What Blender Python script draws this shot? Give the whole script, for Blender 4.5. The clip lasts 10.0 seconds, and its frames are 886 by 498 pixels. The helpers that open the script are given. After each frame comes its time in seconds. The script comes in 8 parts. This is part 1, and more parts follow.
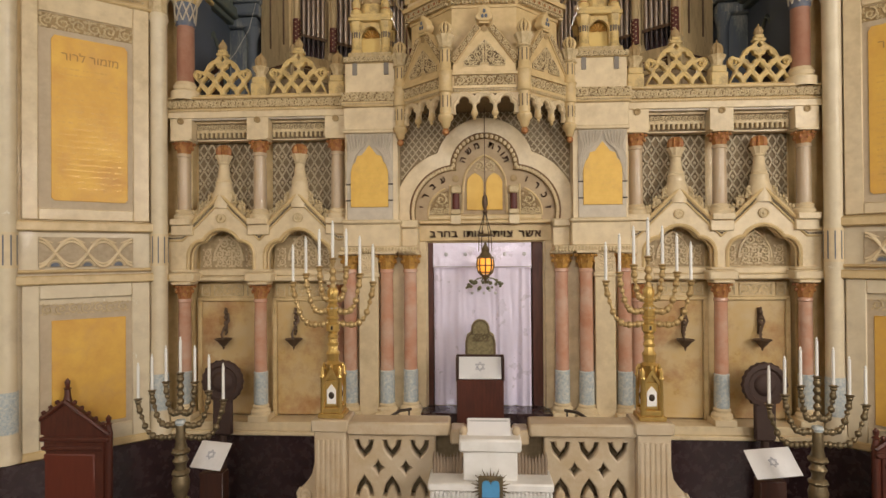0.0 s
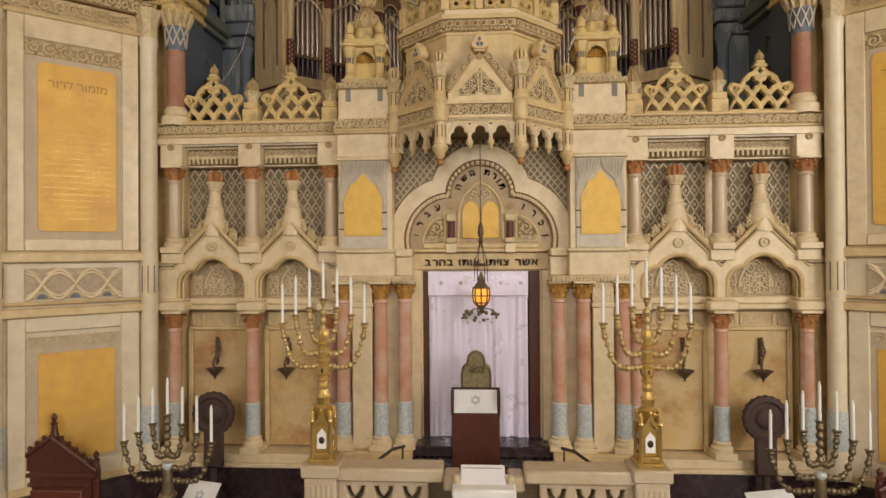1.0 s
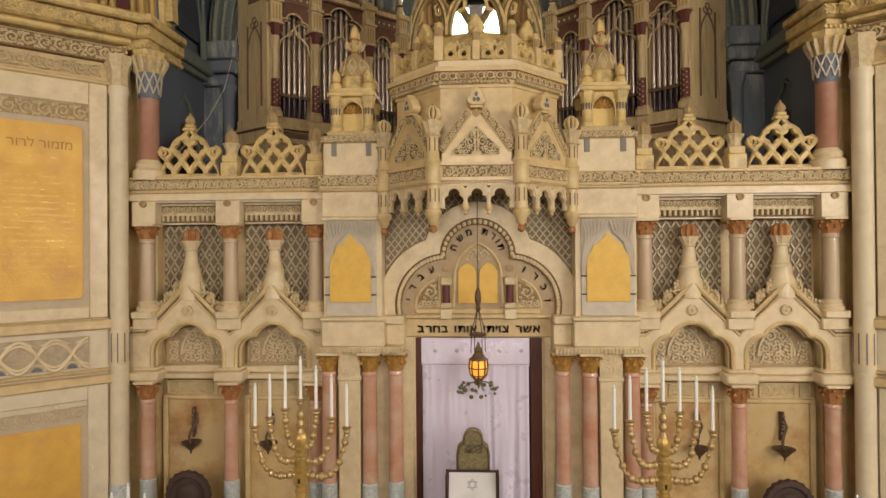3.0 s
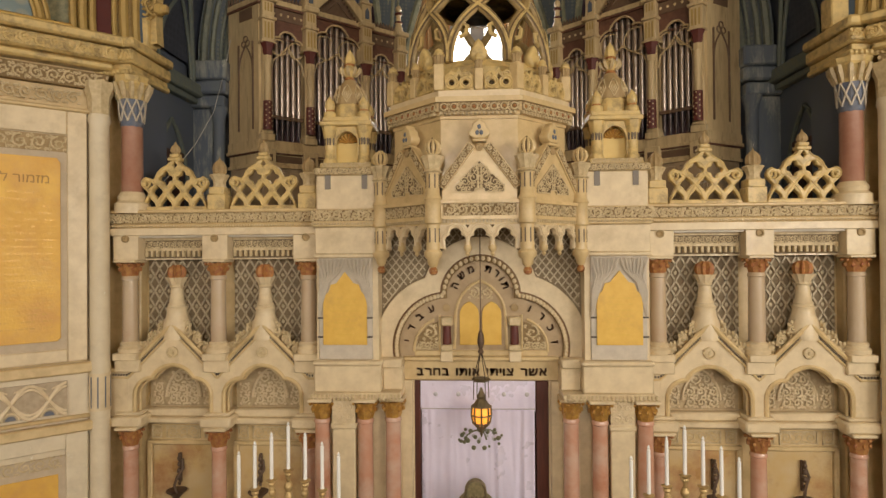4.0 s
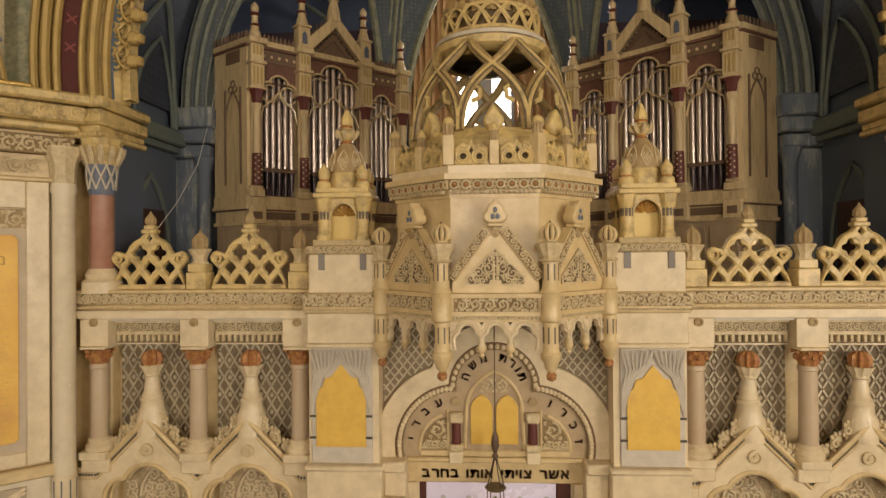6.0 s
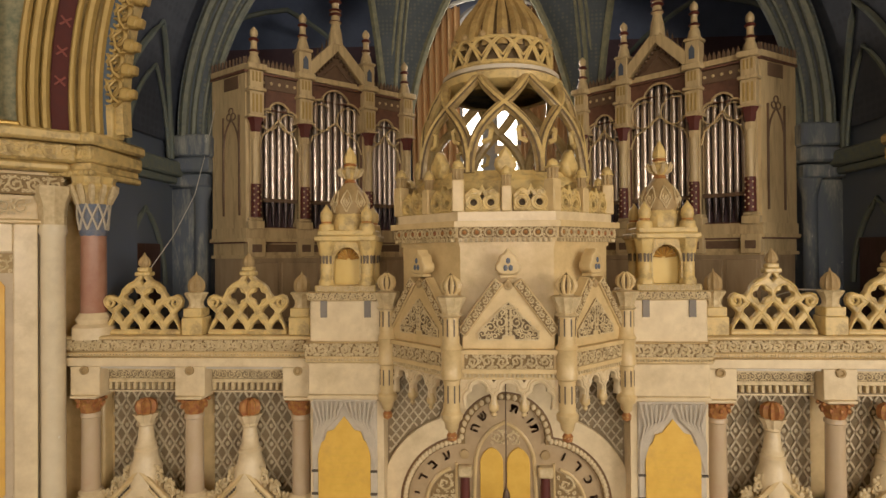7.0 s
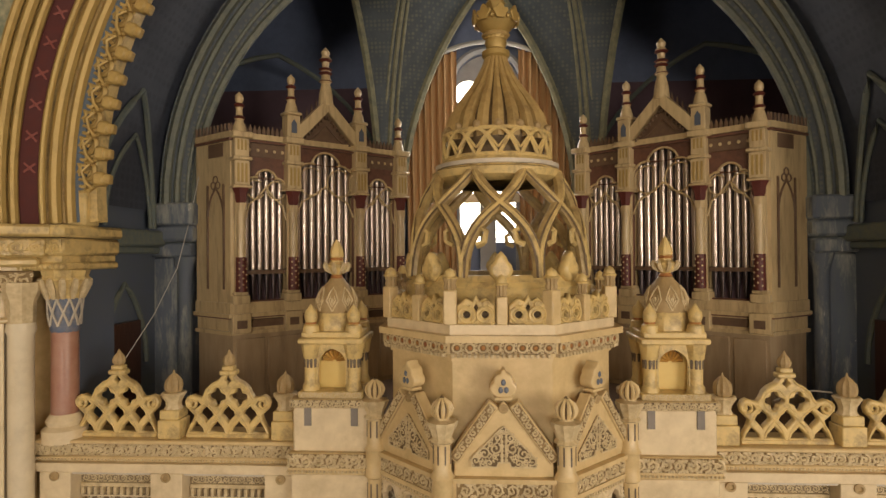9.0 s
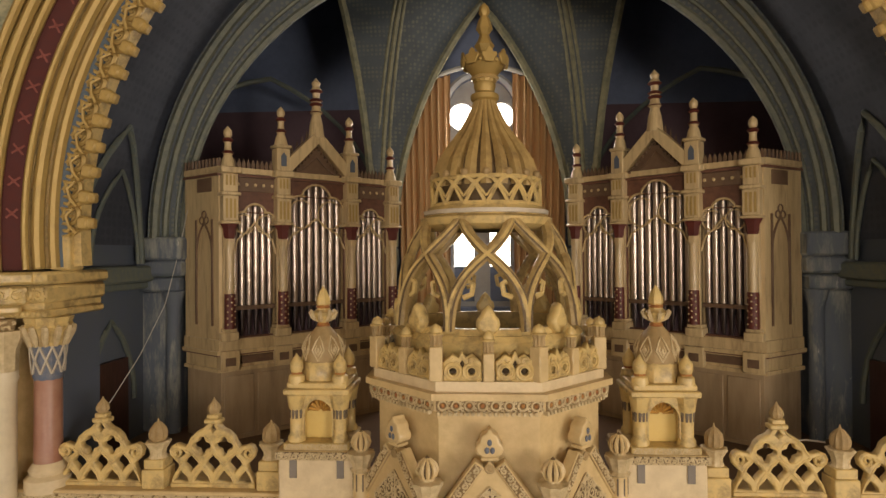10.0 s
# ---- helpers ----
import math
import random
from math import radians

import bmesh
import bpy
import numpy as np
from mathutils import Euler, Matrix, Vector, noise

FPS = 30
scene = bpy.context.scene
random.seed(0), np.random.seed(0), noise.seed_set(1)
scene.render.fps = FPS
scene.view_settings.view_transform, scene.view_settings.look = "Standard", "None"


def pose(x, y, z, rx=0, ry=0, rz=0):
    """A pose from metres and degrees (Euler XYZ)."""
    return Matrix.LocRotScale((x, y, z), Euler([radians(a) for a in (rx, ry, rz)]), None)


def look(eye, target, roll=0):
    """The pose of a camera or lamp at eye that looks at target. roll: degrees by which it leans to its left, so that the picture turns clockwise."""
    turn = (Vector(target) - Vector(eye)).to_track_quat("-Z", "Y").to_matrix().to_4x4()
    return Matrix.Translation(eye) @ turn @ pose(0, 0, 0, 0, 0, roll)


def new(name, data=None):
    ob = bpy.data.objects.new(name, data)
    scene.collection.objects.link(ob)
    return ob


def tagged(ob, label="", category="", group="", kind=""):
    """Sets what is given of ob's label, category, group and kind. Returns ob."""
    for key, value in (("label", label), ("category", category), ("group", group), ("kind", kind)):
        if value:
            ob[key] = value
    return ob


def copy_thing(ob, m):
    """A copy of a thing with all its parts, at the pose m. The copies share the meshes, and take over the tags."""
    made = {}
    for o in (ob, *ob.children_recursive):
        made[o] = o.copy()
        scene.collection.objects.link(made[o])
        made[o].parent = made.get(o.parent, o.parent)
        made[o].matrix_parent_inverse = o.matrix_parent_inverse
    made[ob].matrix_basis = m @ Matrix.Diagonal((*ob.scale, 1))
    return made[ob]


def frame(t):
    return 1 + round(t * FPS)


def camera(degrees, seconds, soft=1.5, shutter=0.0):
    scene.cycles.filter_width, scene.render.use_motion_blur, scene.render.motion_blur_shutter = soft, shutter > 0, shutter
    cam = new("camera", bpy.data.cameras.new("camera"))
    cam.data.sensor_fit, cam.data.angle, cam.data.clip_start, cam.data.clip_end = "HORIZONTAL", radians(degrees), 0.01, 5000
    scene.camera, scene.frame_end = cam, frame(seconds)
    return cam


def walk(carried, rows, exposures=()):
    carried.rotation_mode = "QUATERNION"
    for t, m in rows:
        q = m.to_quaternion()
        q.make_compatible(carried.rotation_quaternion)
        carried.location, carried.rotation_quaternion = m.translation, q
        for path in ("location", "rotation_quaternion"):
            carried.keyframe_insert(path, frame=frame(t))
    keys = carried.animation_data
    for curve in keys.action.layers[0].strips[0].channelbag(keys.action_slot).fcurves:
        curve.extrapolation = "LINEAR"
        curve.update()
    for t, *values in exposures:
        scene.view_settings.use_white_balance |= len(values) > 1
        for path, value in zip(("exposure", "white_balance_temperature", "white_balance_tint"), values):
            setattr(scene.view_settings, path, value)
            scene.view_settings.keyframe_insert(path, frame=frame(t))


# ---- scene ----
# The camera: a slow climb towards the ark, looking level.
cam = camera(73.8, 10.0)
METRES, EYE, TILT, LEAN, TURN = 6.3, 3.4, 0.4, 0.4, 3.4
ROWS = [
    (0.0, 0.0, 0.0000, 0.0, 0.0, 0.0, -0.0),
    (0.5, 0.0067, 0.0106, 0.0334, 0.01, 0.0, 0.0),
    (1.0, 0.0111, 0.0258, 0.0688, -0.02, -0.01, 0.0),
    (1.5, 0.0157, 0.0456, 0.1042, -0.01, -0.02, 0.01),
    (2.0, 0.0197, 0.0698, 0.1396, -0.01, -0.03, 0.03),
    (2.5, 0.0235, 0.0990, 0.1754, 0.01, -0.01, 0.03),
    (4.0, 0.023, 0.2078, 0.2898, -0.01, 0.05, 0.06),
    (4.5, 0.021, 0.2464, 0.3311, -0.0, 0.02, 0.07),
    (5.0, 0.0172, 0.2833, 0.3712, 0.0, 0.07, 0.07),
    (5.5, 0.0121, 0.3170, 0.41, -0.0, 0.06, 0.07),
    (7.0, -0.008, 0.3984, 0.5262, -0.05, 0.03, 0.04),
    (7.5, -0.0156, 0.4185, 0.5686, -0.05, 0.04, 0.04),
    (8.0, -0.0144, 0.4353, 0.6083, -0.05, 0.07, 0.02),
    (8.5, -0.0046, 0.4486, 0.6484, -0.03, 0.07, 0.02),
    (9.0, 0.0053, 0.4590, 0.6896, -0.03, 0.1, -0.0),
    (9.5, 0.0153, 0.4667, 0.73, -0.03, 0.11, 0.01),
    (10.0, 0.0252, 0.4721, 0.7673, -0.03, 0.1, 0.0),
]
walk(cam, [(t, pose(-0.106, -9.0, EYE, TILT, LEAN, TURN) @ pose(METRES * x, METRES * y, METRES * z, 90 + pitch, roll, yaw)) for t, x, y, z, yaw, pitch, roll in ROWS],
     exposures=[(0.0, -0.2, 6350, 11), (5.0, -0.21, 6700, 11), (10.0, -0.25, 6900, 14)])

# ---- light ----
world = bpy.data.worlds.new("sky")
scene.world = world
world.use_nodes = True
_n = world.node_tree.nodes
_sky = _n.new("ShaderNodeTexSky")
_sky.sky_type, _sky.sun_disc = "NISHITA", False
_sky.sun_elevation, _sky.sun_rotation = radians(40), radians(200)
_n["Background"].inputs["Strength"].default_value = 0.1
world.node_tree.links.new(_sky.outputs[0], _n["Background"].inputs["Color"])


def area(name, eye, target, sx, sy, watts, col):
    d = bpy.data.lights.new(name, "AREA")
    d.shape, d.size, d.size_y, d.energy, d.color = "RECTANGLE", sx, sy, watts, col
    ob = new(name, d)
    ob.matrix_world = look(eye, target)
    return ob


DAY = (1.0, 0.92, 0.80)
for _s in (-1, 1):
    for _y, _k in ((-17.0, 1.45), (-12.5, 1.15), (-8.0, 0.5)):
        area("window_daylight", (_s * 10.6, _y, 6.0), (0, _y + 4.5, 3.5), 2.0, 5.0, (110 if _s < 0 else 700) * _k, DAY)
area("window_daylight", (0, -23.6, 8.0), (0, 0, 4.5), 6.0, 5.0, 1820, DAY)
area("window_daylight", (0, 5.5, 10.2), (0, 0, 10.6), 1.2, 2.2, 85, (1.0, 0.96, 0.9))

# ---- mesh helpers ----


class Solid:
    """Vertices and faces of one mesh."""

    def __init__(self):
        self.v, self.f = [], []

    def add(self, vs, fs, m=None):
        o = len(self.v)
        if m is not None:
            vs = [m @ Vector(p) for p in vs]
        self.v += [tuple(p) for p in vs]
        self.f += [tuple(i + o for i in f) for f in fs]
        return self

    def box(self, x0, x1, y0, y1, z0, z1, c=0.0, m=None):
        x0, x1 = min(x0, x1), max(x0, x1)
        y0, y1 = min(y0, y1), max(y0, y1)
        if c <= 0:
            vs = [(x, y, z) for x in (x0, x1) for y in (y0, y1) for z in (z0, z1)]
            return self.add(vs, [(0, 1, 3, 2), (4, 6, 7, 5), (0, 4, 5, 1), (2, 3, 7, 6), (0, 2, 6, 4), (1, 5, 7, 3)], m)
        c = min(c, (x1 - x0) * 0.45, (y1 - y0) * 0.45, (z1 - z0) * 0.45)
        vs, ix = [], {}
        for a in (0, 1):
            for b in (0, 1):
                for d in (0, 1):
                    p = ((x0, x1)[a], (y0, y1)[b], (z0, z1)[d])
                    q = (c - 2 * c * a, c - 2 * c * b, c - 2 * c * d)
                    for k in range(3):
                        w = [p[j] + (q[j] if j != k else 0) for j in range(3)]
                        ix[a, b, d, k] = len(vs)
                        vs.append(tuple(w))
        fs = []
        for k in range(3):
            i, j = [n for n in range(3) if n != k]
            for e in (0, 1):
                loop = []
                for bi, bj in ((0, 0), (1, 0), (1, 1), (0, 1)):
                    key = [0, 0, 0]
                    key[k], key[i], key[j] = e, bi, bj
                    loop.append(ix[(*key, k)])
                fs.append(tuple(loop))
            for bi in (0, 1):
                for bj in (0, 1):
                    lo, hi = [0, 0, 0], [0, 0, 0]
                    lo[i], lo[j], hi[i], hi[j], hi[k] = bi, bj, bi, bj, 1
                    fs.append((ix[(*lo, i)], ix[(*lo, j)], ix[(*hi, j)], ix[(*hi, i)]))
        for a in (0, 1):
            for b in (0, 1):
                for d in (0, 1):
                    fs.append((ix[a, b, d, 0], ix[a, b, d, 1], ix[a, b, d, 2]))
        return self.add(vs, fs, m)

    def lathe(self, x, y, prof, n=16, m=None, flute=0.0, turn=0.0):
        vs, fs = [], []
        for r, z in prof:
            for i in range(n):
                a = math.tau * i / n + turn
                k = r * (1 - flute * (i % 2))
                vs.append((x + k * math.cos(a), y + k * math.sin(a), z))
        for j in range(len(prof) - 1):
            for i in range(n):
                i2 = (i + 1) % n
                fs.append((j * n + i, j * n + i2, (j + 1) * n + i2, (j + 1) * n + i))
        fs.append(tuple(range(n))[::-1])
        fs.append(tuple((len(prof) - 1) * n + i for i in range(n)))
        return self.add(vs, fs, m)

    def prism(self, poly, z0, z1, m=None):
        n = len(poly)
        vs = [(x, y, z0) for x, y in poly] + [(x, y, z1) for x, y in poly]
        fs = [tuple(range(n))[::-1], tuple(range(n, 2 * n))] + [(i, (i + 1) % n, n + (i + 1) % n, n + i) for i in range(n)]
        return self.add(vs, fs, m)

    def wedge(self, poly, y0, y1, m=None):
        """A polygon of (x, z), from y0 to y1."""
        n = len(poly)
        vs = [(x, y0, z) for x, z in poly] + [(x, y1, z) for x, z in poly]
        fs = [tuple(range(n)), tuple(range(n, 2 * n))[::-1]] + [(i, n + i, n + (i + 1) % n, (i + 1) % n) for i in range(n)]
        return self.add(vs, fs, m)

    def tube(self, path, r, n=6, flat=1.0, m=None, closed=False):
        """A tube along a path; r may be a list. flat squeezes it along y."""
        pts = [Vector(p) for p in path]
        k = len(pts)
        vs, fs = [], []
        for i, p in enumerate(pts):
            a, b = pts[(i - 1) % k if closed else max(i - 1, 0)], pts[(i + 1) % k if closed else min(i + 1, k - 1)]
            d = (b - a).normalized()
            e1 = d.cross(Vector((0, 1, 0)))
            if e1.length < 0.05:
                e1 = d.cross(Vector((1, 0, 0)))
            e1.normalize()
            e2 = d.cross(e1)
            ri = r[i] if isinstance(r, (list, tuple)) else r
            for j in range(n):
                t = math.tau * (j + 0.5) / n
                vs.append(p + e1 * (ri * math.cos(t)) + e2 * (ri * flat * math.sin(t)))
        rng = range(k if closed else k - 1)
        for i in rng:
            o, q = i * n, ((i + 1) % k) * n
            for j in range(n):
                fs.append((o + j, o + (j + 1) % n, q + (j + 1) % n, q + j))
        if not closed:
            fs.append(tuple(range(n))[::-1])
            fs.append(tuple((k - 1) * n + j for j in range(n)))
        return self.add(vs, fs, m)

    def ball(self, x, y, z, r, n=8, sz=1.0, sy=1.0, m=None):
        prof = [(max(r * math.sin(math.pi * i / 6), 0.0004), z - r * sz * math.cos(math.pi * i / 6)) for i in range(7)]
        if sy != 1.0:
            m = (m or Matrix.Identity(4)) @ Matrix.Translation((0, y, 0)) @ Matrix.Diagonal((1, sy, 1, 1)) @ Matrix.Translation((0, -y, 0))
        return self.lathe(x, y, prof, n, m)

    def grid(self, rows):
        """A sheet through rows of points."""
        w = len(rows[0])
        vs = [p for row in rows for p in row]
        fs = [(j * w + i, j * w + i + 1, (j + 1) * w + i + 1, (j + 1) * w + i) for j in range(len(rows) - 1) for i in range(w - 1)]
        return self.add(vs, fs)

    def join(self, mesh, m=None):
        return self.add([v.co.copy() for v in mesh.vertices], [tuple(p.vertices) for p in mesh.polygons], m)

    def mesh(self, name, smooth=True):
        me = bpy.data.meshes.new(name)
        me.from_pydata(self.v, [], self.f)
        bm = bmesh.new()
        bm.from_mesh(me)
        bmesh.ops.recalc_face_normals(bm, faces=bm.faces)
        bm.to_mesh(me)
        bm.free()
        if smooth:
            me.shade_smooth()
            me.set_sharp_from_angle(angle=radians(38))
        return me


def plate(loops, thick, bevel=0.0):
    """A mesh of (x, z) outlines, holes among them, thick along y and centred on y = 0."""
    cu = bpy.data.curves.new("plate", "CURVE")
    cu.dimensions, cu.fill_mode = "2D", "BOTH"
    cu.extrude, cu.bevel_depth, cu.bevel_resolution, cu.offset = max(thick / 2 - bevel, 0.0005), bevel, 1, -bevel
    for loop in loops:
        sp = cu.splines.new("POLY")
        sp.points.add(len(loop) - 1)
        for p, (x, z) in zip(sp.points, loop):
            p.co = (x, z, 0, 1)
        sp.use_cyclic_u = True
    ob = bpy.data.objects.new("plate", cu)
    me = bpy.data.meshes.new_from_object(ob)
    bpy.data.objects.remove(ob)
    bpy.data.curves.remove(cu)
    me.materials.clear()
    me.transform(Matrix(((1, 0, 0, 0), (0, 0, -1, 0), (0, 1, 0, 0), (0, 0, 0, 1))))
    return me


def words(text, size, thick, bold=0.0):
    """A mesh of writing, upright, facing -y, centred. bold thickens the strokes; the letter dalet gets its heel as a stroke of its own."""
    sol = Solid()
    cu = bpy.data.curves.new("writing", "FONT")
    cu.body, cu.size, cu.extrude, cu.align_x, cu.align_y = text.replace("ד", "ר"), size, thick / 2, "CENTER", "CENTER"
    ob = bpy.data.objects.new("writing", cu)
    me = bpy.data.meshes.new_from_object(ob)
    bpy.data.objects.remove(ob)
    for dx, dz in ((0, 0), (1, 1), (-1, 1), (1, -1), (-1, -1)) if bold else ((0, 0),):
        sol.join(me, Matrix.Translation((dx * bold, dz * bold, 0)))
    if text == "ד":
        x1 = max(v.co.x for v in me.vertices)
        z1 = max(v.co.y for v in me.vertices)
        sol.box(x1 - size * 0.02, x1 + size * 0.08, z1 - size * 0.1, z1, -thick / 2, thick / 2)
    out = bpy.data.meshes.new("writing")
    out.from_pydata(sol.v, [], sol.f)
    out.transform(Matrix(((1, 0, 0, 0), (0, 0, -1, 0), (0, 1, 0, 0), (0, 0, 0, 1))))
    return out


def thing(name, label, category, at=(0, 0, 0), rz=0, group="", kind=""):
    ob = new(name)
    ob.empty_display_size = 0.1
    ob.matrix_basis = pose(*at, 0, 0, rz)
    return tagged(ob, label, category, group, kind)


# reliefs and beadings too fine to pick apart
FINE = {"slope_carving", "dark_flutes", "cornice_carving", "plinth_carving", "scalloped_band", "band_carving", "gable_carving", "ledge_carving", "beading", "archivolt_leaves", "lattice", "dentil_band", "niche_carving", "carved_strip", "cornice_carving", "impost_carving", "frieze", "frieze_relief", "rosette_frieze", "scroll_frieze", "lower_scroll", "raking_mouldings", "lunette_carving", "gilt_studs", "frieze_rosettes", "leafy_ring", "rosettes", "interlace_relief", "blue_inlay", "flutes", "blue_stripes", "hanging_tips", "hood_mouldings", "side_cresting", "dome_lattice", "knops"}


def part(name, solid, material, parent, label="", local=False):
    """One mesh under a thing or part. Unless local, its coordinates are the world's."""
    me = solid if isinstance(solid, bpy.types.Mesh) else solid.mesh(name)
    root, m = parent, Matrix.Identity(4)
    while root is not None:
        m = root.matrix_basis @ m
        root = root.parent
    if not local:
        me.transform(m.inverted())
    me.materials.clear()
    me.materials.append(material)
    ob = new(name, me)
    ob.parent = parent
    if label:
        ob["label"] = label
    if name in FINE:
        ob["kind"] = "stuff"
    return ob


def share(name, me, parent, m):
    """One more object on a mesh that is shared, at a pose within its parent."""
    ob = new(name, me)
    ob.parent = parent
    ob.matrix_basis = m
    return ob


def arc(cx, cz, r, a0, a1, n=12):
    return [(cx + r * math.cos(radians(a0 + (a1 - a0) * i / n)), cz + r * math.sin(radians(a0 + (a1 - a0) * i / n))) for i in range(n + 1)]


def pointed(cx, z0, w, h, n=8):
    """The outline of a pointed arch, from its left foot over the apex to its right foot; w half the width."""
    r = (w * w + h * h) / (2 * w)
    a = math.degrees(math.asin(min(h / r, 1.0)))
    left = [(cx - w + r - r * math.cos(radians(a * i / n)), z0 + r * math.sin(radians(a * i / n))) for i in range(n + 1)]
    return left + [(2 * cx - x, z) for x, z in left[::-1][1:]]


def mirror(loop, s):
    return [(x * s, z) for x, z in loop]


def spiral(cx, cz, r, turns=1.4, a0=0.0, hand=1, n=14):
    return [(cx + r * (1 - 0.85 * i / n) * math.cos(a0 + hand * math.tau * turns * i / n), cz + r * (1 - 0.85 * i / n) * math.sin(a0 + hand * math.tau * turns * i / n)) for i in range(n + 1)]


def scrollwork(sol, x0, x1, z0, z1, y, m=None, r=0.009, seed=1):
    """Carved foliage scrolls in relief that fill a strip in the plane y: curling stems with leaves."""
    rnd = random.Random(seed)
    h = z1 - z0
    n = max(1, round((x1 - x0) / (h * 0.95)))
    w = (x1 - x0) / n
    for i in range(n):
        cx, cz, hand = x0 + (i + 0.5) * w, (z0 + z1) / 2, 1 if i % 2 else -1
        R = min(w, h) * 0.46
        path = spiral(cx, cz, R, 1.35, -hand * 1.6, hand)
        sol.tube([(x, y, z) for x, z in path], [r * 1.1 - r * 0.5 * k / 14 for k in range(15)], 5, 1.0, m)
        for k in (1, 3, 5, 7, 9, 12):
            a = rnd.uniform(-0.3, 0.3)
            px, pz = path[k]
            q = 0.13 * R
            sol.ball(px + (px - cx) / R * q + a * q, y, pz + (pz - cz) / R * q, r * rnd.uniform(0.9, 1.3), 5, 1.0, 0.8, m)
        for k in range(9):
            a, q = rnd.uniform(0, math.tau), R * (0.35, 0.8, 1.05)[k % 3]
            px, pz = max(x0 + r, min(x1 - r, cx + q * math.cos(a) * w / (2 * R) * 0.9)), max(z0 + r, min(z1 - r, cz + q * math.sin(a)))
            t = rnd.uniform(0, math.pi)
            sol.tube([(px - r * 1.4 * math.cos(t), y, pz - r * 1.4 * math.sin(t)), (px, y, pz), (px + r * 1.4 * math.cos(t), y, pz + r * 1.4 * math.sin(t))], [r * 0.25, r * 0.75, r * 0.2], 5, 1.0, m)
        for ex, ez in ((-1, -1), (1, 1), (-1, 1), (1, -1)):
            sol.tube([(x, y, z) for x, z in spiral(cx + ex * w * 0.4, cz + ez * h * 0.38, R * 0.26, 1.0, ex * 1.2, ex * ez, 7)], r * 0.75, 4, 1.0, m)
    return sol


# ---- materials ----


def material(name, col, rough=0.6, metal=0.0, col2=None, scale=6.0, amount=0.5, stain=None, stain_scale=1.3, stain_amount=0.4, bump=0.15, bump_scale=60.0, stretch=(1, 1, 1), island=0.0, coat=0.0, fleck=0.0, stain_lo=0.52):
    m = bpy.data.materials.new(name)
    m.use_nodes = True
    nt = m.node_tree
    N, L = nt.nodes, nt.links
    bsdf = N["Principled BSDF"]
    co = N.new("ShaderNodeTexCoord")
    mp = N.new("ShaderNodeMapping")
    mp.inputs["Scale"].default_value = stretch
    L.new(co.outputs["Object"], mp.inputs["Vector"])

    def tex(sc, detail=5.0, rough_=0.6):
        t = N.new("ShaderNodeTexNoise")
        t.inputs["Scale"].default_value, t.inputs["Detail"].default_value, t.inputs["Roughness"].default_value = sc, detail, rough_
        L.new(mp.outputs[0], t.inputs["Vector"])
        return t

    def ramp(src, lo, hi):
        r = N.new("ShaderNodeMapRange")
        r.inputs["From Min"].default_value, r.inputs["From Max"].default_value = lo, hi
        L.new(src, r.inputs["Value"])
        return r.outputs[0]

    def blend(fac, a, b, k=1.0):
        x = N.new("ShaderNodeMix")
        x.data_type = "RGBA"
        if k != 1.0:
            mu = N.new("ShaderNodeMath")
            mu.operation = "MULTIPLY"
            mu.inputs[1].default_value = k
            L.new(fac, mu.inputs[0])
            fac = mu.outputs[0]
        L.new(fac, x.inputs["Factor"])
        for sock, val in ((x.inputs["A"], a), (x.inputs["B"], b)):
            if isinstance(val, tuple):
                sock.default_value = (*val, 1)
            else:
                L.new(val, sock)
        return x.outputs["Result"]

    c2 = col2 or tuple(v * 0.72 for v in col)
    fine = tex(scale)
    out = blend(ramp(fine.outputs["Fac"], 0.35, 0.68), col, c2, amount)
    st = stain or tuple(v * 0.5 for v in col)
    big = tex(stain_scale, 8.0, 0.7)
    out = blend(ramp(big.outputs["Fac"], stain_lo, stain_lo + 0.2), out, st, stain_amount)
    if fleck:
        fl = tex(5.0, 9.0, 0.75)
        out = blend(ramp(fl.outputs["Fac"], 0.645, 0.66), out, (0.80, 0.76, 0.66), fleck)
    if island:
        gi = N.new("ShaderNodeNewGeometry")
        out = blend(gi.outputs["Random Per Island"], out, tuple(v * 0.6 for v in col), island)
    L.new(out, bsdf.inputs["Base Color"])
    rg = N.new("ShaderNodeMapRange")
    rg.inputs["To Min"].default_value, rg.inputs["To Max"].default_value = max(rough - 0.12, 0.04), min(rough + 0.15, 1.0)
    L.new(fine.outputs["Fac"], rg.inputs["Value"])
    L.new(rg.outputs[0], bsdf.inputs["Roughness"])
    bsdf.inputs["Metallic"].default_value = metal
    bsdf.inputs["Coat Weight"].default_value = coat
    if bump:
        bt = tex(bump_scale, 3.0)
        bp = N.new("ShaderNodeBump")
        bp.inputs["Strength"].default_value, bp.inputs["Distance"].default_value = bump, 0.01
        L.new(bt.outputs["Fac"], bp.inputs["Height"])
        L.new(bp.outputs[0], bsdf.inputs["Normal"])
    return m


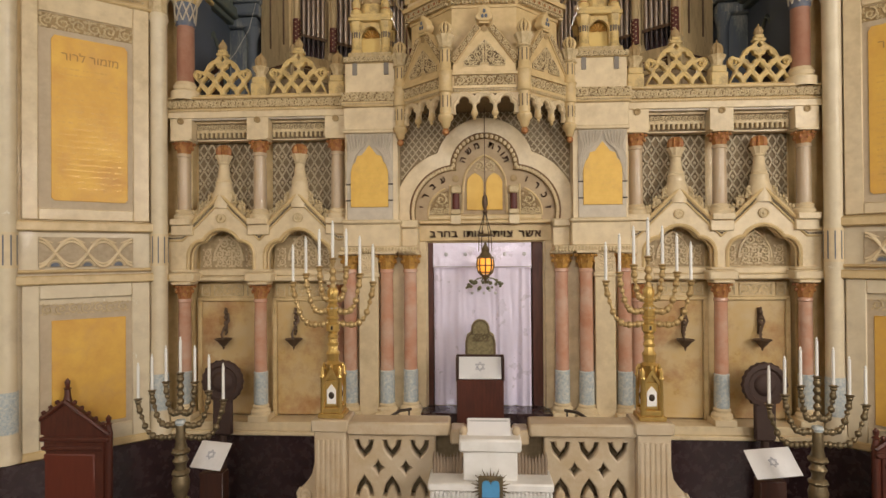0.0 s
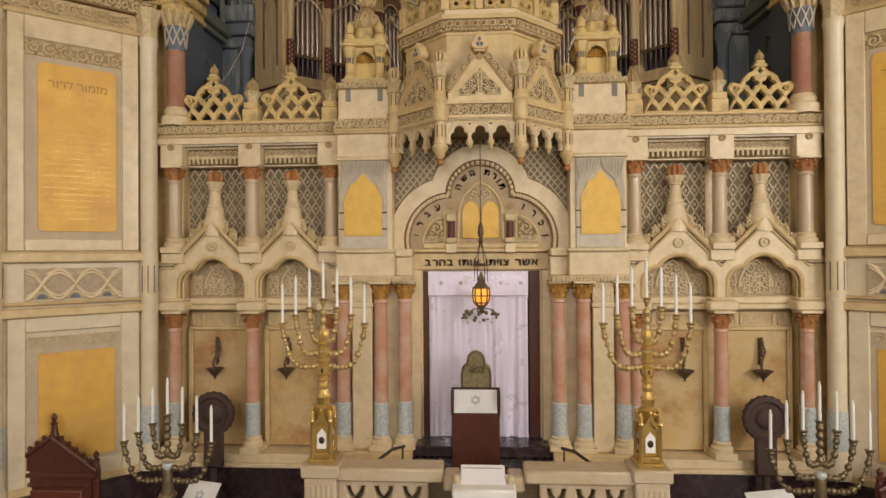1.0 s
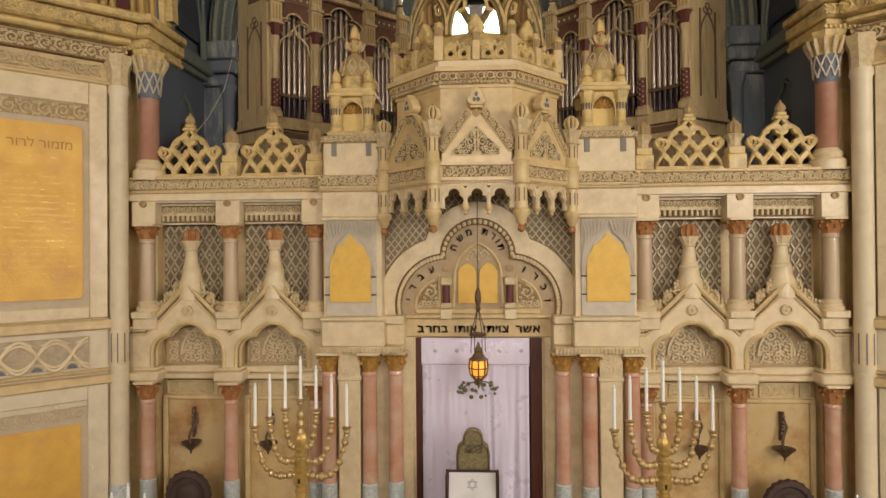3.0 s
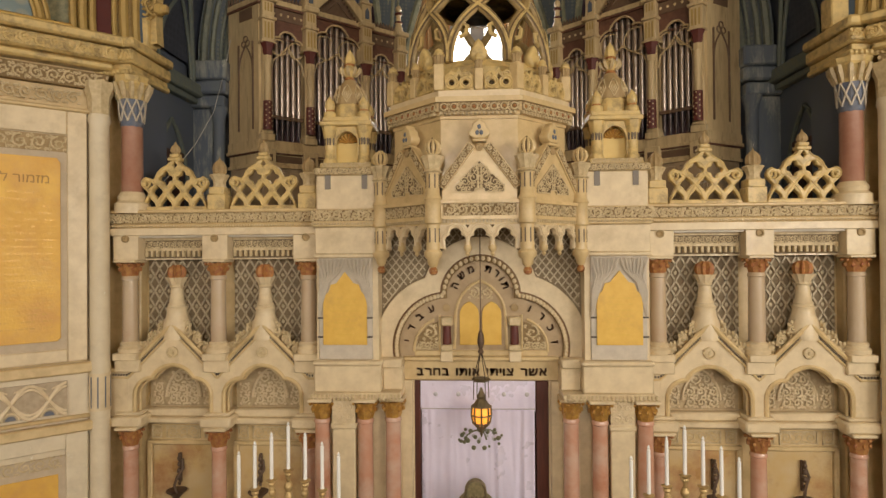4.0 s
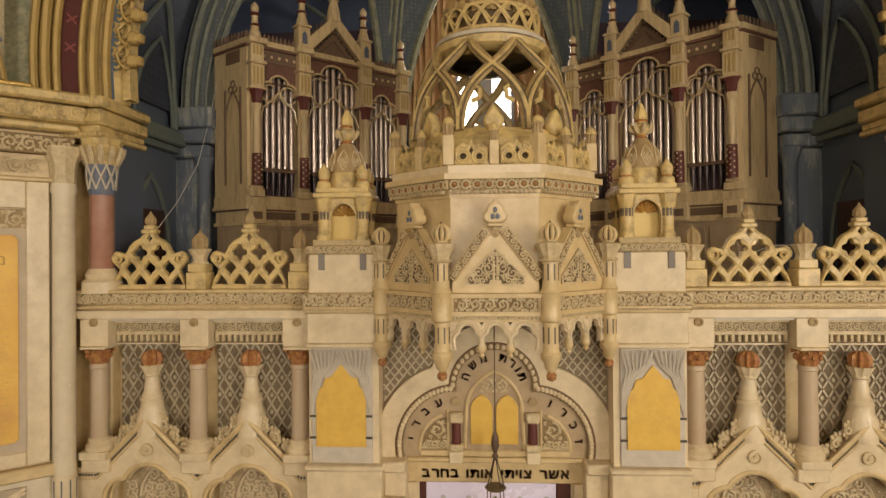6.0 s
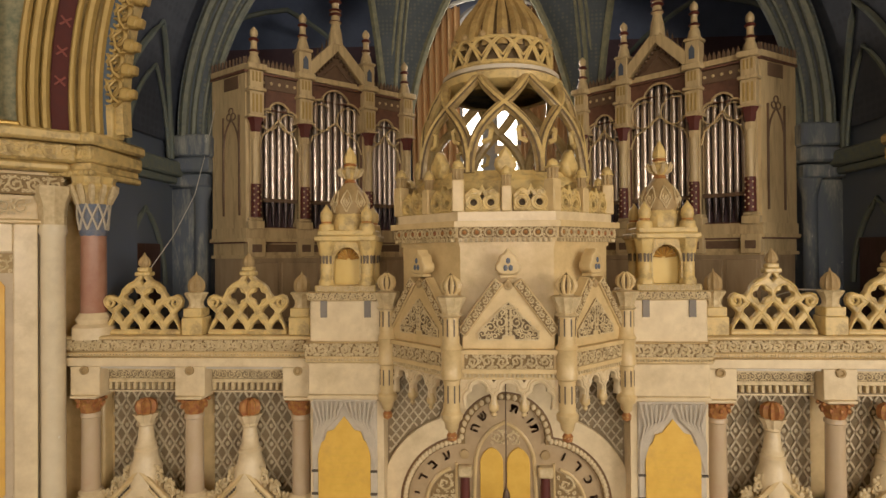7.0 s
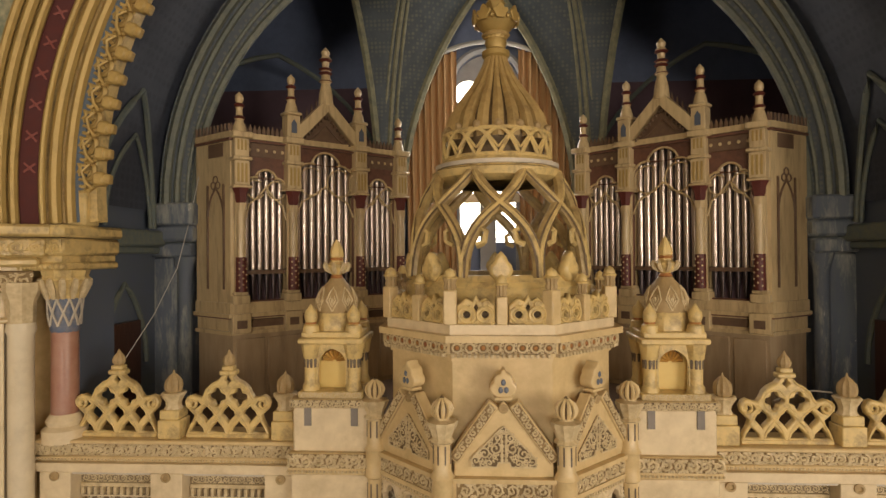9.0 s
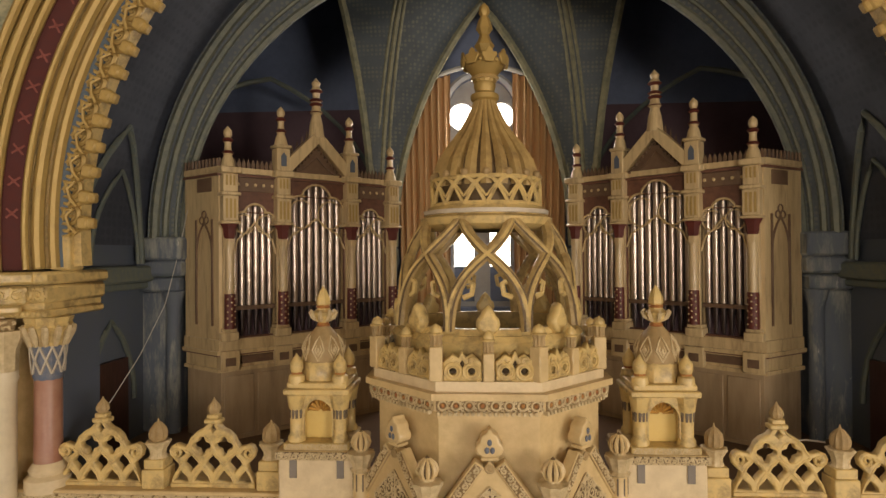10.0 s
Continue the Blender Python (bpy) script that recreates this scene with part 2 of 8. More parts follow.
def stencilled(name, ground, motif, scale, size=0.32, rough=0.65):
    """Painted plaster with rows of small stencilled motifs, worn in places."""
    m = material(name, ground, rough, scale=3, amount=0.7, stain=tuple(v * 1.5 for v in ground), stain_scale=1.2, stain_amount=0.35)
    nt = m.node_tree
    N, L = nt.nodes, nt.links
    co = N.new("ShaderNodeTexCoord")
    vo = N.new("ShaderNodeTexVoronoi")
    vo.inputs["Scale"].default_value, vo.inputs["Randomness"].default_value = scale, 0.12
    L.new(co.outputs["Object"], vo.inputs["Vector"])
    st = N.new("ShaderNodeMapRange")
    st.inputs["From Min"].default_value, st.inputs["From Max"].default_value = size, size * 0.7
    L.new(vo.outputs["Distance"], st.inputs["Value"])
    wn = N.new("ShaderNodeTexNoise")
    wn.inputs["Scale"].default_value = 4.0
    L.new(co.outputs["Object"], wn.inputs["Vector"])
    mu = N.new("ShaderNodeMath")
    mu.operation = "MULTIPLY"
    L.new(st.outputs[0], mu.inputs[0])
    L.new(wn.outputs["Fac"], mu.inputs[1])
    bs = N["Principled BSDF"]
    src = bs.inputs["Base Color"].links[0].from_socket
    mx = N.new("ShaderNodeMix")
    mx.data_type = "RGBA"
    L.new(mu.outputs[0], mx.inputs["Factor"])
    L.new(src, mx.inputs["A"])
    mx.inputs["B"].default_value = (*motif, 1)
    L.new(mx.outputs["Result"], bs.inputs["Base Color"])
    return m


def glow(name, col, strength):
    m = bpy.data.materials.new(name)
    m.use_nodes = True
    b = m.node_tree.nodes["Principled BSDF"]
    b.inputs["Base Color"].default_value = (*col, 1)
    b.inputs["Emission Color"].default_value = (*col, 1)
    b.inputs["Emission Strength"].default_value = strength
    return m


CREAM = material("cream_painted_plaster", (0.69, 0.525, 0.275), 0.36, col2=(0.52, 0.375, 0.18), scale=6, amount=0.7, stain=(0.38, 0.27, 0.12), stain_scale=2.6, stain_amount=0.5, bump=0.3, bump_scale=22, coat=0.05)
# Brown staining plus the shade between carvings, both put into this colour.
GROUND = material("stained_shade_ground", (0.30, 0.20, 0.085), 0.7, col2=(0.17, 0.11, 0.05), scale=18, amount=0.8, bump=0.5, bump_scale=80)
PALE = material("pale_plaster", (0.75, 0.615, 0.395), 0.38, col2=(0.59, 0.465, 0.285), scale=6, amount=0.7, stain=(0.44, 0.33, 0.18), stain_scale=2.6, stain_amount=0.5, bump=0.3, bump_scale=22, coat=0.05)
# Peeling glossy paint; its pale flecks also paint in the windows' reflections.
PEELGLINT = material("peeling_pale_paint_with_glints", (0.73, 0.63, 0.45), 0.4, col2=(0.62, 0.52, 0.35), scale=5, amount=0.6, stain=(0.44, 0.36, 0.26), stain_scale=1.5, stain_amount=0.5, bump=0.4, bump_scale=9, fleck=0.9, coat=0.15)
CARVED = material("carved_stone", (0.68, 0.55, 0.33), 0.42, col2=(0.48, 0.36, 0.19), scale=16, amount=0.8, stain=(0.26, 0.19, 0.10), stain_scale=3.5, stain_amount=0.6, bump=0.5, bump_scale=90)
# Dark brown that carries the shade of recesses in its colour.
RECESS = material("brown_recess_shade", (0.24, 0.175, 0.10), 0.8, col2=(0.15, 0.11, 0.06), scale=20, amount=0.7, bump=0.5, bump_scale=80)
YELSTONE = material("yellowed_stone", (0.68, 0.50, 0.20), 0.42, col2=(0.52, 0.385, 0.17), scale=9, amount=0.9, stain=(0.20, 0.13, 0.055), stain_scale=4.5, stain_amount=0.75, stain_lo=0.5, bump=0.35, bump_scale=35, coat=0.08)
LATTICE = material("beige_lattice_plaster", (0.62, 0.52, 0.35), 0.5, col2=(0.42, 0.35, 0.24), scale=7, amount=0.7)
GREYCARVE = material("grey_carved_plaster", (0.60, 0.53, 0.425), 0.5, col2=(0.47, 0.415, 0.335), scale=9, amount=0.7, stain=(0.34, 0.28, 0.2), stain_amount=0.5)
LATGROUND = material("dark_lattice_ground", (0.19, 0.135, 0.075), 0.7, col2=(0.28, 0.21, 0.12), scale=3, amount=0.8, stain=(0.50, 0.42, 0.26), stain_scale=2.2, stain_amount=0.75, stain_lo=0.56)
PINK = material("pink_marble", (0.56, 0.29, 0.19), 0.2, col2=(0.60, 0.42, 0.32), scale=4, amount=0.9, stain=(0.42, 0.16, 0.08), stain_scale=2.2, stain_amount=0.6, bump=0.03, coat=0.5)
TAN = material("tan_marble_shaft", (0.50, 0.38, 0.24), 0.35, col2=(0.56, 0.44, 0.32), scale=5, amount=0.7, stain=(0.40, 0.22, 0.10), stain_scale=2.5, bump=0.04, coat=0.2)
BLUEBASE = material("blue_grey_relief", (0.36, 0.43, 0.47), 0.6, col2=(0.66, 0.65, 0.58), scale=28, amount=1.0, stain=(0.34, 0.34, 0.32), stain_scale=6, bump=1.0, bump_scale=28)
BLUEPAINT = material("blue_paint", (0.105, 0.125, 0.17), 0.5, col2=(0.20, 0.20, 0.21), scale=9)
TERRA = material("red_gilt_capital", (0.34, 0.12, 0.05), 0.5, 0.2, col2=(0.52, 0.28, 0.08), scale=22, amount=0.9, bump=0.6, bump_scale=60)
GILTCAP = material("gilded_capital", (0.62, 0.36, 0.08), 0.4, 0.45, col2=(0.36, 0.16, 0.05), scale=20, amount=0.8, bump=0.6, bump_scale=60)
YELLOW = material("yellow_gold_leaf", (0.78, 0.48, 0.085), 0.5, 0.1, col2=(0.65, 0.34, 0.07), scale=3, amount=0.8, stain=(0.60, 0.33, 0.13), stain_scale=1.3, stain_amount=0.6, stain_lo=0.5, bump=0.3, bump_scale=30)
YELLOWB = material("flat_yellow_paint", (0.78, 0.50, 0.10), 0.45, 0.05, col2=(0.68, 0.39, 0.055), scale=6, amount=0.8, stain=(0.58, 0.36, 0.12), stain_scale=3, stain_amount=0.5, bump=0.12, bump_scale=40)
TAUPE = material("taupe_border", (0.56, 0.455, 0.315), 0.6, col2=(0.47, 0.37, 0.25), scale=8, amount=0.7)
OCHRE = material("ochre_marble", (0.58, 0.40, 0.17), 0.3, col2=(0.60, 0.47, 0.27), scale=2.5, amount=0.9, stain=(0.33, 0.135, 0.05), stain_scale=1.5, stain_amount=0.75, stain_lo=0.46, bump=0.05, coat=0.3)
DARKMARBLE = material("dark_marble", (0.028, 0.014, 0.016), 0.25, col2=(0.055, 0.030, 0.031), scale=7, amount=0.8, stain=(0.09, 0.06, 0.055), stain_scale=2.5, bump=0.03)
WHITEMARBLE = material("white_marble", (0.84, 0.82, 0.79), 0.35, col2=(0.66, 0.63, 0.58), scale=5, stain=(0.55, 0.50, 0.44), stain_amount=0.35, bump=0.04)
BEIGEMARBLE = material("beige_marble", (0.57, 0.47, 0.335), 0.35, col2=(0.46, 0.34, 0.20), scale=4, amount=0.8, stain=(0.36, 0.22, 0.10), stain_scale=2.2, stain_amount=0.6, bump=0.08)
WOOD = material("mahogany", (0.11, 0.030, 0.018), 0.4, col2=(0.055, 0.016, 0.010), scale=5, amount=0.8, stretch=(5, 5, 0.6), bump=0.1)
WALNUT = material("dark_stained_wood", (0.06, 0.022, 0.014), 0.4, col2=(0.03, 0.012, 0.008), scale=5, amount=0.8, stretch=(5, 5, 0.6), bump=0.1)
SATIN = material("white_satin", (0.88, 0.82, 1.0), 0.28, 0.15, col2=(0.82, 0.76, 0.95), scale=3, stain=(0.76, 0.70, 0.85), stain_amount=0.3, bump=0.9, bump_scale=5)
LINEN = material("white_linen", (0.82, 0.81, 0.82), 0.7, col2=(0.76, 0.75, 0.77), scale=6, bump=0.1, bump_scale=120)
TANBRASS = material("dull_tan_brass", (0.56, 0.40, 0.18), 0.4, 0.45, col2=(0.36, 0.24, 0.10), scale=14, amount=0.8, bump=0.25)
SCONCE = material("brown_iron", (0.11, 0.07, 0.045), 0.5, 0.4, col2=(0.18, 0.12, 0.08), scale=20, bump=0.3)
REDMARBLE = material("dark_red_marble", (0.34, 0.155, 0.10), 0.35, col2=(0.44, 0.25, 0.17), scale=5, amount=0.7, stain=(0.18, 0.07, 0.05), stain_amount=0.5)
RIBSTONE = material("golden_brown_stone", (0.50, 0.36, 0.15), 0.38, col2=(0.34, 0.23, 0.095), scale=9, amount=0.9, stain=(0.15, 0.10, 0.045), stain_scale=3.5, stain_amount=0.8, stain_lo=0.48, bump=0.35, bump_scale=35, coat=0.2)
SLOT = material("dark_slot_paint", (0.12, 0.083, 0.05), 0.6, col2=(0.20, 0.17, 0.14), scale=12)
NICHE = material("niche_plaster", (0.43, 0.305, 0.145), 0.6, col2=(0.28, 0.185, 0.08), scale=9, amount=0.8, bump=0.4)
DARKSTAND = material("matte_dark_wood", (0.055, 0.03, 0.024), 0.7, col2=(0.085, 0.05, 0.038), scale=12, bump=0.3)
GOLD = material("polished_brass", (0.72, 0.50, 0.17), 0.3, 0.75, col2=(0.50, 0.32, 0.09), scale=9, amount=0.6, bump=0.15)
BRONZE = material("tarnished_bronze", (0.24, 0.18, 0.10), 0.45, 0.7, col2=(0.12, 0.10, 0.06), scale=14, amount=0.7, bump=0.2)
IRON = material("black_iron", (0.04, 0.028, 0.02), 0.5, 0.5, col2=(0.08, 0.05, 0.03), scale=14, bump=0.2)
WAX = material("white_candle_wax", (0.85, 0.84, 0.80), 0.4, scale=4, amount=0.15, stain_amount=0.1, bump=0.02)
LETTER = material("dark_brown_lettering", (0.20, 0.105, 0.055), 0.6, bump=0.05)
DARKRED = material("dark_red_paint", (0.095, 0.018, 0.014), 0.5, col2=(0.15, 0.035, 0.02), scale=8, bump=0.1)
DIRT = material("dark_joint", (0.10, 0.08, 0.06), 0.8, scale=10)
APSEBLUE = material("dark_blue_vault_paint", (0.085, 0.105, 0.150), 0.65, col2=(0.10, 0.12, 0.14), scale=2.5, amount=0.8, stain=(0.10, 0.12, 0.11), stain_scale=1.1, stain_amount=0.4)
APSEGREEN = material("blue_green_rib_paint", (0.105, 0.135, 0.135), 0.65, col2=(0.17, 0.18, 0.13), scale=13, amount=0.8, stain=(0.20, 0.20, 0.13), stain_scale=2, stain_amount=0.4)
WEB = stencilled("stencilled_blue_green_vault", (0.075, 0.092, 0.105), (0.16, 0.165, 0.125), 13.0, 0.42)
BARREL = stencilled("stencilled_dark_blue_vault", (0.046, 0.056, 0.082), (0.025, 0.032, 0.050), 9.0, 0.45)
REDBROWN = material("red_brown_panel", (0.17, 0.075, 0.045), 0.5, col2=(0.10, 0.045, 0.03), scale=14, amount=0.8, bump=0.3)
RIBDARK = material("dark_green_rib", (0.17, 0.18, 0.135), 0.55, col2=(0.09, 0.11, 0.10), scale=10, amount=0.8, stain=(0.26, 0.25, 0.16), stain_scale=3, stain_amount=0.5, bump=0.3)
RIB = material("ochre_green_rib", (0.29, 0.275, 0.17), 0.55, col2=(0.14, 0.15, 0.11), scale=9, amount=0.8, stain=(0.12, 0.11, 0.08), stain_scale=2.5, stain_amount=0.5, bump=0.3)
CASE = material("cream_organ_case", (0.60, 0.46, 0.25), 0.36, col2=(0.44, 0.32, 0.175), scale=5, amount=0.7, stretch=(3, 3, 0.5), stain=(0.20, 0.125, 0.06), stain_scale=2.5, stain_amount=0.55, bump=0.2, coat=0.15)
# Brown of the organ's base, with the shade down there darkened into it.
CASEBROWN = material("shaded_brown_cabinet", (0.42, 0.31, 0.19), 0.4, col2=(0.33, 0.23, 0.13), scale=4, amount=0.7, stretch=(3, 3, 0.5), stain=(0.15, 0.10, 0.06), stain_amount=0.5)
CASEDARK = material("brown_organ_panel", (0.13, 0.075, 0.045), 0.5, col2=(0.19, 0.12, 0.07), scale=9, amount=0.7, bump=0.3)
PIPE = material("tin_pipe_metal", (0.52, 0.44, 0.38), 0.3, 0.95, col2=(0.44, 0.37, 0.32), scale=2, amount=0.4, stain_amount=0.1, stretch=(1, 1, 0.15), bump=0)
PIPEDARK = material("dark_pipe_foot", (0.10, 0.08, 0.08), 0.35, 0.8, scale=4, bump=0.02)
# The chamber's lack of light is put into this dim maroon colour.
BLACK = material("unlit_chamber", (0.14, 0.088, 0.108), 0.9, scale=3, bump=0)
DOME = material("brown_gilt_stone", (0.46, 0.32, 0.125), 0.4, col2=(0.32, 0.21, 0.08), scale=8, amount=0.9, stain=(0.16, 0.10, 0.04), stain_scale=3.5, stain_amount=0.75, bump=0.3)
# Dark brown of the dome's grooves; on other parts, recess shade as colour.
GROOVE = material("brown_groove_and_shade", (0.115, 0.072, 0.032), 0.6, col2=(0.19, 0.125, 0.055), scale=14, amount=0.8, bump=0.3)
GILT = material("gilded_moulding", (0.40, 0.275, 0.088), 0.42, 0.3, col2=(0.47, 0.325, 0.115), scale=9, amount=0.7, stain=(0.26, 0.17, 0.06), stain_scale=3, stain_amount=0.6, bump=0.3, bump_scale=25)
CURTAINGOLD = material("gold_velvet_curtain", (0.60, 0.38, 0.19), 0.6, col2=(0.48, 0.28, 0.12), scale=5, stretch=(3, 3, 0.3))
GLASSDAY = glow("daylit_white_glass", (1.0, 0.97, 0.88), 6.0)
GLASSBLUE = material("blue_window_wall", (0.15, 0.19, 0.30), 0.6, scale=4)
AMBER = glow("lit_amber_glass", (1.0, 0.40, 0.05), 1.1)
FLOORM = material("dark_stone_floor", (0.045, 0.030, 0.026), 0.4, scale=3, bump=0.05)
NAVE = material("nave_plaster", (0.60, 0.50, 0.36), 0.7, scale=3)

# ---- the hall round the camera ----


def structure(name, sol, mat, label, category):
    ob = new(name, sol if isinstance(sol, bpy.types.Mesh) else sol.mesh(name))
    ob.data.materials.clear()
    ob.data.materials.append(mat)
    return tagged(ob, label, category, kind="structure")


FL = -0.7
structure("floor", Solid().box(-12, 12, -24.5, 0.6, FL - 0.2, FL), FLOORM, "brown stone floor of the prayer hall", "floor")
for s, nm in ((-1, "wall_west"), (1, "wall_east")):
    w = Solid()
    for y0, y1, z0, z1 in ((-24.5, -18.2, 0, 16), (-15.8, -13.7, 0, 16), (-11.3, -9.2, 0, 16), (-6.8, -3.0, 0, 16), (-18.2, -15.8, 0, 5), (-18.2, -15.8, 11, 16), (-13.7, -11.3, 0, 5), (-13.7, -11.3, 11, 16), (-9.2, -6.8, 0, 5), (-9.2, -6.8, 11, 16)):
        w.box(s * 10.7, s * 11.1, y0, y1, z0 or FL, z1)
    structure(nm, w, NAVE, "plain plastered side wall with tall window openings", "wall")
w = Solid()
for x0, x1, z0, z1 in ((-11.1, -3.4, 0, 16), (3.4, 11.1, 0, 16), (-3.4, 3.4, 0, 7), (-3.4, 3.4, 13, 16)):
    w.box(x0, x1, -24.4, -23.8, z0 or FL, z1)
structure("wall_south", w, NAVE, "plain plastered rear wall with a wide window opening", "wall")
structure("ceiling", Solid().box(-11.1, 11.1, -24.4, 0.2, 16.0, 16.3), NAVE, "plain plastered hall ceiling", "ceiling")

# ---- the splayed piers beside the ark ----
ANG = 42.0


def pier_wall(s):
    """The splayed wall beside the ark: u runs along it, away from the ark; v comes out of it."""
    o = Vector((s * 4.98, -0.24, 0))
    d = Vector((s * math.cos(radians(ANG)), -math.sin(radians(ANG)), 0))
    nrm = Vector((-s * math.sin(radians(ANG)), -math.cos(radians(ANG)), 0))
    # local x along u (mirrored on the right), local y into the wall
    M = Matrix(((d.x, -nrm.x, 0, o.x), (d.y, -nrm.y, 0, o.y), (0, 0, 1, 0), (0, 0, 0, 1)))
    top = thing("wall_splay", "cream and pale painted splayed wall with gilded scripture panels", "wall", (o.x, o.y, 0), kind="structure")

    def P(name, sol, mat, label=""):
        me = sol if isinstance(sol, bpy.types.Mesh) else sol.mesh(name)
        me.transform(M)
        return part(name, me, mat, top, label)

    P("masonry", Solid().box(-0.1, 4.6, 0.03, 0.6, 3.85, 8.1), CREAM)
    P("lower_masonry", Solid().box(-0.1, 4.6, 0.03, 0.6, 0.62, 3.85), PEELGLINT)
    P("upper_masonry", Solid().box(0.55, 4.6, 0.03, 0.6, 8.1, 16.0), CREAM)
    P("dado", Solid().box(-0.25, 4.6, -0.06, 0.6, FL, 0.62, 0.01), DARKMARBLE, "dark marble dado")
    P("upper_panel_border", Solid().box(0.32, 1.58, 0.0, 0.03, 4.0, 6.85, 0.01), TAUPE, "taupe painted border")
    # raised cream frame round the upper field
    fr = Solid()
    for x0, x1, z0, z1 in ((0.14, 0.36, 3.9, 7.1), (1.53, 1.72, 3.9, 7.1), (0.36, 1.53, 6.78, 7.1), (0.36, 1.53, 3.9, 4.06)):
        fr.box(x0, x1, -0.03, 0.03, z0, z1, 0.012)
    P("panel_frame", fr, PALE)
    outl = [(0.47, 4.17), (0.43, 4.21)] + [(0.43, 6.42), (0.47, 6.48), (1.34, 6.48), (1.38, 6.42), (1.38, 4.21), (1.34, 4.17)]
    me = plate([outl], 0.016, 0.004)
    me.transform(pose(0, -0.008, 0))
    P("scripture_panel", me, YELLOW, "worn gold-leaf scripture panel")
    ln = Solid()
    rnd = random.Random(5)
    for k in range(21):
        z = 6.02 - k * 0.084
        x = 0.52
        while x < 1.3:
            wd = rnd.uniform(0.015, 0.06)
            if rnd.random() < 0.72:
                ln.box(x, min(x + wd, 1.32), -0.0185, -0.0165, z, z + 0.022)
            x += wd + 0.014
    wt = P("worn_text_lines", ln, material("faded_brown_ink", (0.66, 0.37, 0.08), 0.36, 0.15, col2=(0.74, 0.45, 0.09), scale=9, amount=0.9, bump=0), "worn lines of faded text")
    wt["kind"] = "stuff"
    tx = words("דודל רומזמ", 0.16, 0.004)
    if s < 0:
        tx.transform(Matrix.Diagonal((-1, 1, 1, 1)))
    tx.transform(pose(0.9, -0.019, 6.2))
    P("heading", tx, material("worn_heading_ink", (0.42, 0.23, 0.06), 0.6), "faint brown painted heading")
    P("frieze_ground", Solid().box(0.36, 1.53, -0.004, 0.02, 6.56, 6.77), NICHE)
    sc = Solid()
    scrollwork(sc, 0.36, 1.53, 6.56, 6.76, -0.01, r=0.014)
    P("scroll_frieze", sc, CARVED)
    # middle frieze of interlaced circles
    P("interlace_ground", Solid().box(0.36, 1.53, 0.0, 0.032, 3.24, 3.66), material("grey_beige_frieze_ground", (0.50, 0.40, 0.27), 0.6, col2=(0.36, 0.28, 0.18), scale=14, amount=0.8, bump=0.5))
    il = Solid()
    sp = 1.17 / 3
    for e in (-1, 1):
        for amp, r in ((0.2, 0.015), (0.155, 0.012)):
            pts = [(0.37 + 1.15 * i / 60, 3.44 + e * amp * math.sin(math.pi * (0.37 + 1.15 * i / 60 - 0.36 - sp / 2) / sp)) for i in range(61)]
            il.tube([(x, -0.008, z) for x, z in pts], r * 1.6, 5)
    for k in range(3):
        cx = 0.36 + sp * (k + 0.5)
        for e in (-1, 1):
            il.tube([(cx, -0.006, 3.46), (cx + e * 0.05, -0.006, 3.52), (cx + e * 0.10, -0.006, 3.62)], [0.012, 0.026, 0.01], 6)
            il.tube([(cx + e * 0.03, -0.006, 3.58), (cx + e * 0.13, -0.006, 3.62), (cx + e * 0.17, -0.006, 3.645)], [0.008, 0.018, 0.006], 6)
        il.tube([(x, -0.006, z) for x, z in arc(cx, 3.25, 0.085, 0, 180, 10)], 0.012, 5)
    P("interlace_relief", il, PALE, "pale interlaced vine relief")
    for k in range(3):
        cx = 0.36 + sp * (k + 0.5)
        fan = plate([arc(cx, 3.25, 0.055, 0, 180, 10)], 0.02, 0.004)
        fan.transform(pose(0, -0.005, 0))
        P("blue_fan", fan, BLUEPAINT, "blue painted fan")
    # lower field
    P("lower_border", Solid().box(0.36, 1.53, 0.0, 0.03, 0.85, 2.72), TAUPE)
    fr = Solid()
    for x0, x1, z0, z1 in ((0.14, 0.38, 0.62, 3.0), (1.52, 1.72, 0.62, 3.0), (0.38, 1.52, 2.8, 3.0), (0.38, 1.52, 0.62, 0.95)):
        fr.box(x0, x1, -0.03, 0.03, z0, z1, 0.012)
    P("lower_frame", fr, PEELGLINT)
    P("lower_panel", Solid().box(0.46, 1.38, -0.012, 0.01, 1.0, 2.5, 0.008), YELLOW, "worn gold-leaf lower panel")
    sc = Solid()
    scrollwork(sc, 0.42, 1.5, 2.57, 2.74, -0.004, r=0.01, seed=3)
    P("lower_scroll", sc, CARVED)
    # string courses
    for z, h, pr in ((3.0, 0.13, 0.09), (3.16, 0.05, 0.05), (3.74, 0.14, 0.08), (7.08, 0.06, 0.06), (0.62, 0.12, 0.05)):
        P("string_course", Solid().box(-0.12, 4.6, -pr, 0.03, z, z + h, 0.02), CREAM)
    # relief frieze, cornices
    sc = Solid()
    scrollwork(sc, 0.2, 4.4, 7.18, 7.36, -0.02, r=0.012, seed=8)
    P("rosette_frieze", sc, CARVED)
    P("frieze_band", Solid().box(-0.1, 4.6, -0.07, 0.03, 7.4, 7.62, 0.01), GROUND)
    sc = Solid()
    scrollwork(sc, -0.1, 4.4, 7.42, 7.6, -0.075, r=0.014, seed=14)
    P("frieze_relief", sc, CARVED)
    P("impost_cornice", Solid().box(-0.15, 4.6, -0.16, 0.1, 7.66, 7.76, 0.03).box(-0.2, 4.6, -0.24, 0.1, 7.76, 7.96, 0.03).box(-0.25, 4.6, -0.3, 0.1, 7.97, 8.1, 0.03), YELSTONE)
    sc = Solid()
    scrollwork(sc, -0.18, 4.5, 7.78, 7.94, -0.248, r=0.015, seed=9)
    P("impost_carving", sc, YELSTONE)
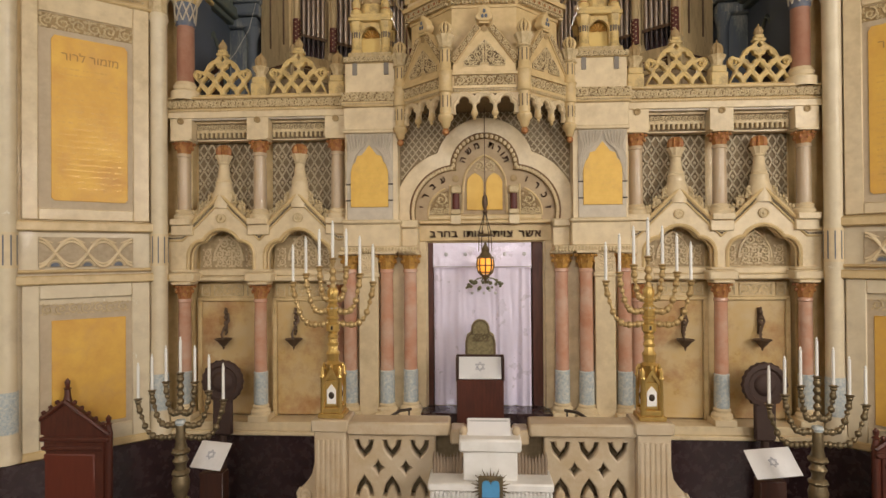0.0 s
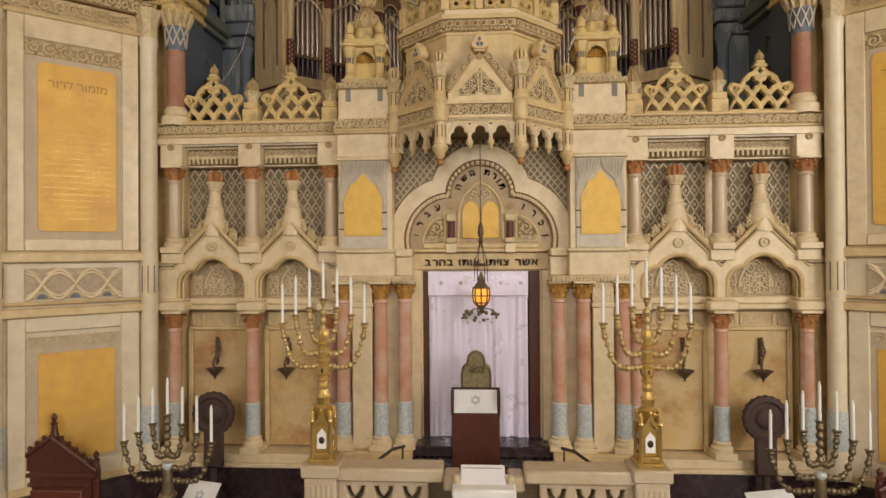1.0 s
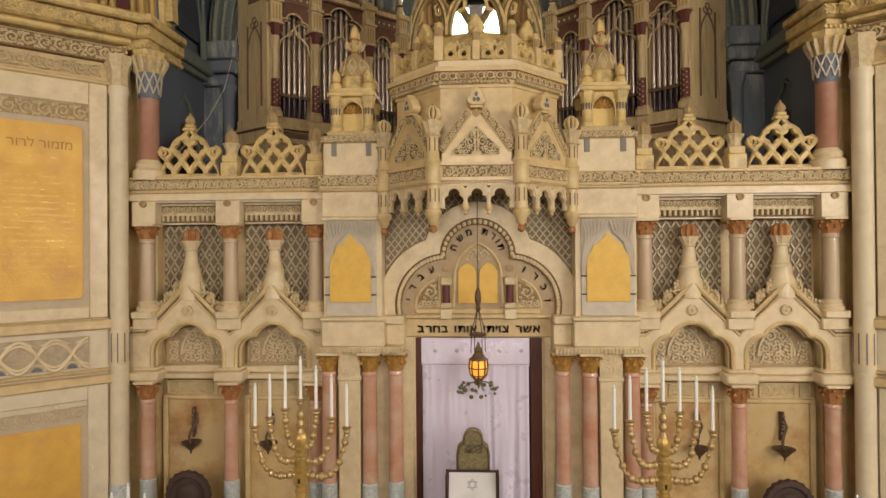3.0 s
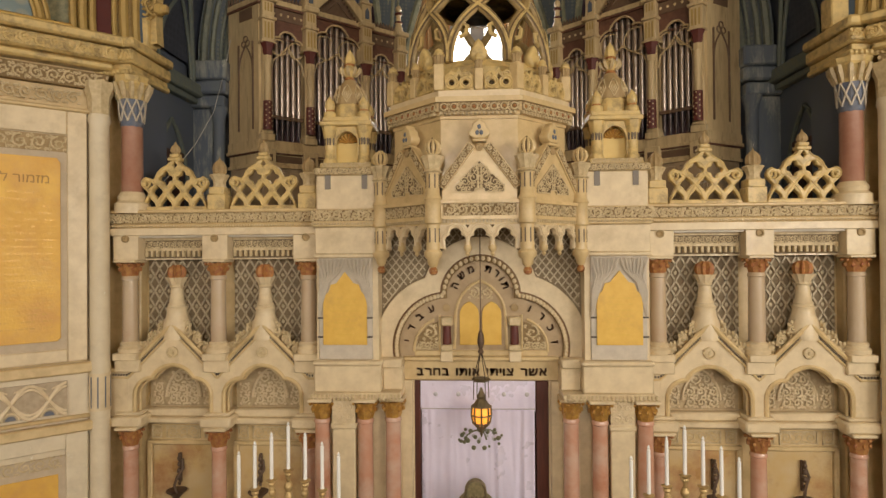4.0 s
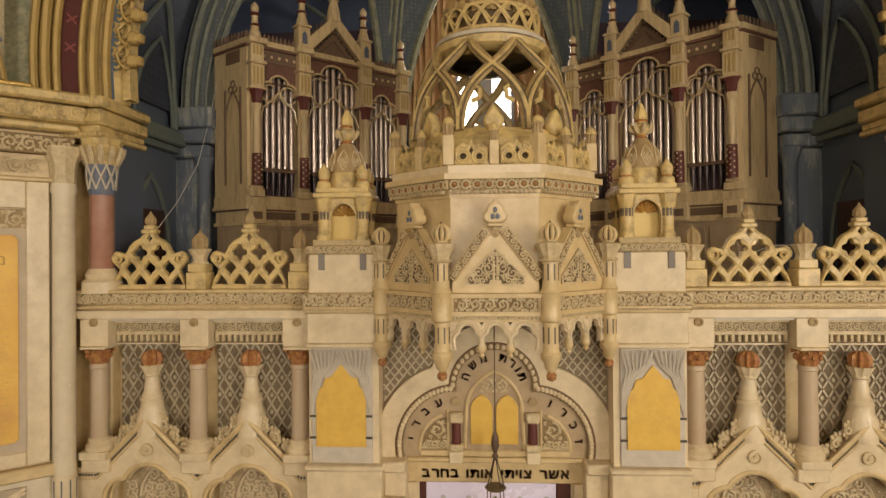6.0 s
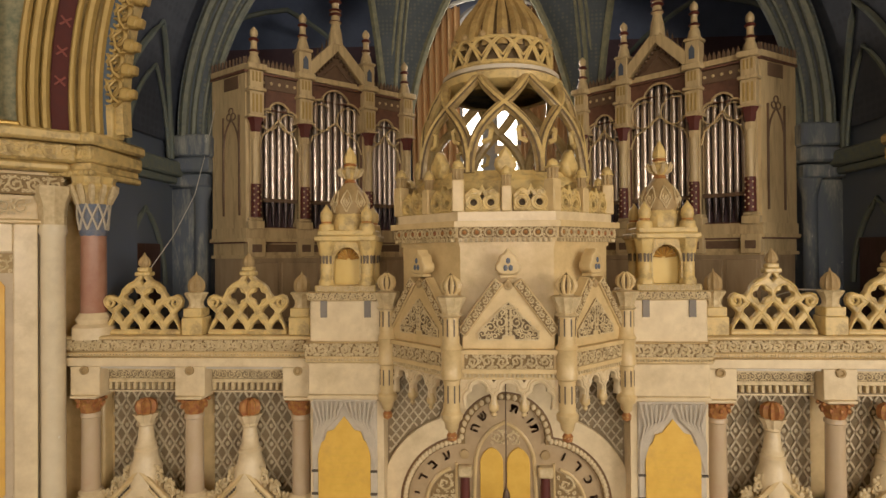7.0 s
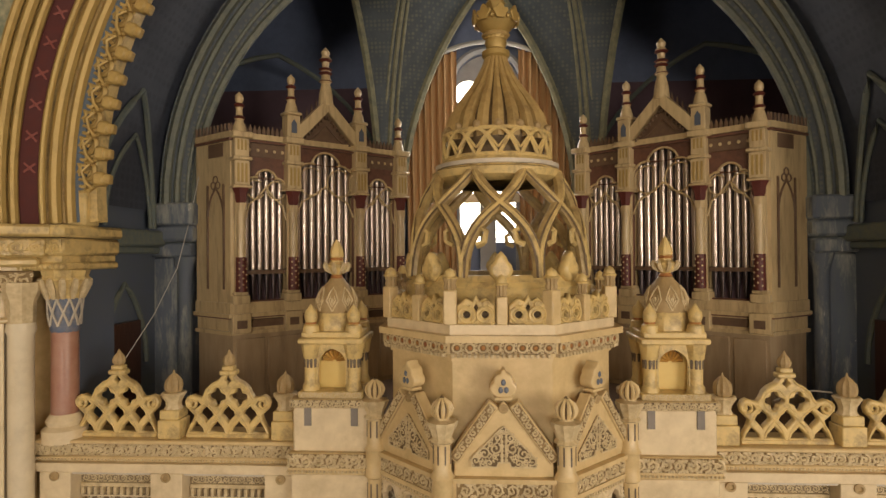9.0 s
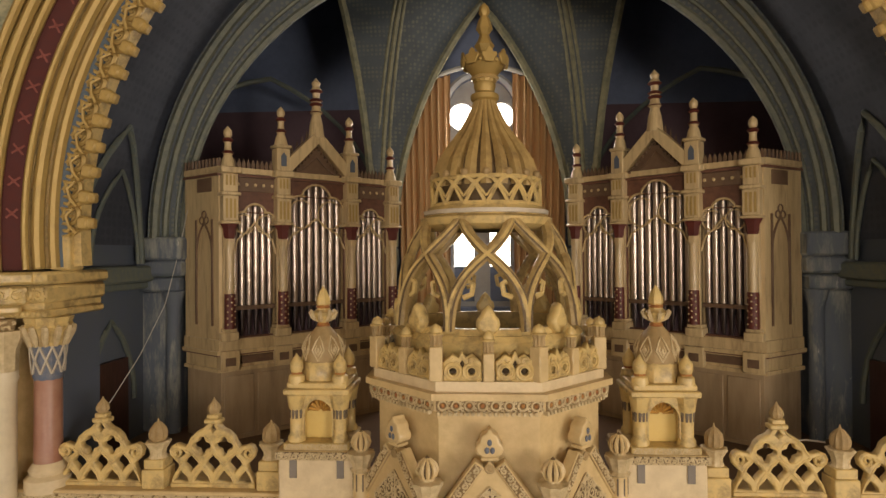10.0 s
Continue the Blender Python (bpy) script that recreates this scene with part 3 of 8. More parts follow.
    gl = Solid().box(0.3, 4.6, -0.2, 0.1, 8.1, 8.16, 0.02)
    P("gilt_fillet", gl, GOLD, "bright gilded fillet")
    # engaged columns
    for u in (0.0, 1.88):
        c = Solid()
        c.lathe(u, -0.02, [(0.17, 0.66), (0.17, 0.74), (0.14, 0.8), (0.135, 1.0), (0.12, 1.06), (0.12, 6.95), (0.14, 7.0), (0.13, 7.08)], 18)
        shaft = P("engaged_column", c, PEELGLINT, "cream engaged column with blue striped collar")
        c = Solid()
        c.lathe(u, -0.02, [(0.13, 7.08), (0.14, 7.3), (0.19, 7.42), (0.19, 7.5)], 16, flute=0.08)
        P("column_capital", c, CARVED)
        c = Solid().lathe(u, -0.02, [(0.128, 3.24), (0.128, 3.72)], 18)
        P("collar", c, PALE)
        st = Solid()
        for a in range(0, 360, 40):
            st.box(-0.008, 0.008, 0.124, 0.130, 3.28, 3.68, 0, Matrix.Translation((u, -0.02, 0)) @ pose(0, 0, 0, 0, 0, a))
        P("blue_stripes", st, BLUEPAINT)
        c = Solid().lathe(u, -0.02, [(0.127, 1.05), (0.13, 1.1), (0.13, 1.55), (0.127, 1.6)], 18)
        P("relief_collar", c, BLUEBASE)
    P("vertical_joint", Solid().box(0.13, 0.145, -0.002, 0.04, 3.9, 7.1), DIRT)
    # painted lunette above the cornice
    lu = plate([arc(1.42, 8.14, 0.72, 180, 0, 20)], 0.02, 0.0)
    lu.transform(pose(0, 0.015, 0))
    P("painted_lunette", lu, stencilled("faded_blue_mural", (0.20, 0.26, 0.27), (0.36, 0.33, 0.22), 5.0, 0.5), "faded blue painted lunette")
    gr = Solid()
    for r, k in ((0.74, 0.03), (0.80, 0.04), (0.87, 0.03)):
        gr.tube([(x, -0.02, z) for x, z in arc(1.42, 8.14, r, 180, 0, 24)], k, 6)
    P("lunette_rolls", gr, GILT, "gilded lunette moulding")
    rb = plate([arc(1.42, 8.14, 0.99, 150, 0, 24) + arc(1.42, 8.14, 0.91, 0, 150, 24)], 0.03, 0.004)
    rb.transform(pose(0, 0.012, 0))
    P("lunette_band", rb, BLUEPAINT)
    P("spandrel_field", Solid().box(0.55, 4.6, 0.02, 0.04, 8.12, 12.0), stencilled("gilded_stencil_wall", (0.40, 0.32, 0.18), (0.16, 0.19, 0.13), 9.0, 0.4), "gold and green stencilled wall")
    return top


for s in (-1, 1):
    pier_wall(s)

# ---- the great arch ----
AZ = 8.54


def arch_sweep(sol, prof, a0=-5.0, a1=185.0, n=68, cz=AZ):
    """Sweeps a closed profile of (radius, y) round the great arch."""
    rows = []
    for i in range(n + 1):
        a = radians(a0 + (a1 - a0) * i / n)
        rows.append([(r * math.cos(a), y, cz + r * math.sin(a)) for r, y in (*prof, prof[0])])
    return sol.grid(rows)


arch = thing("great_arch", "gilded arch with red rosette band and carved gold crockets", "arch", (0, 0, 8.1), kind="structure")


def roll(r, y, k, n=8):
    return [(r + k * math.cos(math.tau * i / n), y + k * math.sin(math.tau * i / n)) for i in range(n)]


part("inner_order", arch_sweep(Solid(), [(4.42, 0.15), (4.42, 0.32), (6.5, 0.32), (6.5, 0.2), (4.53, 0.2), (4.53, 0.15)]), YELSTONE, arch)
part("blue_band", arch_sweep(Solid(), [(4.53, 0.12), (4.53, 0.3), (4.60, 0.3), (4.60, 0.06)]), material("dull_blue_arch_paint", (0.045, 0.075, 0.11), 0.5, col2=(0.07, 0.10, 0.12), scale=8), arch, "blue painted band")
for r, y, k in ((4.65, 0.05, 0.055), (4.76, -0.03, 0.06), (4.86, -0.09, 0.035), (5.07, -0.22, 0.045), (5.16, -0.28, 0.055), (5.25, -0.34, 0.045)):
    part("gilt_roll", arch_sweep(Solid(), roll(r, y, k)), GILT, arch)
part("roll_bed", arch_sweep(Solid(), [(4.6, 0.09), (4.6, 0.31), (5.275, 0.31), (5.275, -0.27), (5.07, -0.16), (4.87, -0.03)]), YELSTONE, arch)
part("red_band", arch_sweep(Solid(), [(4.87, -0.07), (4.87, 0.3), (5.06, 0.3), (5.06, -0.19)]), material("matte_dark_red_paint", (0.075, 0.012, 0.010), 0.75, col2=(0.11, 0.022, 0.016), scale=8, bump=0.1), arch, "dark red band with painted rosettes")
g = Solid()
for i in range(46):
    a = radians(2 + 176 * i / 45)
    m = Matrix.Translation((4.965 * math.cos(a), -0.135, AZ + 4.965 * math.sin(a))) @ Matrix.Rotation(-a, 4, "Y") @ pose(0, 0, 0, 0, 0, -36)
    for t in (45, 135):
        g.box(-0.07, 0.07, -0.012, 0.0, -0.01, 0.01, 0, m @ pose(0, 0, 0, 0, t, 0))
    g.ball(0, -0.006, 0, 0.022, 5, 1, 0.5, m)
part("rosettes", g, material("dull_red_rosette", (0.24, 0.055, 0.04), 0.6), arch)
part("outer_wall", arch_sweep(Solid(), [(5.27, -0.3), (5.27, 0.6), (9.5, 0.6), (9.5, -0.62)]), material("patterned_green_wall", (0.42, 0.38, 0.24), 0.6, col2=(0.16, 0.20, 0.14), scale=14, amount=0.9), arch)
# carved crockets along the inner edge
cr = Solid()
cr.tube([(x, 0, z) for x, z in spiral(0.02, -0.09, 0.10, 1.2, 1.2, 1)], 0.026, 6)
cr.tube([(-0.02, 0, -0.19), (0.10, 0, -0.14), (0.16, 0, -0.04), (0.12, 0, 0.06), (0.0, 0, 0.1)], 0.024, 6)
cr.tube([(0.0, 0.0, 0.1), (-0.08, 0, 0.04), (-0.1, 0, -0.05)], 0.024, 6)
cr.box(-0.16, -0.06, -0.05, 0.05, -0.06, 0.06, 0.02)
cr.box(-0.2, -0.13, -0.035, 0.035, -0.045, 0.045, 0.012)
cr.ball(0.06, -0.02, -0.04, 0.035, 6)
cr.tube([(x, -0.035, z) for x, z in spiral(0.03, 0.05, 0.075, 1.3, 2.2, -1)], 0.016, 5)
cr.tube([(x, -0.045, z) for x, z in spiral(0.08, -0.1, 0.06, 1.3, 0.4, 1)], 0.015, 5)
cr.tube([(-0.04, -0.045, -0.13), (0.02, -0.05, -0.06), (-0.01, -0.05, 0.03), (-0.07, -0.045, 0.09)], 0.015, 5)
cr.tube([(0.12, -0.02, -0.16), (0.14, -0.03, -0.06), (0.06, -0.03, 0.02)], 0.02, 5)
crm = cr.mesh("crocket")
crm.materials.append(material("gilded_carving", (0.50, 0.35, 0.12), 0.45, 0.15, col2=(0.34, 0.22, 0.07), scale=12, amount=0.8))
for i in range(49):
    a = 1 + 178 * i / 48
    q = radians(a)
    share("crocket", crm, arch, Matrix.Translation((4.51 * math.cos(q), 0.14, AZ - 8.1 + 4.51 * math.sin(q))) @ Matrix.Rotation(-q, 4, "Y") @ Matrix.Diagonal((1.3, 1.3, 1.25, 1)))
arch.matrix_basis = Matrix.Translation((0.09, 0, 8.1)) @ Matrix.Diagonal((1.02, 1, 1, 1))
# red columns and the piers that bear the arch
for s in (-1, 1):
    p = thing("arch_pier", "cream arch pier with a red marble column and blue carved capital", "pier", (s * 4.7, 0.2, 5.8), kind="structure")
    part("pier_block", Solid().box(s * 4.62, s * 5.4, 0.1, 0.75, 0.6, 7.7, 0.02), CREAM, p)
    part("inner_return", Solid().box(min(s * 4.6, s * 4.625), max(s * 4.6, s * 4.625), 0.13, 0.75, 5.84, 7.62, 0.004), APSEBLUE, p, "dark blue painted return")
    part("shaft", Solid().lathe(s * 4.66, -0.02, [(0.2, 5.8), (0.2, 5.9), (0.16, 5.96), (0.17, 6.02), (0.135, 6.08), (0.13, 6.98)], 20), REDMARBLE, p, "red marble shaft")
    part("base", Solid().lathe(s * 4.66, -0.02, [(0.22, 5.8), (0.22, 5.93), (0.17, 5.97), (0.185, 6.02), (0.14, 6.09)], 20), PALE, p)
    part("blue_capital", Solid().lathe(s * 4.66, -0.02, [(0.135, 6.96), (0.15, 6.99), (0.14, 7.04), (0.165, 7.32)], 18, flute=0.06), material("blue_relief_capital", (0.11, 0.14, 0.21), 0.6, col2=(0.20, 0.20, 0.22), scale=18, amount=1.0, bump=0.8, bump_scale=40), p)
    lz = Solid()
    for k in range(9):
        for e in (-1, 1):
            lz.tube([(s * 4.66 + (0.146 + 0.024 * i / 8) * math.cos(math.tau * k / 9 + e * 0.09 * i), -0.02 + (0.146 + 0.024 * i / 8) * math.sin(math.tau * k / 9 + e * 0.09 * i), 7.03 + 0.29 * i / 8) for i in range(9)], 0.012, 4)
    lp = part("lozenge_relief", lz, GREYCARVE, p, "pale lozenge relief on blue")
    lp["kind"] = "stuff"
    for k in range(12):
        a = math.tau * k / 12
        part("capital_leaf", Solid().tube([(s * 4.66 + r_ * math.cos(a), -0.02 + r_ * math.sin(a), z_) for r_, z_ in ((0.17, 7.32), (0.195, 7.4), (0.225, 7.47), (0.235, 7.52), (0.215, 7.53))], [0.02, 0.034, 0.036, 0.03, 0.016], 5), CARVED, p)
    part("capital", Solid().lathe(s * 4.66, -0.02, [(0.165, 7.3), (0.19, 7.42), (0.2, 7.46), (0.24, 7.52), (0.22, 7.56), (0.24, 7.62)], 18, flute=0.12), YELSTONE, p)
    part("impost", Solid().box(s * 4.54, s * 5.3, -0.22, 0.75, 7.62, 7.70, 0.02).box(s * 4.58, s * 5.3, -0.18, 0.75, 7.7, 7.78, 0.01).box(s * 4.52, s * 5.3, -0.25, 0.75, 7.78, 7.96, 0.03).box(s * 4.48, s * 5.3, -0.3, 0.75, 7.97, 8.1, 0.03), YELSTONE, p)
    sc = Solid()
    scrollwork(sc, min(s * 4.52, s * 5.2), max(s * 4.52, s * 5.2), 7.8, 7.94, -0.258, r=0.015, seed=4)
    for k in range(12):
        sc.ball(s * (4.54 + 0.06 * k), -0.225, 7.66, 0.026, 6, 1.2)
    part("impost_carving", sc, YELSTONE, p)
    part("arch_foot", Solid().box(s * 4.5, s * 4.72, 0.08, 0.33, 8.1, 8.5, 0.02), YELSTONE, p)

# ---- the apse behind the gallery ----
K = Vector((0, 2.45, 14.6))
B_, A_ = (4.62, 2.45), (1.92, 5.05)
apse = thing("apse_vault", "dark blue painted apse vault with green ribs", "vault", (0, 2.4, 8.0), kind="structure")
# barrel zone
bar = Solid()
bar.grid([[(4.78 * math.cos(radians(a)), y, 8.4 + 4.75 * math.sin(radians(a))) for y in (0.3, 2.6)] for a in range(0, 181, 5)])
part("barrel", bar, BARREL, apse)
for y, a_, h_, k in ((1.98, 4.62, 4.62, 0.06), (2.08, 4.52, 4.5, 0.045), (2.28, 4.36, 4.06, 0.055), (2.2, 4.43, 4.22, 0.03)):
    part("rib_roll", Solid().tube([(a_ * math.cos(radians(a)), y, 8.5 + h_ * math.sin(radians(a))) for a in range(0, 181, 4)], k, 6), RIBDARK, apse)
sf = Solid()
sf.grid([[(a_ * math.cos(radians(a)), y, 8.5 + h_ * math.sin(radians(a))) for a_, h_, y in ((4.7, 4.7, 1.95), (4.5, 4.4, 2.12), (4.37, 4.07, 2.28), (4.43, 4.15, 2.5), (4.7, 4.5, 2.7))] for a in range(0, 181, 4)])
part("transverse_rib", sf, WEB, apse, "stencilled blue-green transverse rib")
# half octagon of bays
corners = [(-B_[0], B_[1]), (-A_[0], A_[1]), A_, B_]
SP, AP = 8.4, 13.05
for i in range(3):
    p, q = Vector(corners[i]), Vector(corners[i + 1])
    half = (q - p).length / 2
    outl = pointed(0, SP, half - (0.26 if i == 1 else 0.17), AP - SP - 0.08 if i == 1 else 7.1, 12)

    def W(u, z, p=p, q=q, half=half):
        w = p + (q - p) * ((u + half) / (2 * half))
        return Vector((w.x, w.y, z))

    rb = Solid()
    rb.tube([W(u, z) for u, z in outl], 0.075, 6)
    rb.tube([W(u * 1.05, z + 0.1) for u, z in outl], 0.03, 6)
    part("wall_rib", rb, RIB, apse)
    for sgn, corner in ((-1, p), (1, q)):
        rows = []
        n = 12
        wl = [pt for pt in (outl[:13] if sgn < 0 else outl[::-1][:13])]
        for k in range(n + 1):
            a = W(wl[k][0] * 1.02, wl[k][1] + 0.05)
            t = k / n
            ang = t * math.pi / 2
            b = Vector((corner.x + (K.x - corner.x) * (1 - math.cos(ang)), corner.y + (K.y - corner.y) * (1 - math.cos(ang)), SP + (K.z - SP + 0.5) * math.sin(ang)))
            rows.append([a.lerp(b, j / 5) + Vector((0, 0, 0.15 * math.sin(math.pi * j / 5) * t)) for j in range(6)])
        part("vault_web", Solid().grid(rows), WEB, apse, "blue-green patterned vault web")
for cx, cy in corners:
    rb = Solid()
    path = []
    for k in range(15):
        ang = k / 14 * math.pi / 2
        path.append((cx + (K.x - cx) * (1 - math.cos(ang)), cy + (K.y - cy) * (1 - math.cos(ang)), SP + (K.z - SP + 0.42) * math.sin(ang)))
    rb.tube(path, 0.045, 6)
    rb.tube([(x * 1.06, y, z) for x, y, z in path], 0.03, 6)
    rb.tube([(x * 0.94, y, z) for x, y, z in path], 0.03, 6)
    part("diagonal_rib", rb, RIB, apse)
    part("corner_shaft", Solid().lathe(cx, cy, [(0.2, 5.75), (0.2, 7.6), (0.28, 7.9), (0.34, 8.1), (0.34, 8.35), (0.2, 8.42)], 12), APSEGREEN, apse)
part("boss", Solid().ball(0, 2.5, 14.75, 0.25, 10), RIB, apse)
# lateral walls
for s in (-1, 1):
    w = thing("apse_side_wall", "blue painted apse side wall with a blind arch", "wall", (s * 4.9, 1.4, 5.75), kind="structure")
    part("wall_surface", Solid().box(s * 4.86, s * 5.2, 0.33, 2.5, 5.0, 15.7), APSEBLUE, w)
    part("impost_band", Solid().box(s * 4.66, s * 4.95, 0.6, 2.4, 7.9, 8.12, 0.03).box(s * 4.74, s * 4.95, 0.6, 2.4, 7.8, 7.9, 0.02), APSEGREEN, w)
    me = Solid()
    bx = lambda z: s * 4.75 * math.sqrt(max(0.0, 1 - (max(z - 8.4, 0) / 4.75) ** 2))
    me.tube([(bx(z), y, z) for y, z in pointed(1.22, 8.15, 0.66, 1.75, 8)], 0.042, 6)
    me.tube([(s * 4.84, y, z) for y, z in pointed(1.35, 6.3, 0.5, 1.1, 8)], 0.038, 6)
    me.tube([(bx(z), y, z) for y, z in pointed(1.3, 8.15, 0.5, 1.2, 8)], 0.03, 6)
    part("blind_arch_ribs", me, APSEGREEN, w)
    pl = Solid()
    pl.box(s * 4.36, s * 4.9, 2.1, 2.7, 5.75, 7.75, 0.03)
    pl.box(s * 4.30, s * 4.9, 2.02, 2.7, 7.75, 7.95, 0.03).box(s * 4.24, s * 4.9, 1.96, 2.7, 7.97, 8.2, 0.04)
    pl.box(s * 4.22, s * 4.9, 1.92, 2.72, 8.2, 8.52, 0.03)
    pl.lathe(s * 4.42, 2.12, [(0.1, 5.75), (0.1, 7.5), (0.16, 7.75)], 10)
    part("pilaster", pl, material("worn_blue_plaster", (0.10, 0.12, 0.16), 0.65, col2=(0.13, 0.15, 0.16), scale=4, amount=0.8, stain=(0.40, 0.40, 0.33), stain_scale=2.4, stain_amount=0.9, stain_lo=0.5, fleck=0.6, stretch=(2, 2, 0.45)), w)
    part("doorway", Solid().box(s * 4.80, s * 4.87, 0.85, 1.65, 5.75, 6.9), WALNUT, w)
# back wall with the window, organ chambers
bw = thing("apse_back_wall", "apse back wall with an arched double window", "wall", (0, 5.6, 5.75), kind="structure")
hole = [(-0.66, 7.2)] + arc(0, 11.1, 0.68, 180, 0, 16) + [(0.66, 7.2)]
me = plate([[(-2.0, 5.0), (-2.0, 15.7), (2.0, 15.7), (2.0, 5.0)], hole], 0.3, 0.0)
me.transform(pose(0, 5.75, 0))
part("wall_surface", me, GLASSBLUE, bw, "blue painted window wall")
ws = Solid()
ws.tube([(x, 5.58, z) for x, z in arc(0, 11.1, 0.72, 180, 0, 16)], 0.07, 6)
ws.box(-0.76, -0.66, 5.5, 5.62, 7.2, 11.1, 0.02).box(0.66, 0.76, 5.5, 5.62, 7.2, 11.1, 0.02)
part("window_surround", ws, material("grey_window_stone", (0.36, 0.37, 0.38), 0.6), bw)
rail = thing("curtain_rail", "grey curved rail over the apse window curtains", "rail", (0, 5.3, 11.2))
part("bar", Solid().tube([(x, 5.28, z) for x, z in arc(0, 9.85, 2.02, 125, 55, 20)], 0.045, 6), material("grey_rail_paint", (0.42, 0.41, 0.38), 0.5), rail)
wf = thing("window_1", "tall double window with round lights, bright with daylight", "window", (0, 5.85, 7.2), kind="structure")
tr = plate([[(-0.72, 7.1), (-0.72, 11.9), (0.72, 11.9), (0.72, 7.1)], arc(-0.39, 11.02, 0.27, 0, 360, 20)[:-1], arc(0.39, 11.02, 0.27, 0, 360, 20)[:-1],
            [(-0.56, 7.3), (-0.56, 10.5)] + arc(-0.36, 10.5, 0.2, 180, 0, 8) + [(-0.16, 7.3)], [(0.16, 7.3)] + [(0.16, 10.5)] + arc(0.36, 10.5, 0.2, 180, 0, 8) + [(0.56, 7.3)]], 0.08, 0.01)
tr.transform(pose(0, 5.85, 0))
part("tracery", tr, material("blue_grey_tracery_stone", (0.38, 0.38, 0.38), 0.6), wf)
for s in (-1, 1):
    part("round_pane", Solid().lathe(0, 0, [(0.29, -0.01), (0.29, 0.01)], 18, Matrix.Translation((s * 0.39, 5.92, 11.02)) @ pose(0, 0, 0, 90, 0, 0)), GLASSDAY, wf)
    part("pane", Solid().box(s * 0.08, s * 0.66, 5.91, 5.93, 8.0, 10.66), GLASSDAY, wf)
    part("blue_pane", Solid().box(s * 0.08, s * 0.66, 5.91, 5.93, 7.25, 8.0), GLASSBLUE, wf, "dull blue pane")
    part("transom", Solid().box(min(s * 0.1, s * 0.66), max(s * 0.1, s * 0.66), 5.8, 5.9, 8.8, 8.98, 0.01), PALE, wf)
    # gathered curtain
    cu = Solid()
    rows = []
    for k in range(15):
        t = k / 14
        z = 11.75 - 5.2 * t
        top_ = lambda x: 9.85 + math.sqrt(max(2.02 ** 2 - x * x, 0.5)) - 0.03
        w0, w1 = 0.6 + 0.02 * t, 1.65 - 0.1 * t
        rows.append([(s * (w0 + (w1 - w0) * j / 40), 5.35 + 0.07 * math.sin(j * 1.25 + 0.6 * math.sin(t * 4)) + 0.03 * math.sin(j * 0.5), top_(w0 + (w1 - w0) * j / 40) * (1 - t) + 6.55 * t) for j in range(41)])
    cu.grid(rows)
    c = thing("window_curtain", "gathered gold velvet curtain beside the apse window", "curtain", (s * 1.1, 5.35, 6.5))
    part("fabric", cu, CURTAINGOLD, c)
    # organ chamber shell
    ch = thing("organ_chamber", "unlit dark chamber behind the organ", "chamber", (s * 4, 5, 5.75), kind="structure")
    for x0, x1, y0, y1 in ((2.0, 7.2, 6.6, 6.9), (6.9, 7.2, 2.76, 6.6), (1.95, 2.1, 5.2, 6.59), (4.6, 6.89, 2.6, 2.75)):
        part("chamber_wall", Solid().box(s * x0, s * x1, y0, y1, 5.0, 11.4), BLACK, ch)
        part("upper_chamber_wall", Solid().box(s * x0, s * x1, y0, y1, 11.4, 15.7), GLASSBLUE, ch, "dark blue painted upper wall")
    tu = Solid().tube([(s * (5.0 - u), 4.5 + u * 0.8, z) for u, z in pointed(0.9, 9.0, 1.9, 2.7, 10)], 0.05, 6)
    part("chamber_rib", tu, APSEGREEN, ch)
# Unseen roof added above the vault, in the same darkened colour.
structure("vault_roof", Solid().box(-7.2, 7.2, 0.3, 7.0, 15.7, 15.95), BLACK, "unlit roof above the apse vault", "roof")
structure("gallery_floor", Solid().box(-5.2, 5.2, 0.25, 7.0, 5.45, 5.74), CASEDARK, "dark wooden organ gallery floor", "floor")

# ---- the ark: side wings ----
BAYS = (4.07, 2.86)
COLS = (4.67, 3.465, 2.25)


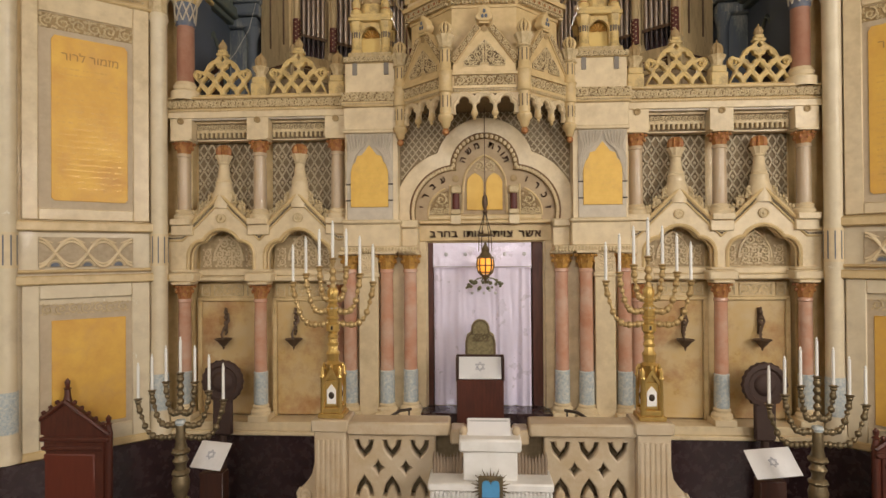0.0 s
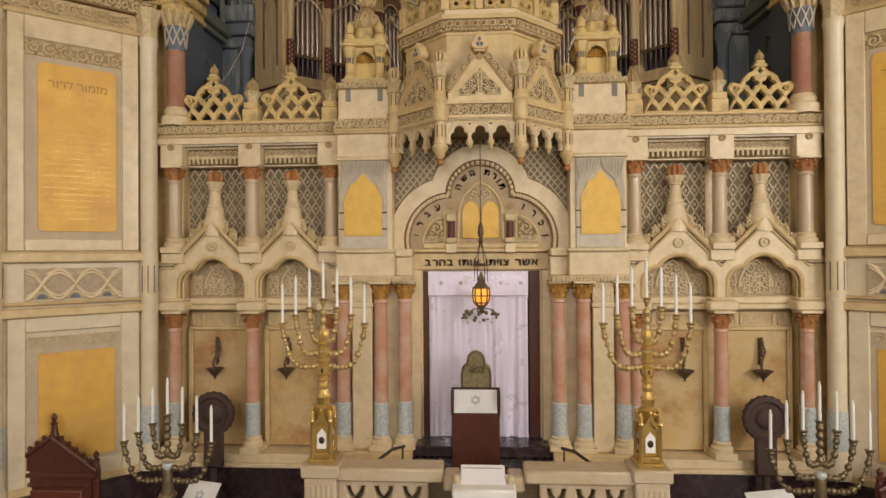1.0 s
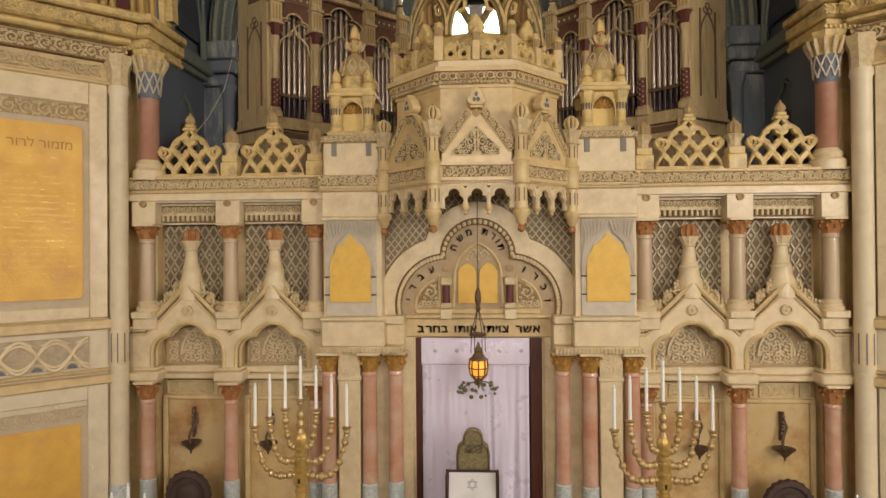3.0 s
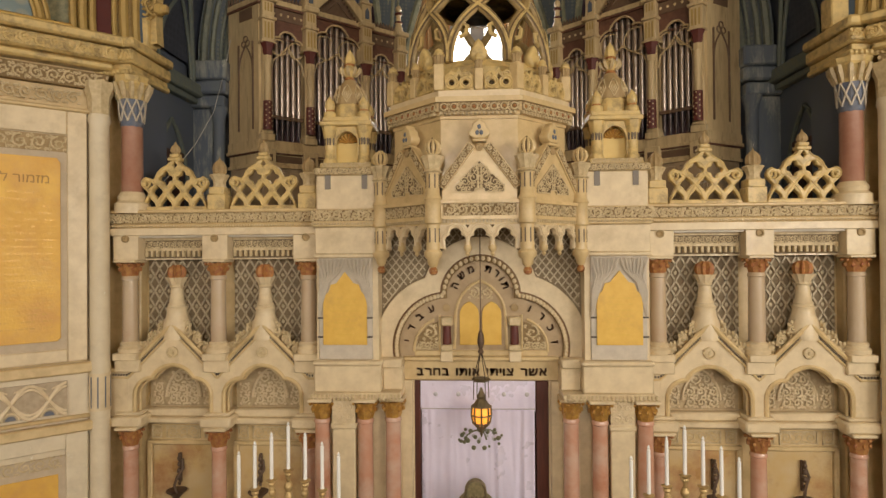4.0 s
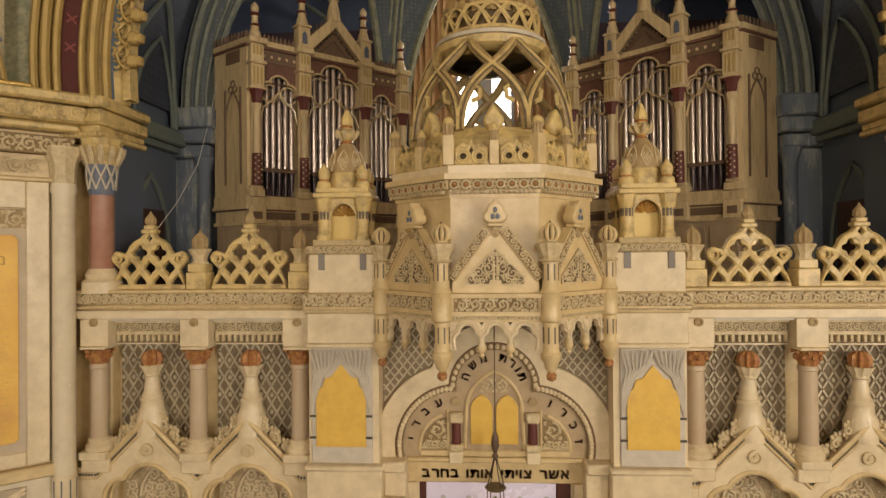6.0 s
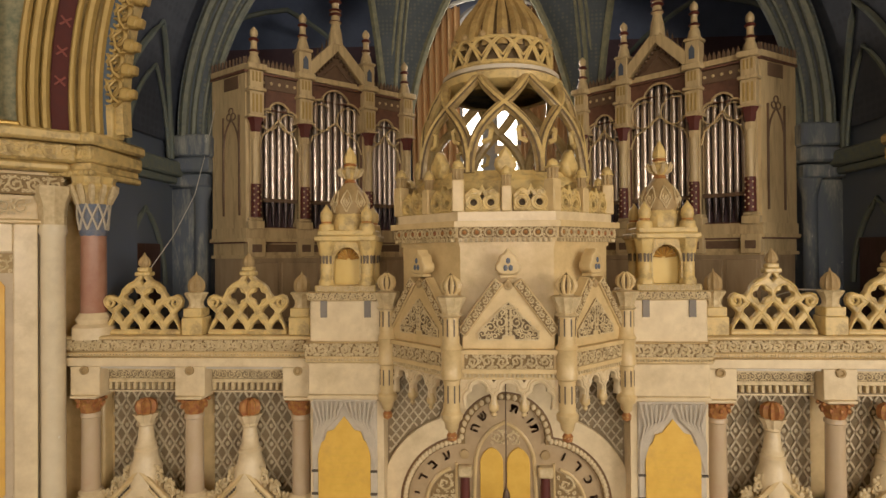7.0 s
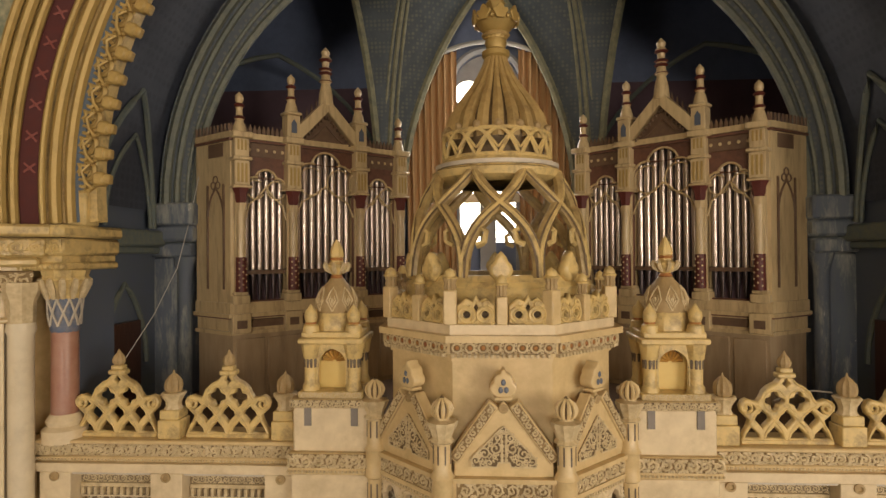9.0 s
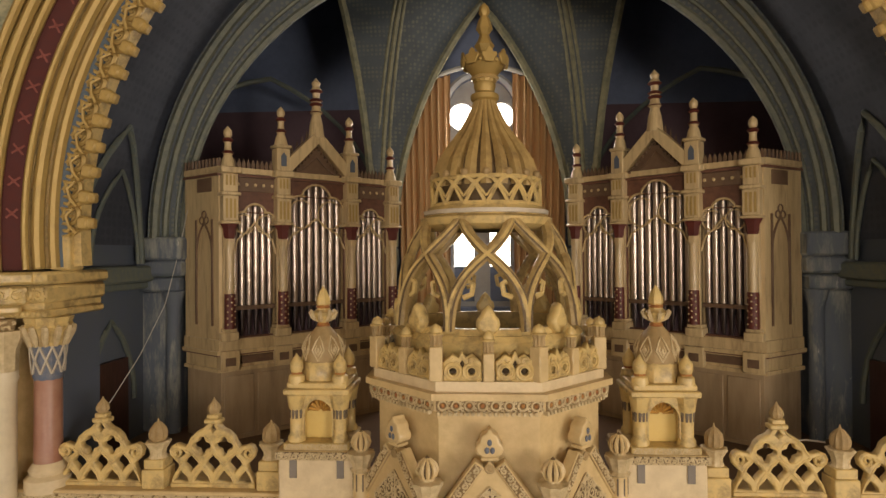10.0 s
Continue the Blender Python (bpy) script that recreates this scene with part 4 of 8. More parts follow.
def column(parent, x, y, z0, zb, zs0, zs1, z1, r, mats, blue=True):
    """A column: base from z0 to zb, collar to zs0, shaft to zs1, capital to z1."""
    mb, mc, ms, mk = mats
    thing_ = parent
    parent = part("column", Solid().lathe(x, y, [(r, zs0), (r * 0.98, (zs0 + zs1) / 2), (r * 0.93, zs1 - 0.06), (r * 1.06, zs1 - 0.05), (r * 1.06, zs1 - 0.02), (r * 0.95, zs1)], 18), ms, thing_, "polished marble column")
    part("column_base", Solid().box(x - r * 1.6, x + r * 1.6, y - r * 1.6, y + r * 1.6, z0, z0 + (zb - z0) * 0.4, 0.01).lathe(x, y, [(r * 1.5, z0 + (zb - z0) * 0.4), (r * 1.55, z0 + (zb - z0) * 0.6), (r * 1.2, z0 + (zb - z0) * 0.75), (r * 1.3, z0 + (zb - z0) * 0.9), (r * 1.05, zb)], 18), mb, parent)
    if zs0 > zb:
        part("column_collar", Solid().lathe(x, y, [(r * 1.06, zb), (r * 1.1, zb + 0.02), (r * 1.08, zs0 - 0.03), (r * 1.12, zs0 - 0.015), (r * 1.02, zs0)], 18), mc, parent, "blue-grey relief collar")
    h = z1 - zs1
    cap = Solid().lathe(x, y, [(r * 0.97, zs1), (r * 1.15, zs1 + h * 0.25), (r * 1.2, zs1 + h * 0.5), (r * 1.5, zs1 + h * 0.78)], 16, flute=0.09)
    for k in range(8):
        a = math.tau * k / 8
        cap.ball(x + r * 1.28 * math.cos(a), y + r * 1.28 * math.sin(a), zs1 + h * 0.42, r * 0.24, 5, 1.3)
        cap.ball(x + r * 1.5 * math.cos(a + 0.4), y + r * 1.5 * math.sin(a + 0.4), zs1 + h * 0.72, r * 0.24, 5)
    part("column_capital", cap, mk, parent)
    part("abacus", Solid().box(x - r * 1.5, x + r * 1.5, y - r * 1.5, y + r * 1.5, z1 - h * 0.16, z1, 0.008), mb, parent)


def trefoil(cx, z0, w, h):
    """A trefoil arch outline over a base line at z0, half width w."""
    r = w * 0.62
    q = r * 0.72
    lx, lz, tz = cx - w + q, z0 + h * 0.42, z0 + h - r
    # where the side lobe meets the top lobe
    d = math.hypot(cx - lx, tz - lz)
    base = math.degrees(math.atan2(tz - lz, cx - lx))
    a1 = base + math.degrees(math.acos(max(-1, min(1, (q * q + d * d - r * r) / (2 * q * d)))))
    b1 = base + 180 - math.degrees(math.acos(max(-1, min(1, (r * r + d * d - q * q) / (2 * r * d)))))
    left = arc(lx, lz, q, 180, a1, 7)
    top = arc(cx, tz, r, b1, 180 - b1, 14)[1:-1]
    right = [(2 * cx - x, z) for x, z in left[::-1]]
    return [(cx - w, z0)] + left + top + right + [(cx + w, z0)]


def wing(s):
    w = thing("ark_wing", "cream plaster ark wing with gabled niches, lattice screens and marble columns", "ark wing", (s * 3.5, 0.0, FL), group="ark wings")
    X = lambda a, b: (min(s * a, s * b), max(s * a, s * b))
    part("dado", Solid().box(*X(1.9, 5.05), -0.14, 0.3, FL, 0.65, 0.01), DARKMARBLE, w, "dark marble dado")
    part("plinth", Solid().box(*X(1.9, 4.98), -0.22, 0.3, 0.65, 0.72, 0.015).box(*X(1.9, 4.98), -0.18, 0.3, 0.72, 0.85, 0.01), PALE, w)
    part("back_wall", Solid().box(*X(1.9, 5.0), 0.26, 0.5, 0.6, 5.8), CREAM, w)
    for cx in BAYS:
        part("marble_panel", Solid().box(*X(cx - 0.43, cx + 0.43), 0.17, 0.26, 0.87, 2.66, 0.015), OCHRE, w, "stained ochre marble panel")
        fr = Solid()
        for x0, x1, z0, z1 in ((cx - 0.5, cx - 0.43, 0.85, 2.7), (cx + 0.43, cx + 0.5, 0.85, 2.7), (cx - 0.5, cx + 0.5, 2.66, 2.72)):
            fr.box(*X(x0, x1), 0.14, 0.26, z0, z1, 0.012)
        part("panel_frame", fr, CREAM, w)
        part("strip_ground", Solid().box(*X(cx - 0.46, cx + 0.46), 0.18, 0.26, 2.72, 2.93), CREAM, w)
        sc = Solid()
        for x0, x1 in ((cx - 0.44, cx - 0.3), (cx - 0.24, cx + 0.24), (cx + 0.3, cx + 0.44)):
            a, b = X(x0, x1)
            for p0, p1, q0, q1 in ((a, b, 2.74, 2.755), (a, b, 2.895, 2.91), (a, a + 0.015, 2.74, 2.91), (b - 0.015, b, 2.74, 2.91)):
                sc.box(p0, p1, 0.16, 0.19, q0, q1)
            scrollwork(sc, a + 0.015, b - 0.015, 2.757, 2.893, 0.175, r=0.009, seed=int(cx * 10))
        part("carved_strip", sc, CARVED, w)
    for x in COLS:
        column(w, s * x, -0.06, 0.85, 1.1, 1.6, 2.72, 2.98, 0.098, (PALE, BLUEBASE, PINK, TERRA))
    # impost blocks and moulding over the lower columns
    im = Solid()
    im.box(*X(2.05, 4.95), 0.0, 0.26, 2.98, 3.06, 0.02)
    for x in COLS:
        im.box(*X(x - 0.21, x + 0.21), -0.2, 0.26, 2.98, 3.12, 0.025)
        im.box(*X(x - 0.17, x + 0.17), -0.16, 0.26, 3.12, 3.17, 0.02)
    part("impost_moulding", im, PALE, w)
    # gabled front with trefoil niches
    top = [(4.97, 3.1), (4.97, 3.72), (4.68, 3.72), (4.07, 4.33), (3.62, 3.88), (3.465, 3.72), (3.31, 3.88), (2.86, 4.33), (2.25, 3.72), (1.95, 3.72), (1.95, 3.1)]
    holes = [trefoil(cx, 3.1, 0.52, 0.69) for cx in BAYS]
    for cx, h in zip(BAYS, holes):
        e0, e1 = (0.605, 0.605)
        me = plate([mirror([(cx + e1, 3.1), (cx + e1, 3.72), (cx, 4.33), (cx - e0, 3.72), (cx - e0, 3.1)] + h, s)], 0.26, 0.0)
        me.transform(pose(0, 0.03, 0))
        part("gabled_front", me, PALE, w)
    part("end_strip", Solid().box(*X(4.67, 4.97), -0.1, 0.16, 3.1, 3.72, 0.008), PALE, w)
    part("end_strip", Solid().box(*X(1.95, 2.26), -0.098, 0.16, 3.1, 3.72, 0.008), PALE, w)
    mo = Solid()
    for pts, r, y in ((top[1:10], 0.03, -0.12), ([(x, z - 0.1) for x, z in top[1:10]], 0.016, -0.11)):
        for a, b in zip(pts, pts[1:]):
            mo.tube([(s * a[0], y, a[1]), (s * b[0], y, b[1])], r, 6)
    for h in holes:
        for k, (r, y) in enumerate(((0.03, -0.1), (0.022, -0.02))):
            mo.tube([(s * x, y, z) for x, z in [(cx_ + (x_ - cx_) * (1 - 0.05 * k), z_ - 0.02 * k) for cx_ in [sum(p[0] for p in h) / len(h)] for x_, z_ in h]], r, 6)
    part("gable_moulding", mo, CREAM, w)
    dn = Solid()
    for a, b in zip(top[1:10], top[2:10]):
        n = max(2, int(math.hypot(b[0] - a[0], b[1] - a[1]) / 0.035))
        for k in range(n):
            t = (k + 0.5) / n
            dn.box(*X(a[0] + (b[0] - a[0]) * t - 0.008, a[0] + (b[0] - a[0]) * t + 0.008), -0.115, -0.09, a[1] + (b[1] - a[1]) * t - 0.075, a[1] + (b[1] - a[1]) * t - 0.05)
    part("beading", dn, DIRT, w, "dark beading under the gable")
    for cx in BAYS:
        md = Solid().lathe(0, 0, [(0.075, 0), (0.075, 0.03), (0.055, 0.035), (0.05, 0.02), (0.025, 0.02), (0.02, 0.035)], 18, Matrix.Translation((s * cx, -0.1, 3.96)) @ pose(0, 0, 0, 90, 0, 0))
        part("medallion", md, CARVED, w)
        part("niche_back", Solid().box(*X(cx - 0.47, cx + 0.47), 0.2, 0.26, 3.1, 3.8), material("brown_cream_niche", (0.52, 0.40, 0.235), 0.6, col2=(0.34, 0.25, 0.135), scale=14, amount=0.8, bump=0.4), w)
        sc = Solid()
        scrollwork(sc, *X(cx - 0.22, cx + 0.22), 3.2, 3.34, 0.18, r=0.013, seed=7)
        scrollwork(sc, *X(cx - 0.22, cx + 0.22), 3.34, 3.48, 0.18, r=0.013, seed=17)
        scrollwork(sc, *X(cx - 0.16, cx + 0.16), 3.48, 3.66, 0.18, r=0.013, seed=8)
        for e in (-1, 1):
            scrollwork(sc, *X(cx + e * 0.28, cx + e * 0.42), 3.2, 3.35, 0.18, r=0.012, seed=9)
            scrollwork(sc, *X(cx + e * 0.28, cx + e * 0.42), 3.35, 3.5, 0.18, r=0.012, seed=19)
        sc.tube([(s * x, 0.18, z) for x, z in pointed(cx, 3.3, 0.24, 0.4)], 0.018, 5)
        part("niche_carving", sc, PALE, w)
        part("niche_sill", Solid().box(*X(cx - 0.46, cx + 0.46), 0.06, 0.26, 3.06, 3.17, 0.02), PALE, w)
        # pinnacle on the gable
        pn = Solid()
        pn.lathe(s * cx, 0.02, [(0.18, 4.12), (0.17, 4.34), (0.135, 4.43), (0.125, 4.5), (0.135, 4.53), (0.11, 4.56), (0.115, 4.585), (0.095, 4.61), (0.075, 4.8), (0.09, 4.82), (0.078, 4.85)], 12)
        part("pinnacle", pn, PALE, w)
        pc = Solid().lathe(s * cx, 0.02, [(0.085, 4.83), (0.1, 4.87), (0.145, 4.945), (0.11, 4.94)], 20, flute=0.16)
        part("crown_leaves", pc, PALE, w)
        pc = Solid().lathe(s * cx, 0.02, [(0.09, 4.92), (0.118, 4.98), (0.12, 5.03), (0.105, 5.075), (0.05, 5.11)], 18, flute=0.3)
        part("pinnacle_crown", pc, TERRA, w)
        for e in (-1, 1):
            for t in (0.22, 0.45, 0.68, 0.88):
                x, z = cx + e * 0.6 * t, 4.34 - 0.6 * t
                ck = Solid().tube([(s * xx, -0.02, zz) for xx, zz in spiral(x + e * 0.01, z + 0.07, 0.062, 1.2, -1.4, e)], 0.022, 5)
                ck.tube([(s * xx, -0.06, zz) for xx, zz in spiral(x + e * 0.045, z + 0.035, 0.05, 1.1, 1.4, -e)], 0.018, 5)
                ck.ball(s * x, 0.0, z + 0.05, 0.06, 6)
                ck.ball(s * (x + e * 0.07), -0.03, z + 0.01, 0.035, 6)
                for f_ in range(5):
                    a_ = 0.5 + f_ * 0.55
                    ck.ball(s * (x + e * 0.09 * math.cos(a_)), -0.05, z + 0.06 + 0.085 * math.sin(a_), 0.023, 5, 1.3)
                part("crocket", ck, CARVED, w)
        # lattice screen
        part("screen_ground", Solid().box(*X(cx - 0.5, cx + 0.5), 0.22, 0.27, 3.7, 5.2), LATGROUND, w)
        la = Solid()
        st = 0.13
        zb, zt, x0, x1 = 3.7, 5.19, cx - 0.5, cx + 0.5
        for k in range(-12, 20):
            for e in (-1, 1):
                pts = []
                for t in range(0, 31):
                    z = zb + (zt - zb) * t / 30
                    x = (cx - 0.5 + k * st) + e * (z - zb) * 0.62
                    pts.append((x, z))
                pts = [p for p in pts if x0 <= p[0] <= x1]
                if len(pts) > 2:
                    la.tube([(s * pts[0][0], 0.21, pts[0][1]), (s * pts[-1][0], 0.21, pts[-1][1])], 0.0155, 4)
        for i in range(8):
            for j in range(14):
                x, z = cx - 0.5 + 0.065 + i * st, zb + 0.0 + j * st * 0.806
                if j % 2 == 0 and x < x1:
                    la.ball(s * x, 0.215, z, 0.024, 5, 1.2, 0.6)
        part("lattice", la, LATTICE, w, "grey diaper lattice")
    for x in COLS:
        column(w, s * x, -0.06, 3.86, 4.1, 4.1, 4.97, 5.18, 0.1, (PALE, PALE, TAN, TERRA))
        part("pedestal", Solid().box(*X(x - 0.17, x + 0.17), -0.16, 0.25, 3.7, 3.86, 0.012), PALE, w)
    # entablature
    en = Solid()
    en.box(*X(2.0, 4.97), 0.02, 0.3, 5.18, 5.6)
    for x in COLS:
        part("entablature_block", Solid().box(*X(x - 0.17, x + 0.17), -0.166, 0.02, 5.18, 5.5, 0.006), PALE, w)
    en.box(*X(2.0, 4.97), -0.172, 0.25, 5.502, 5.6, 0.006)
    part("entablature", en, PALE, w)
    fz = Solid()
    for cx in BAYS:
        fz.box(*X(cx - 0.42, cx + 0.42), -0.05, 0.05, 5.44, 5.47)
        fz.box(*X(cx - 0.42, cx + 0.42), -0.02, 0.05, 5.3, 5.34)
        scrollwork(fz, *X(cx - 0.42, cx + 0.42), 5.34, 5.43, 0.01, r=0.008, seed=12)
        for k in range(12):
            fz.box(*X(cx - 0.42 + k * 0.072, cx - 0.385 + k * 0.072), -0.04, 0.05, 5.22, 5.3, 0.006)
    part("frieze", fz, CARVED, w)
    for cx in BAYS:
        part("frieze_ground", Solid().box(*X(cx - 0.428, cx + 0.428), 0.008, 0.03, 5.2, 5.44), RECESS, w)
    fl = Solid()
    for cx in BAYS:
        fl.box(*X(cx - 0.43, cx + 0.43), -0.14, -0.05, 5.475, 5.5)
    part("shadow_fillet", fl, GREYCARVE, w)
    for x in COLS:
        part("roundel", Solid().lathe(0, 0, [(0.05, 0), (0.05, 0.02), (0.03, 0.025), (0.02, 0.01)], 14, Matrix.Translation((s * x, -0.165, 5.46)) @ pose(0, 0, 0, 90, 0, 0)), NICHE, w)
    # ledge with carved front
    part("ledge", Solid().box(*X(2.0, 4.98), -0.13, 0.3, 5.6, 5.66, 0.015).box(*X(2.0, 5.0), -0.12, 0.35, 5.66, 5.8, 0.01).box(*X(2.0, 5.02), -0.17, 0.35, 5.795, 5.84, 0.015), CREAM, w)
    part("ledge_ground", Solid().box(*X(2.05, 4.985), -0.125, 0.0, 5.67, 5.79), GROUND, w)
    sc = Solid()
    scrollwork(sc, *X(2.1, 4.98), 5.67, 5.79, -0.131, r=0.015, seed=21)
    for k in range(80):
        x = 2.1 + 2.88 * k / 79
        sc.ball(s * x, -0.135, 5.625, 0.013, 5)
    part("ledge_carving", sc, CARVED, w)
    return w


for s in (-1, 1):
    wing(s)

# pierced cresting on the ledge
CW = 0.49


def cresting():
    t = thing("pierced_cresting", "yellowed stone openwork cresting with scrolls and bud finial", "cresting", (0, 0, 5.84), group="crestings on the ledge")
    part("base_rail", Solid().box(-0.45, 0.45, -0.055, 0.055, 0.0, 0.045, 0.008), YELSTONE, t, local=True)

    half = [(0.05, 0.70), (0.06, 0.66), (0.10, 0.615), (0.17, 0.58), (0.225, 0.53), (0.25, 0.47), (0.285, 0.425), (0.33, 0.43), (0.385, 0.45), (0.43, 0.43), (0.455, 0.375), (0.44, 0.31), (0.40, 0.27), (0.365, 0.235), (0.385, 0.17), (0.425, 0.1), (0.45, 0.03)]
    loops = [half + [(-x, z) for x, z in half[::-1]]]
    loops.append([(0, 0.565), (0.038, 0.605), (0, 0.66), (-0.038, 0.605)])
    for sx in (-1, 1):
        qf = []
        for q in range(32):
            a_ = math.tau * q / 32
            r_ = 0.078 + 0.02 * math.cos(4 * a_)
            qf.append((sx * 0.118 + r_ * math.cos(a_), 0.43 + r_ * math.sin(a_)))
        loops.append(qf)
        loops.append([(sx * 0.118 + x, z) for x, z in ((-0.085, 0.055), (-0.07, 0.1), (-0.035, 0.135), (0, 0.175), (0.035, 0.135), (0.07, 0.1), (0.085, 0.055))])
        loops.append([(sx * (0.345 + x), z) for x, z in ((-0.085, 0.055), (-0.07, 0.1), (-0.035, 0.135), (0, 0.17), (0.03, 0.125), (0.06, 0.08), (0.075, 0.055))])
        loops.append([(sx * (0.34 + x), 0.345 + z) for x, z in ((-0.045, 0.0), (-0.015, 0.04), (0.035, 0.035), (0.05, -0.005), (0.015, -0.045))])
    for ux in (-0.235, 0.0, 0.235):
        loops.append([(ux + x, 0.25 + z) for x, z in ((0, -0.095), (0.03, -0.055), (0.075, -0.01), (0.06, 0.03), (0.025, 0.055), (0, 0.095), (-0.025, 0.055), (-0.06, 0.03), (-0.075, -0.01), (-0.03, -0.055))])
    part("pierced_panel", plate(loops, 0.09, 0.014), YELSTONE, t, local=True)
    for sx in (-1, 1):
        part("ring", Solid().tube([(x, -0.04, z) for x, z in arc(sx * 0.118, 0.43, 0.108, 0, 360, 20)], 0.011, 6), YELSTONE, t, local=True)
        part("volute", Solid().tube([(x, -0.035, z) for x, z in spiral(sx * 0.385, 0.365, 0.075, 1.5, math.pi / 2, -sx)], 0.016, 6, 1.5), YELSTONE, t, local=True)
        part("ogee_moulding", Solid().tube([(sx * x, -0.042, z - 0.02) for x, z in half[1:7]], 0.014, 6), YELSTONE, t, local=True)
        part("tracery_moulding", Solid().tube([(sx * x, -0.043, z) for x, z in ((0.29, 0.385), (0.2, 0.325), (0.13, 0.25), (0.05, 0.15), (0.015, 0.05))], 0.011, 6), YELSTONE, t, local=True)
        part("tracery_moulding", Solid().tube([(sx * x, -0.043, z) for x, z in ((0.0, 0.36), (0.06, 0.31), (0.115, 0.24), (0.19, 0.15), (0.225, 0.05))], 0.011, 6), YELSTONE, t, local=True)
        part("tracery_moulding", Solid().tube([(sx * x, -0.043, z) for x, z in ((0.235, 0.36), (0.3, 0.3), (0.345, 0.22), (0.4, 0.13), (0.43, 0.05))], 0.011, 6), YELSTONE, t, local=True)
    part("centre_leaf", Solid().box(-0.05, 0.05, -0.045, 0.045, 0.665, 0.7, 0.012), YELSTONE, t, local=True)
    fn = Solid()
    fn.box(-0.09, 0.09, -0.06, 0.06, 0.66, 0.71, 0.012).box(-0.065, 0.065, -0.05, 0.05, 0.71, 0.76, 0.01)
    part("fluted_bud", Solid().lathe(0, 0, [(0.04, 0.755), (0.066, 0.79), (0.068, 0.82), (0.05, 0.86), (0.022, 0.89), (0.004, 0.93)], 20, flute=0.16), NICHE, t, "brown-stained fluted bud", local=True)
    part("bud_finial", fn, YELSTONE, t, local=True)
    return t


def crest_post():
    t = thing("cresting_post", "yellowed stone post with leafy bud finial", "post", (0, 0, 5.84), group="posts on the ledge")
    p = Solid().box(-0.12, 0.12, -0.12, 0.12, 0.0, 0.2, 0.01).box(-0.105, 0.105, -0.105, 0.105, 0.2, 0.3, 0.01)
    part("pedestal", p, YELSTONE, t, local=True)
    p = Solid().lathe(0, 0, [(0.1, 0.3), (0.08, 0.33), (0.085, 0.38), (0.12, 0.44), (0.135, 0.46), (0.12, 0.475)], 20, flute=0.12)
    part("cap", p, CARVED, t, local=True)
    p = Solid().lathe(0, 0, [(0.06, 0.46), (0.09, 0.5), (0.095, 0.55), (0.085, 0.6), (0.045, 0.65), (0.015, 0.67), (0.004, 0.71)], 20, flute=0.16)
    part("bud", p, NICHE, t, local=True)
    return t


c0, p0 = None, None
for s in (-1, 1):
    for x in BAYS:
        if c0 is None:
            c0 = cresting()
            c0.matrix_basis = pose(s * x, 0.0, 5.84)
        else:
            copy_thing(c0, pose(s * x, 0.0, 5.84))
    for x in COLS[1:]:
        if p0 is None:
            p0 = crest_post()
            p0.matrix_basis = pose(s * x, 0.0, 5.84)
        else:
            copy_thing(p0, pose(s * x, 0.0, 5.84))

# ---- the ark: towers, portal, canopy ----


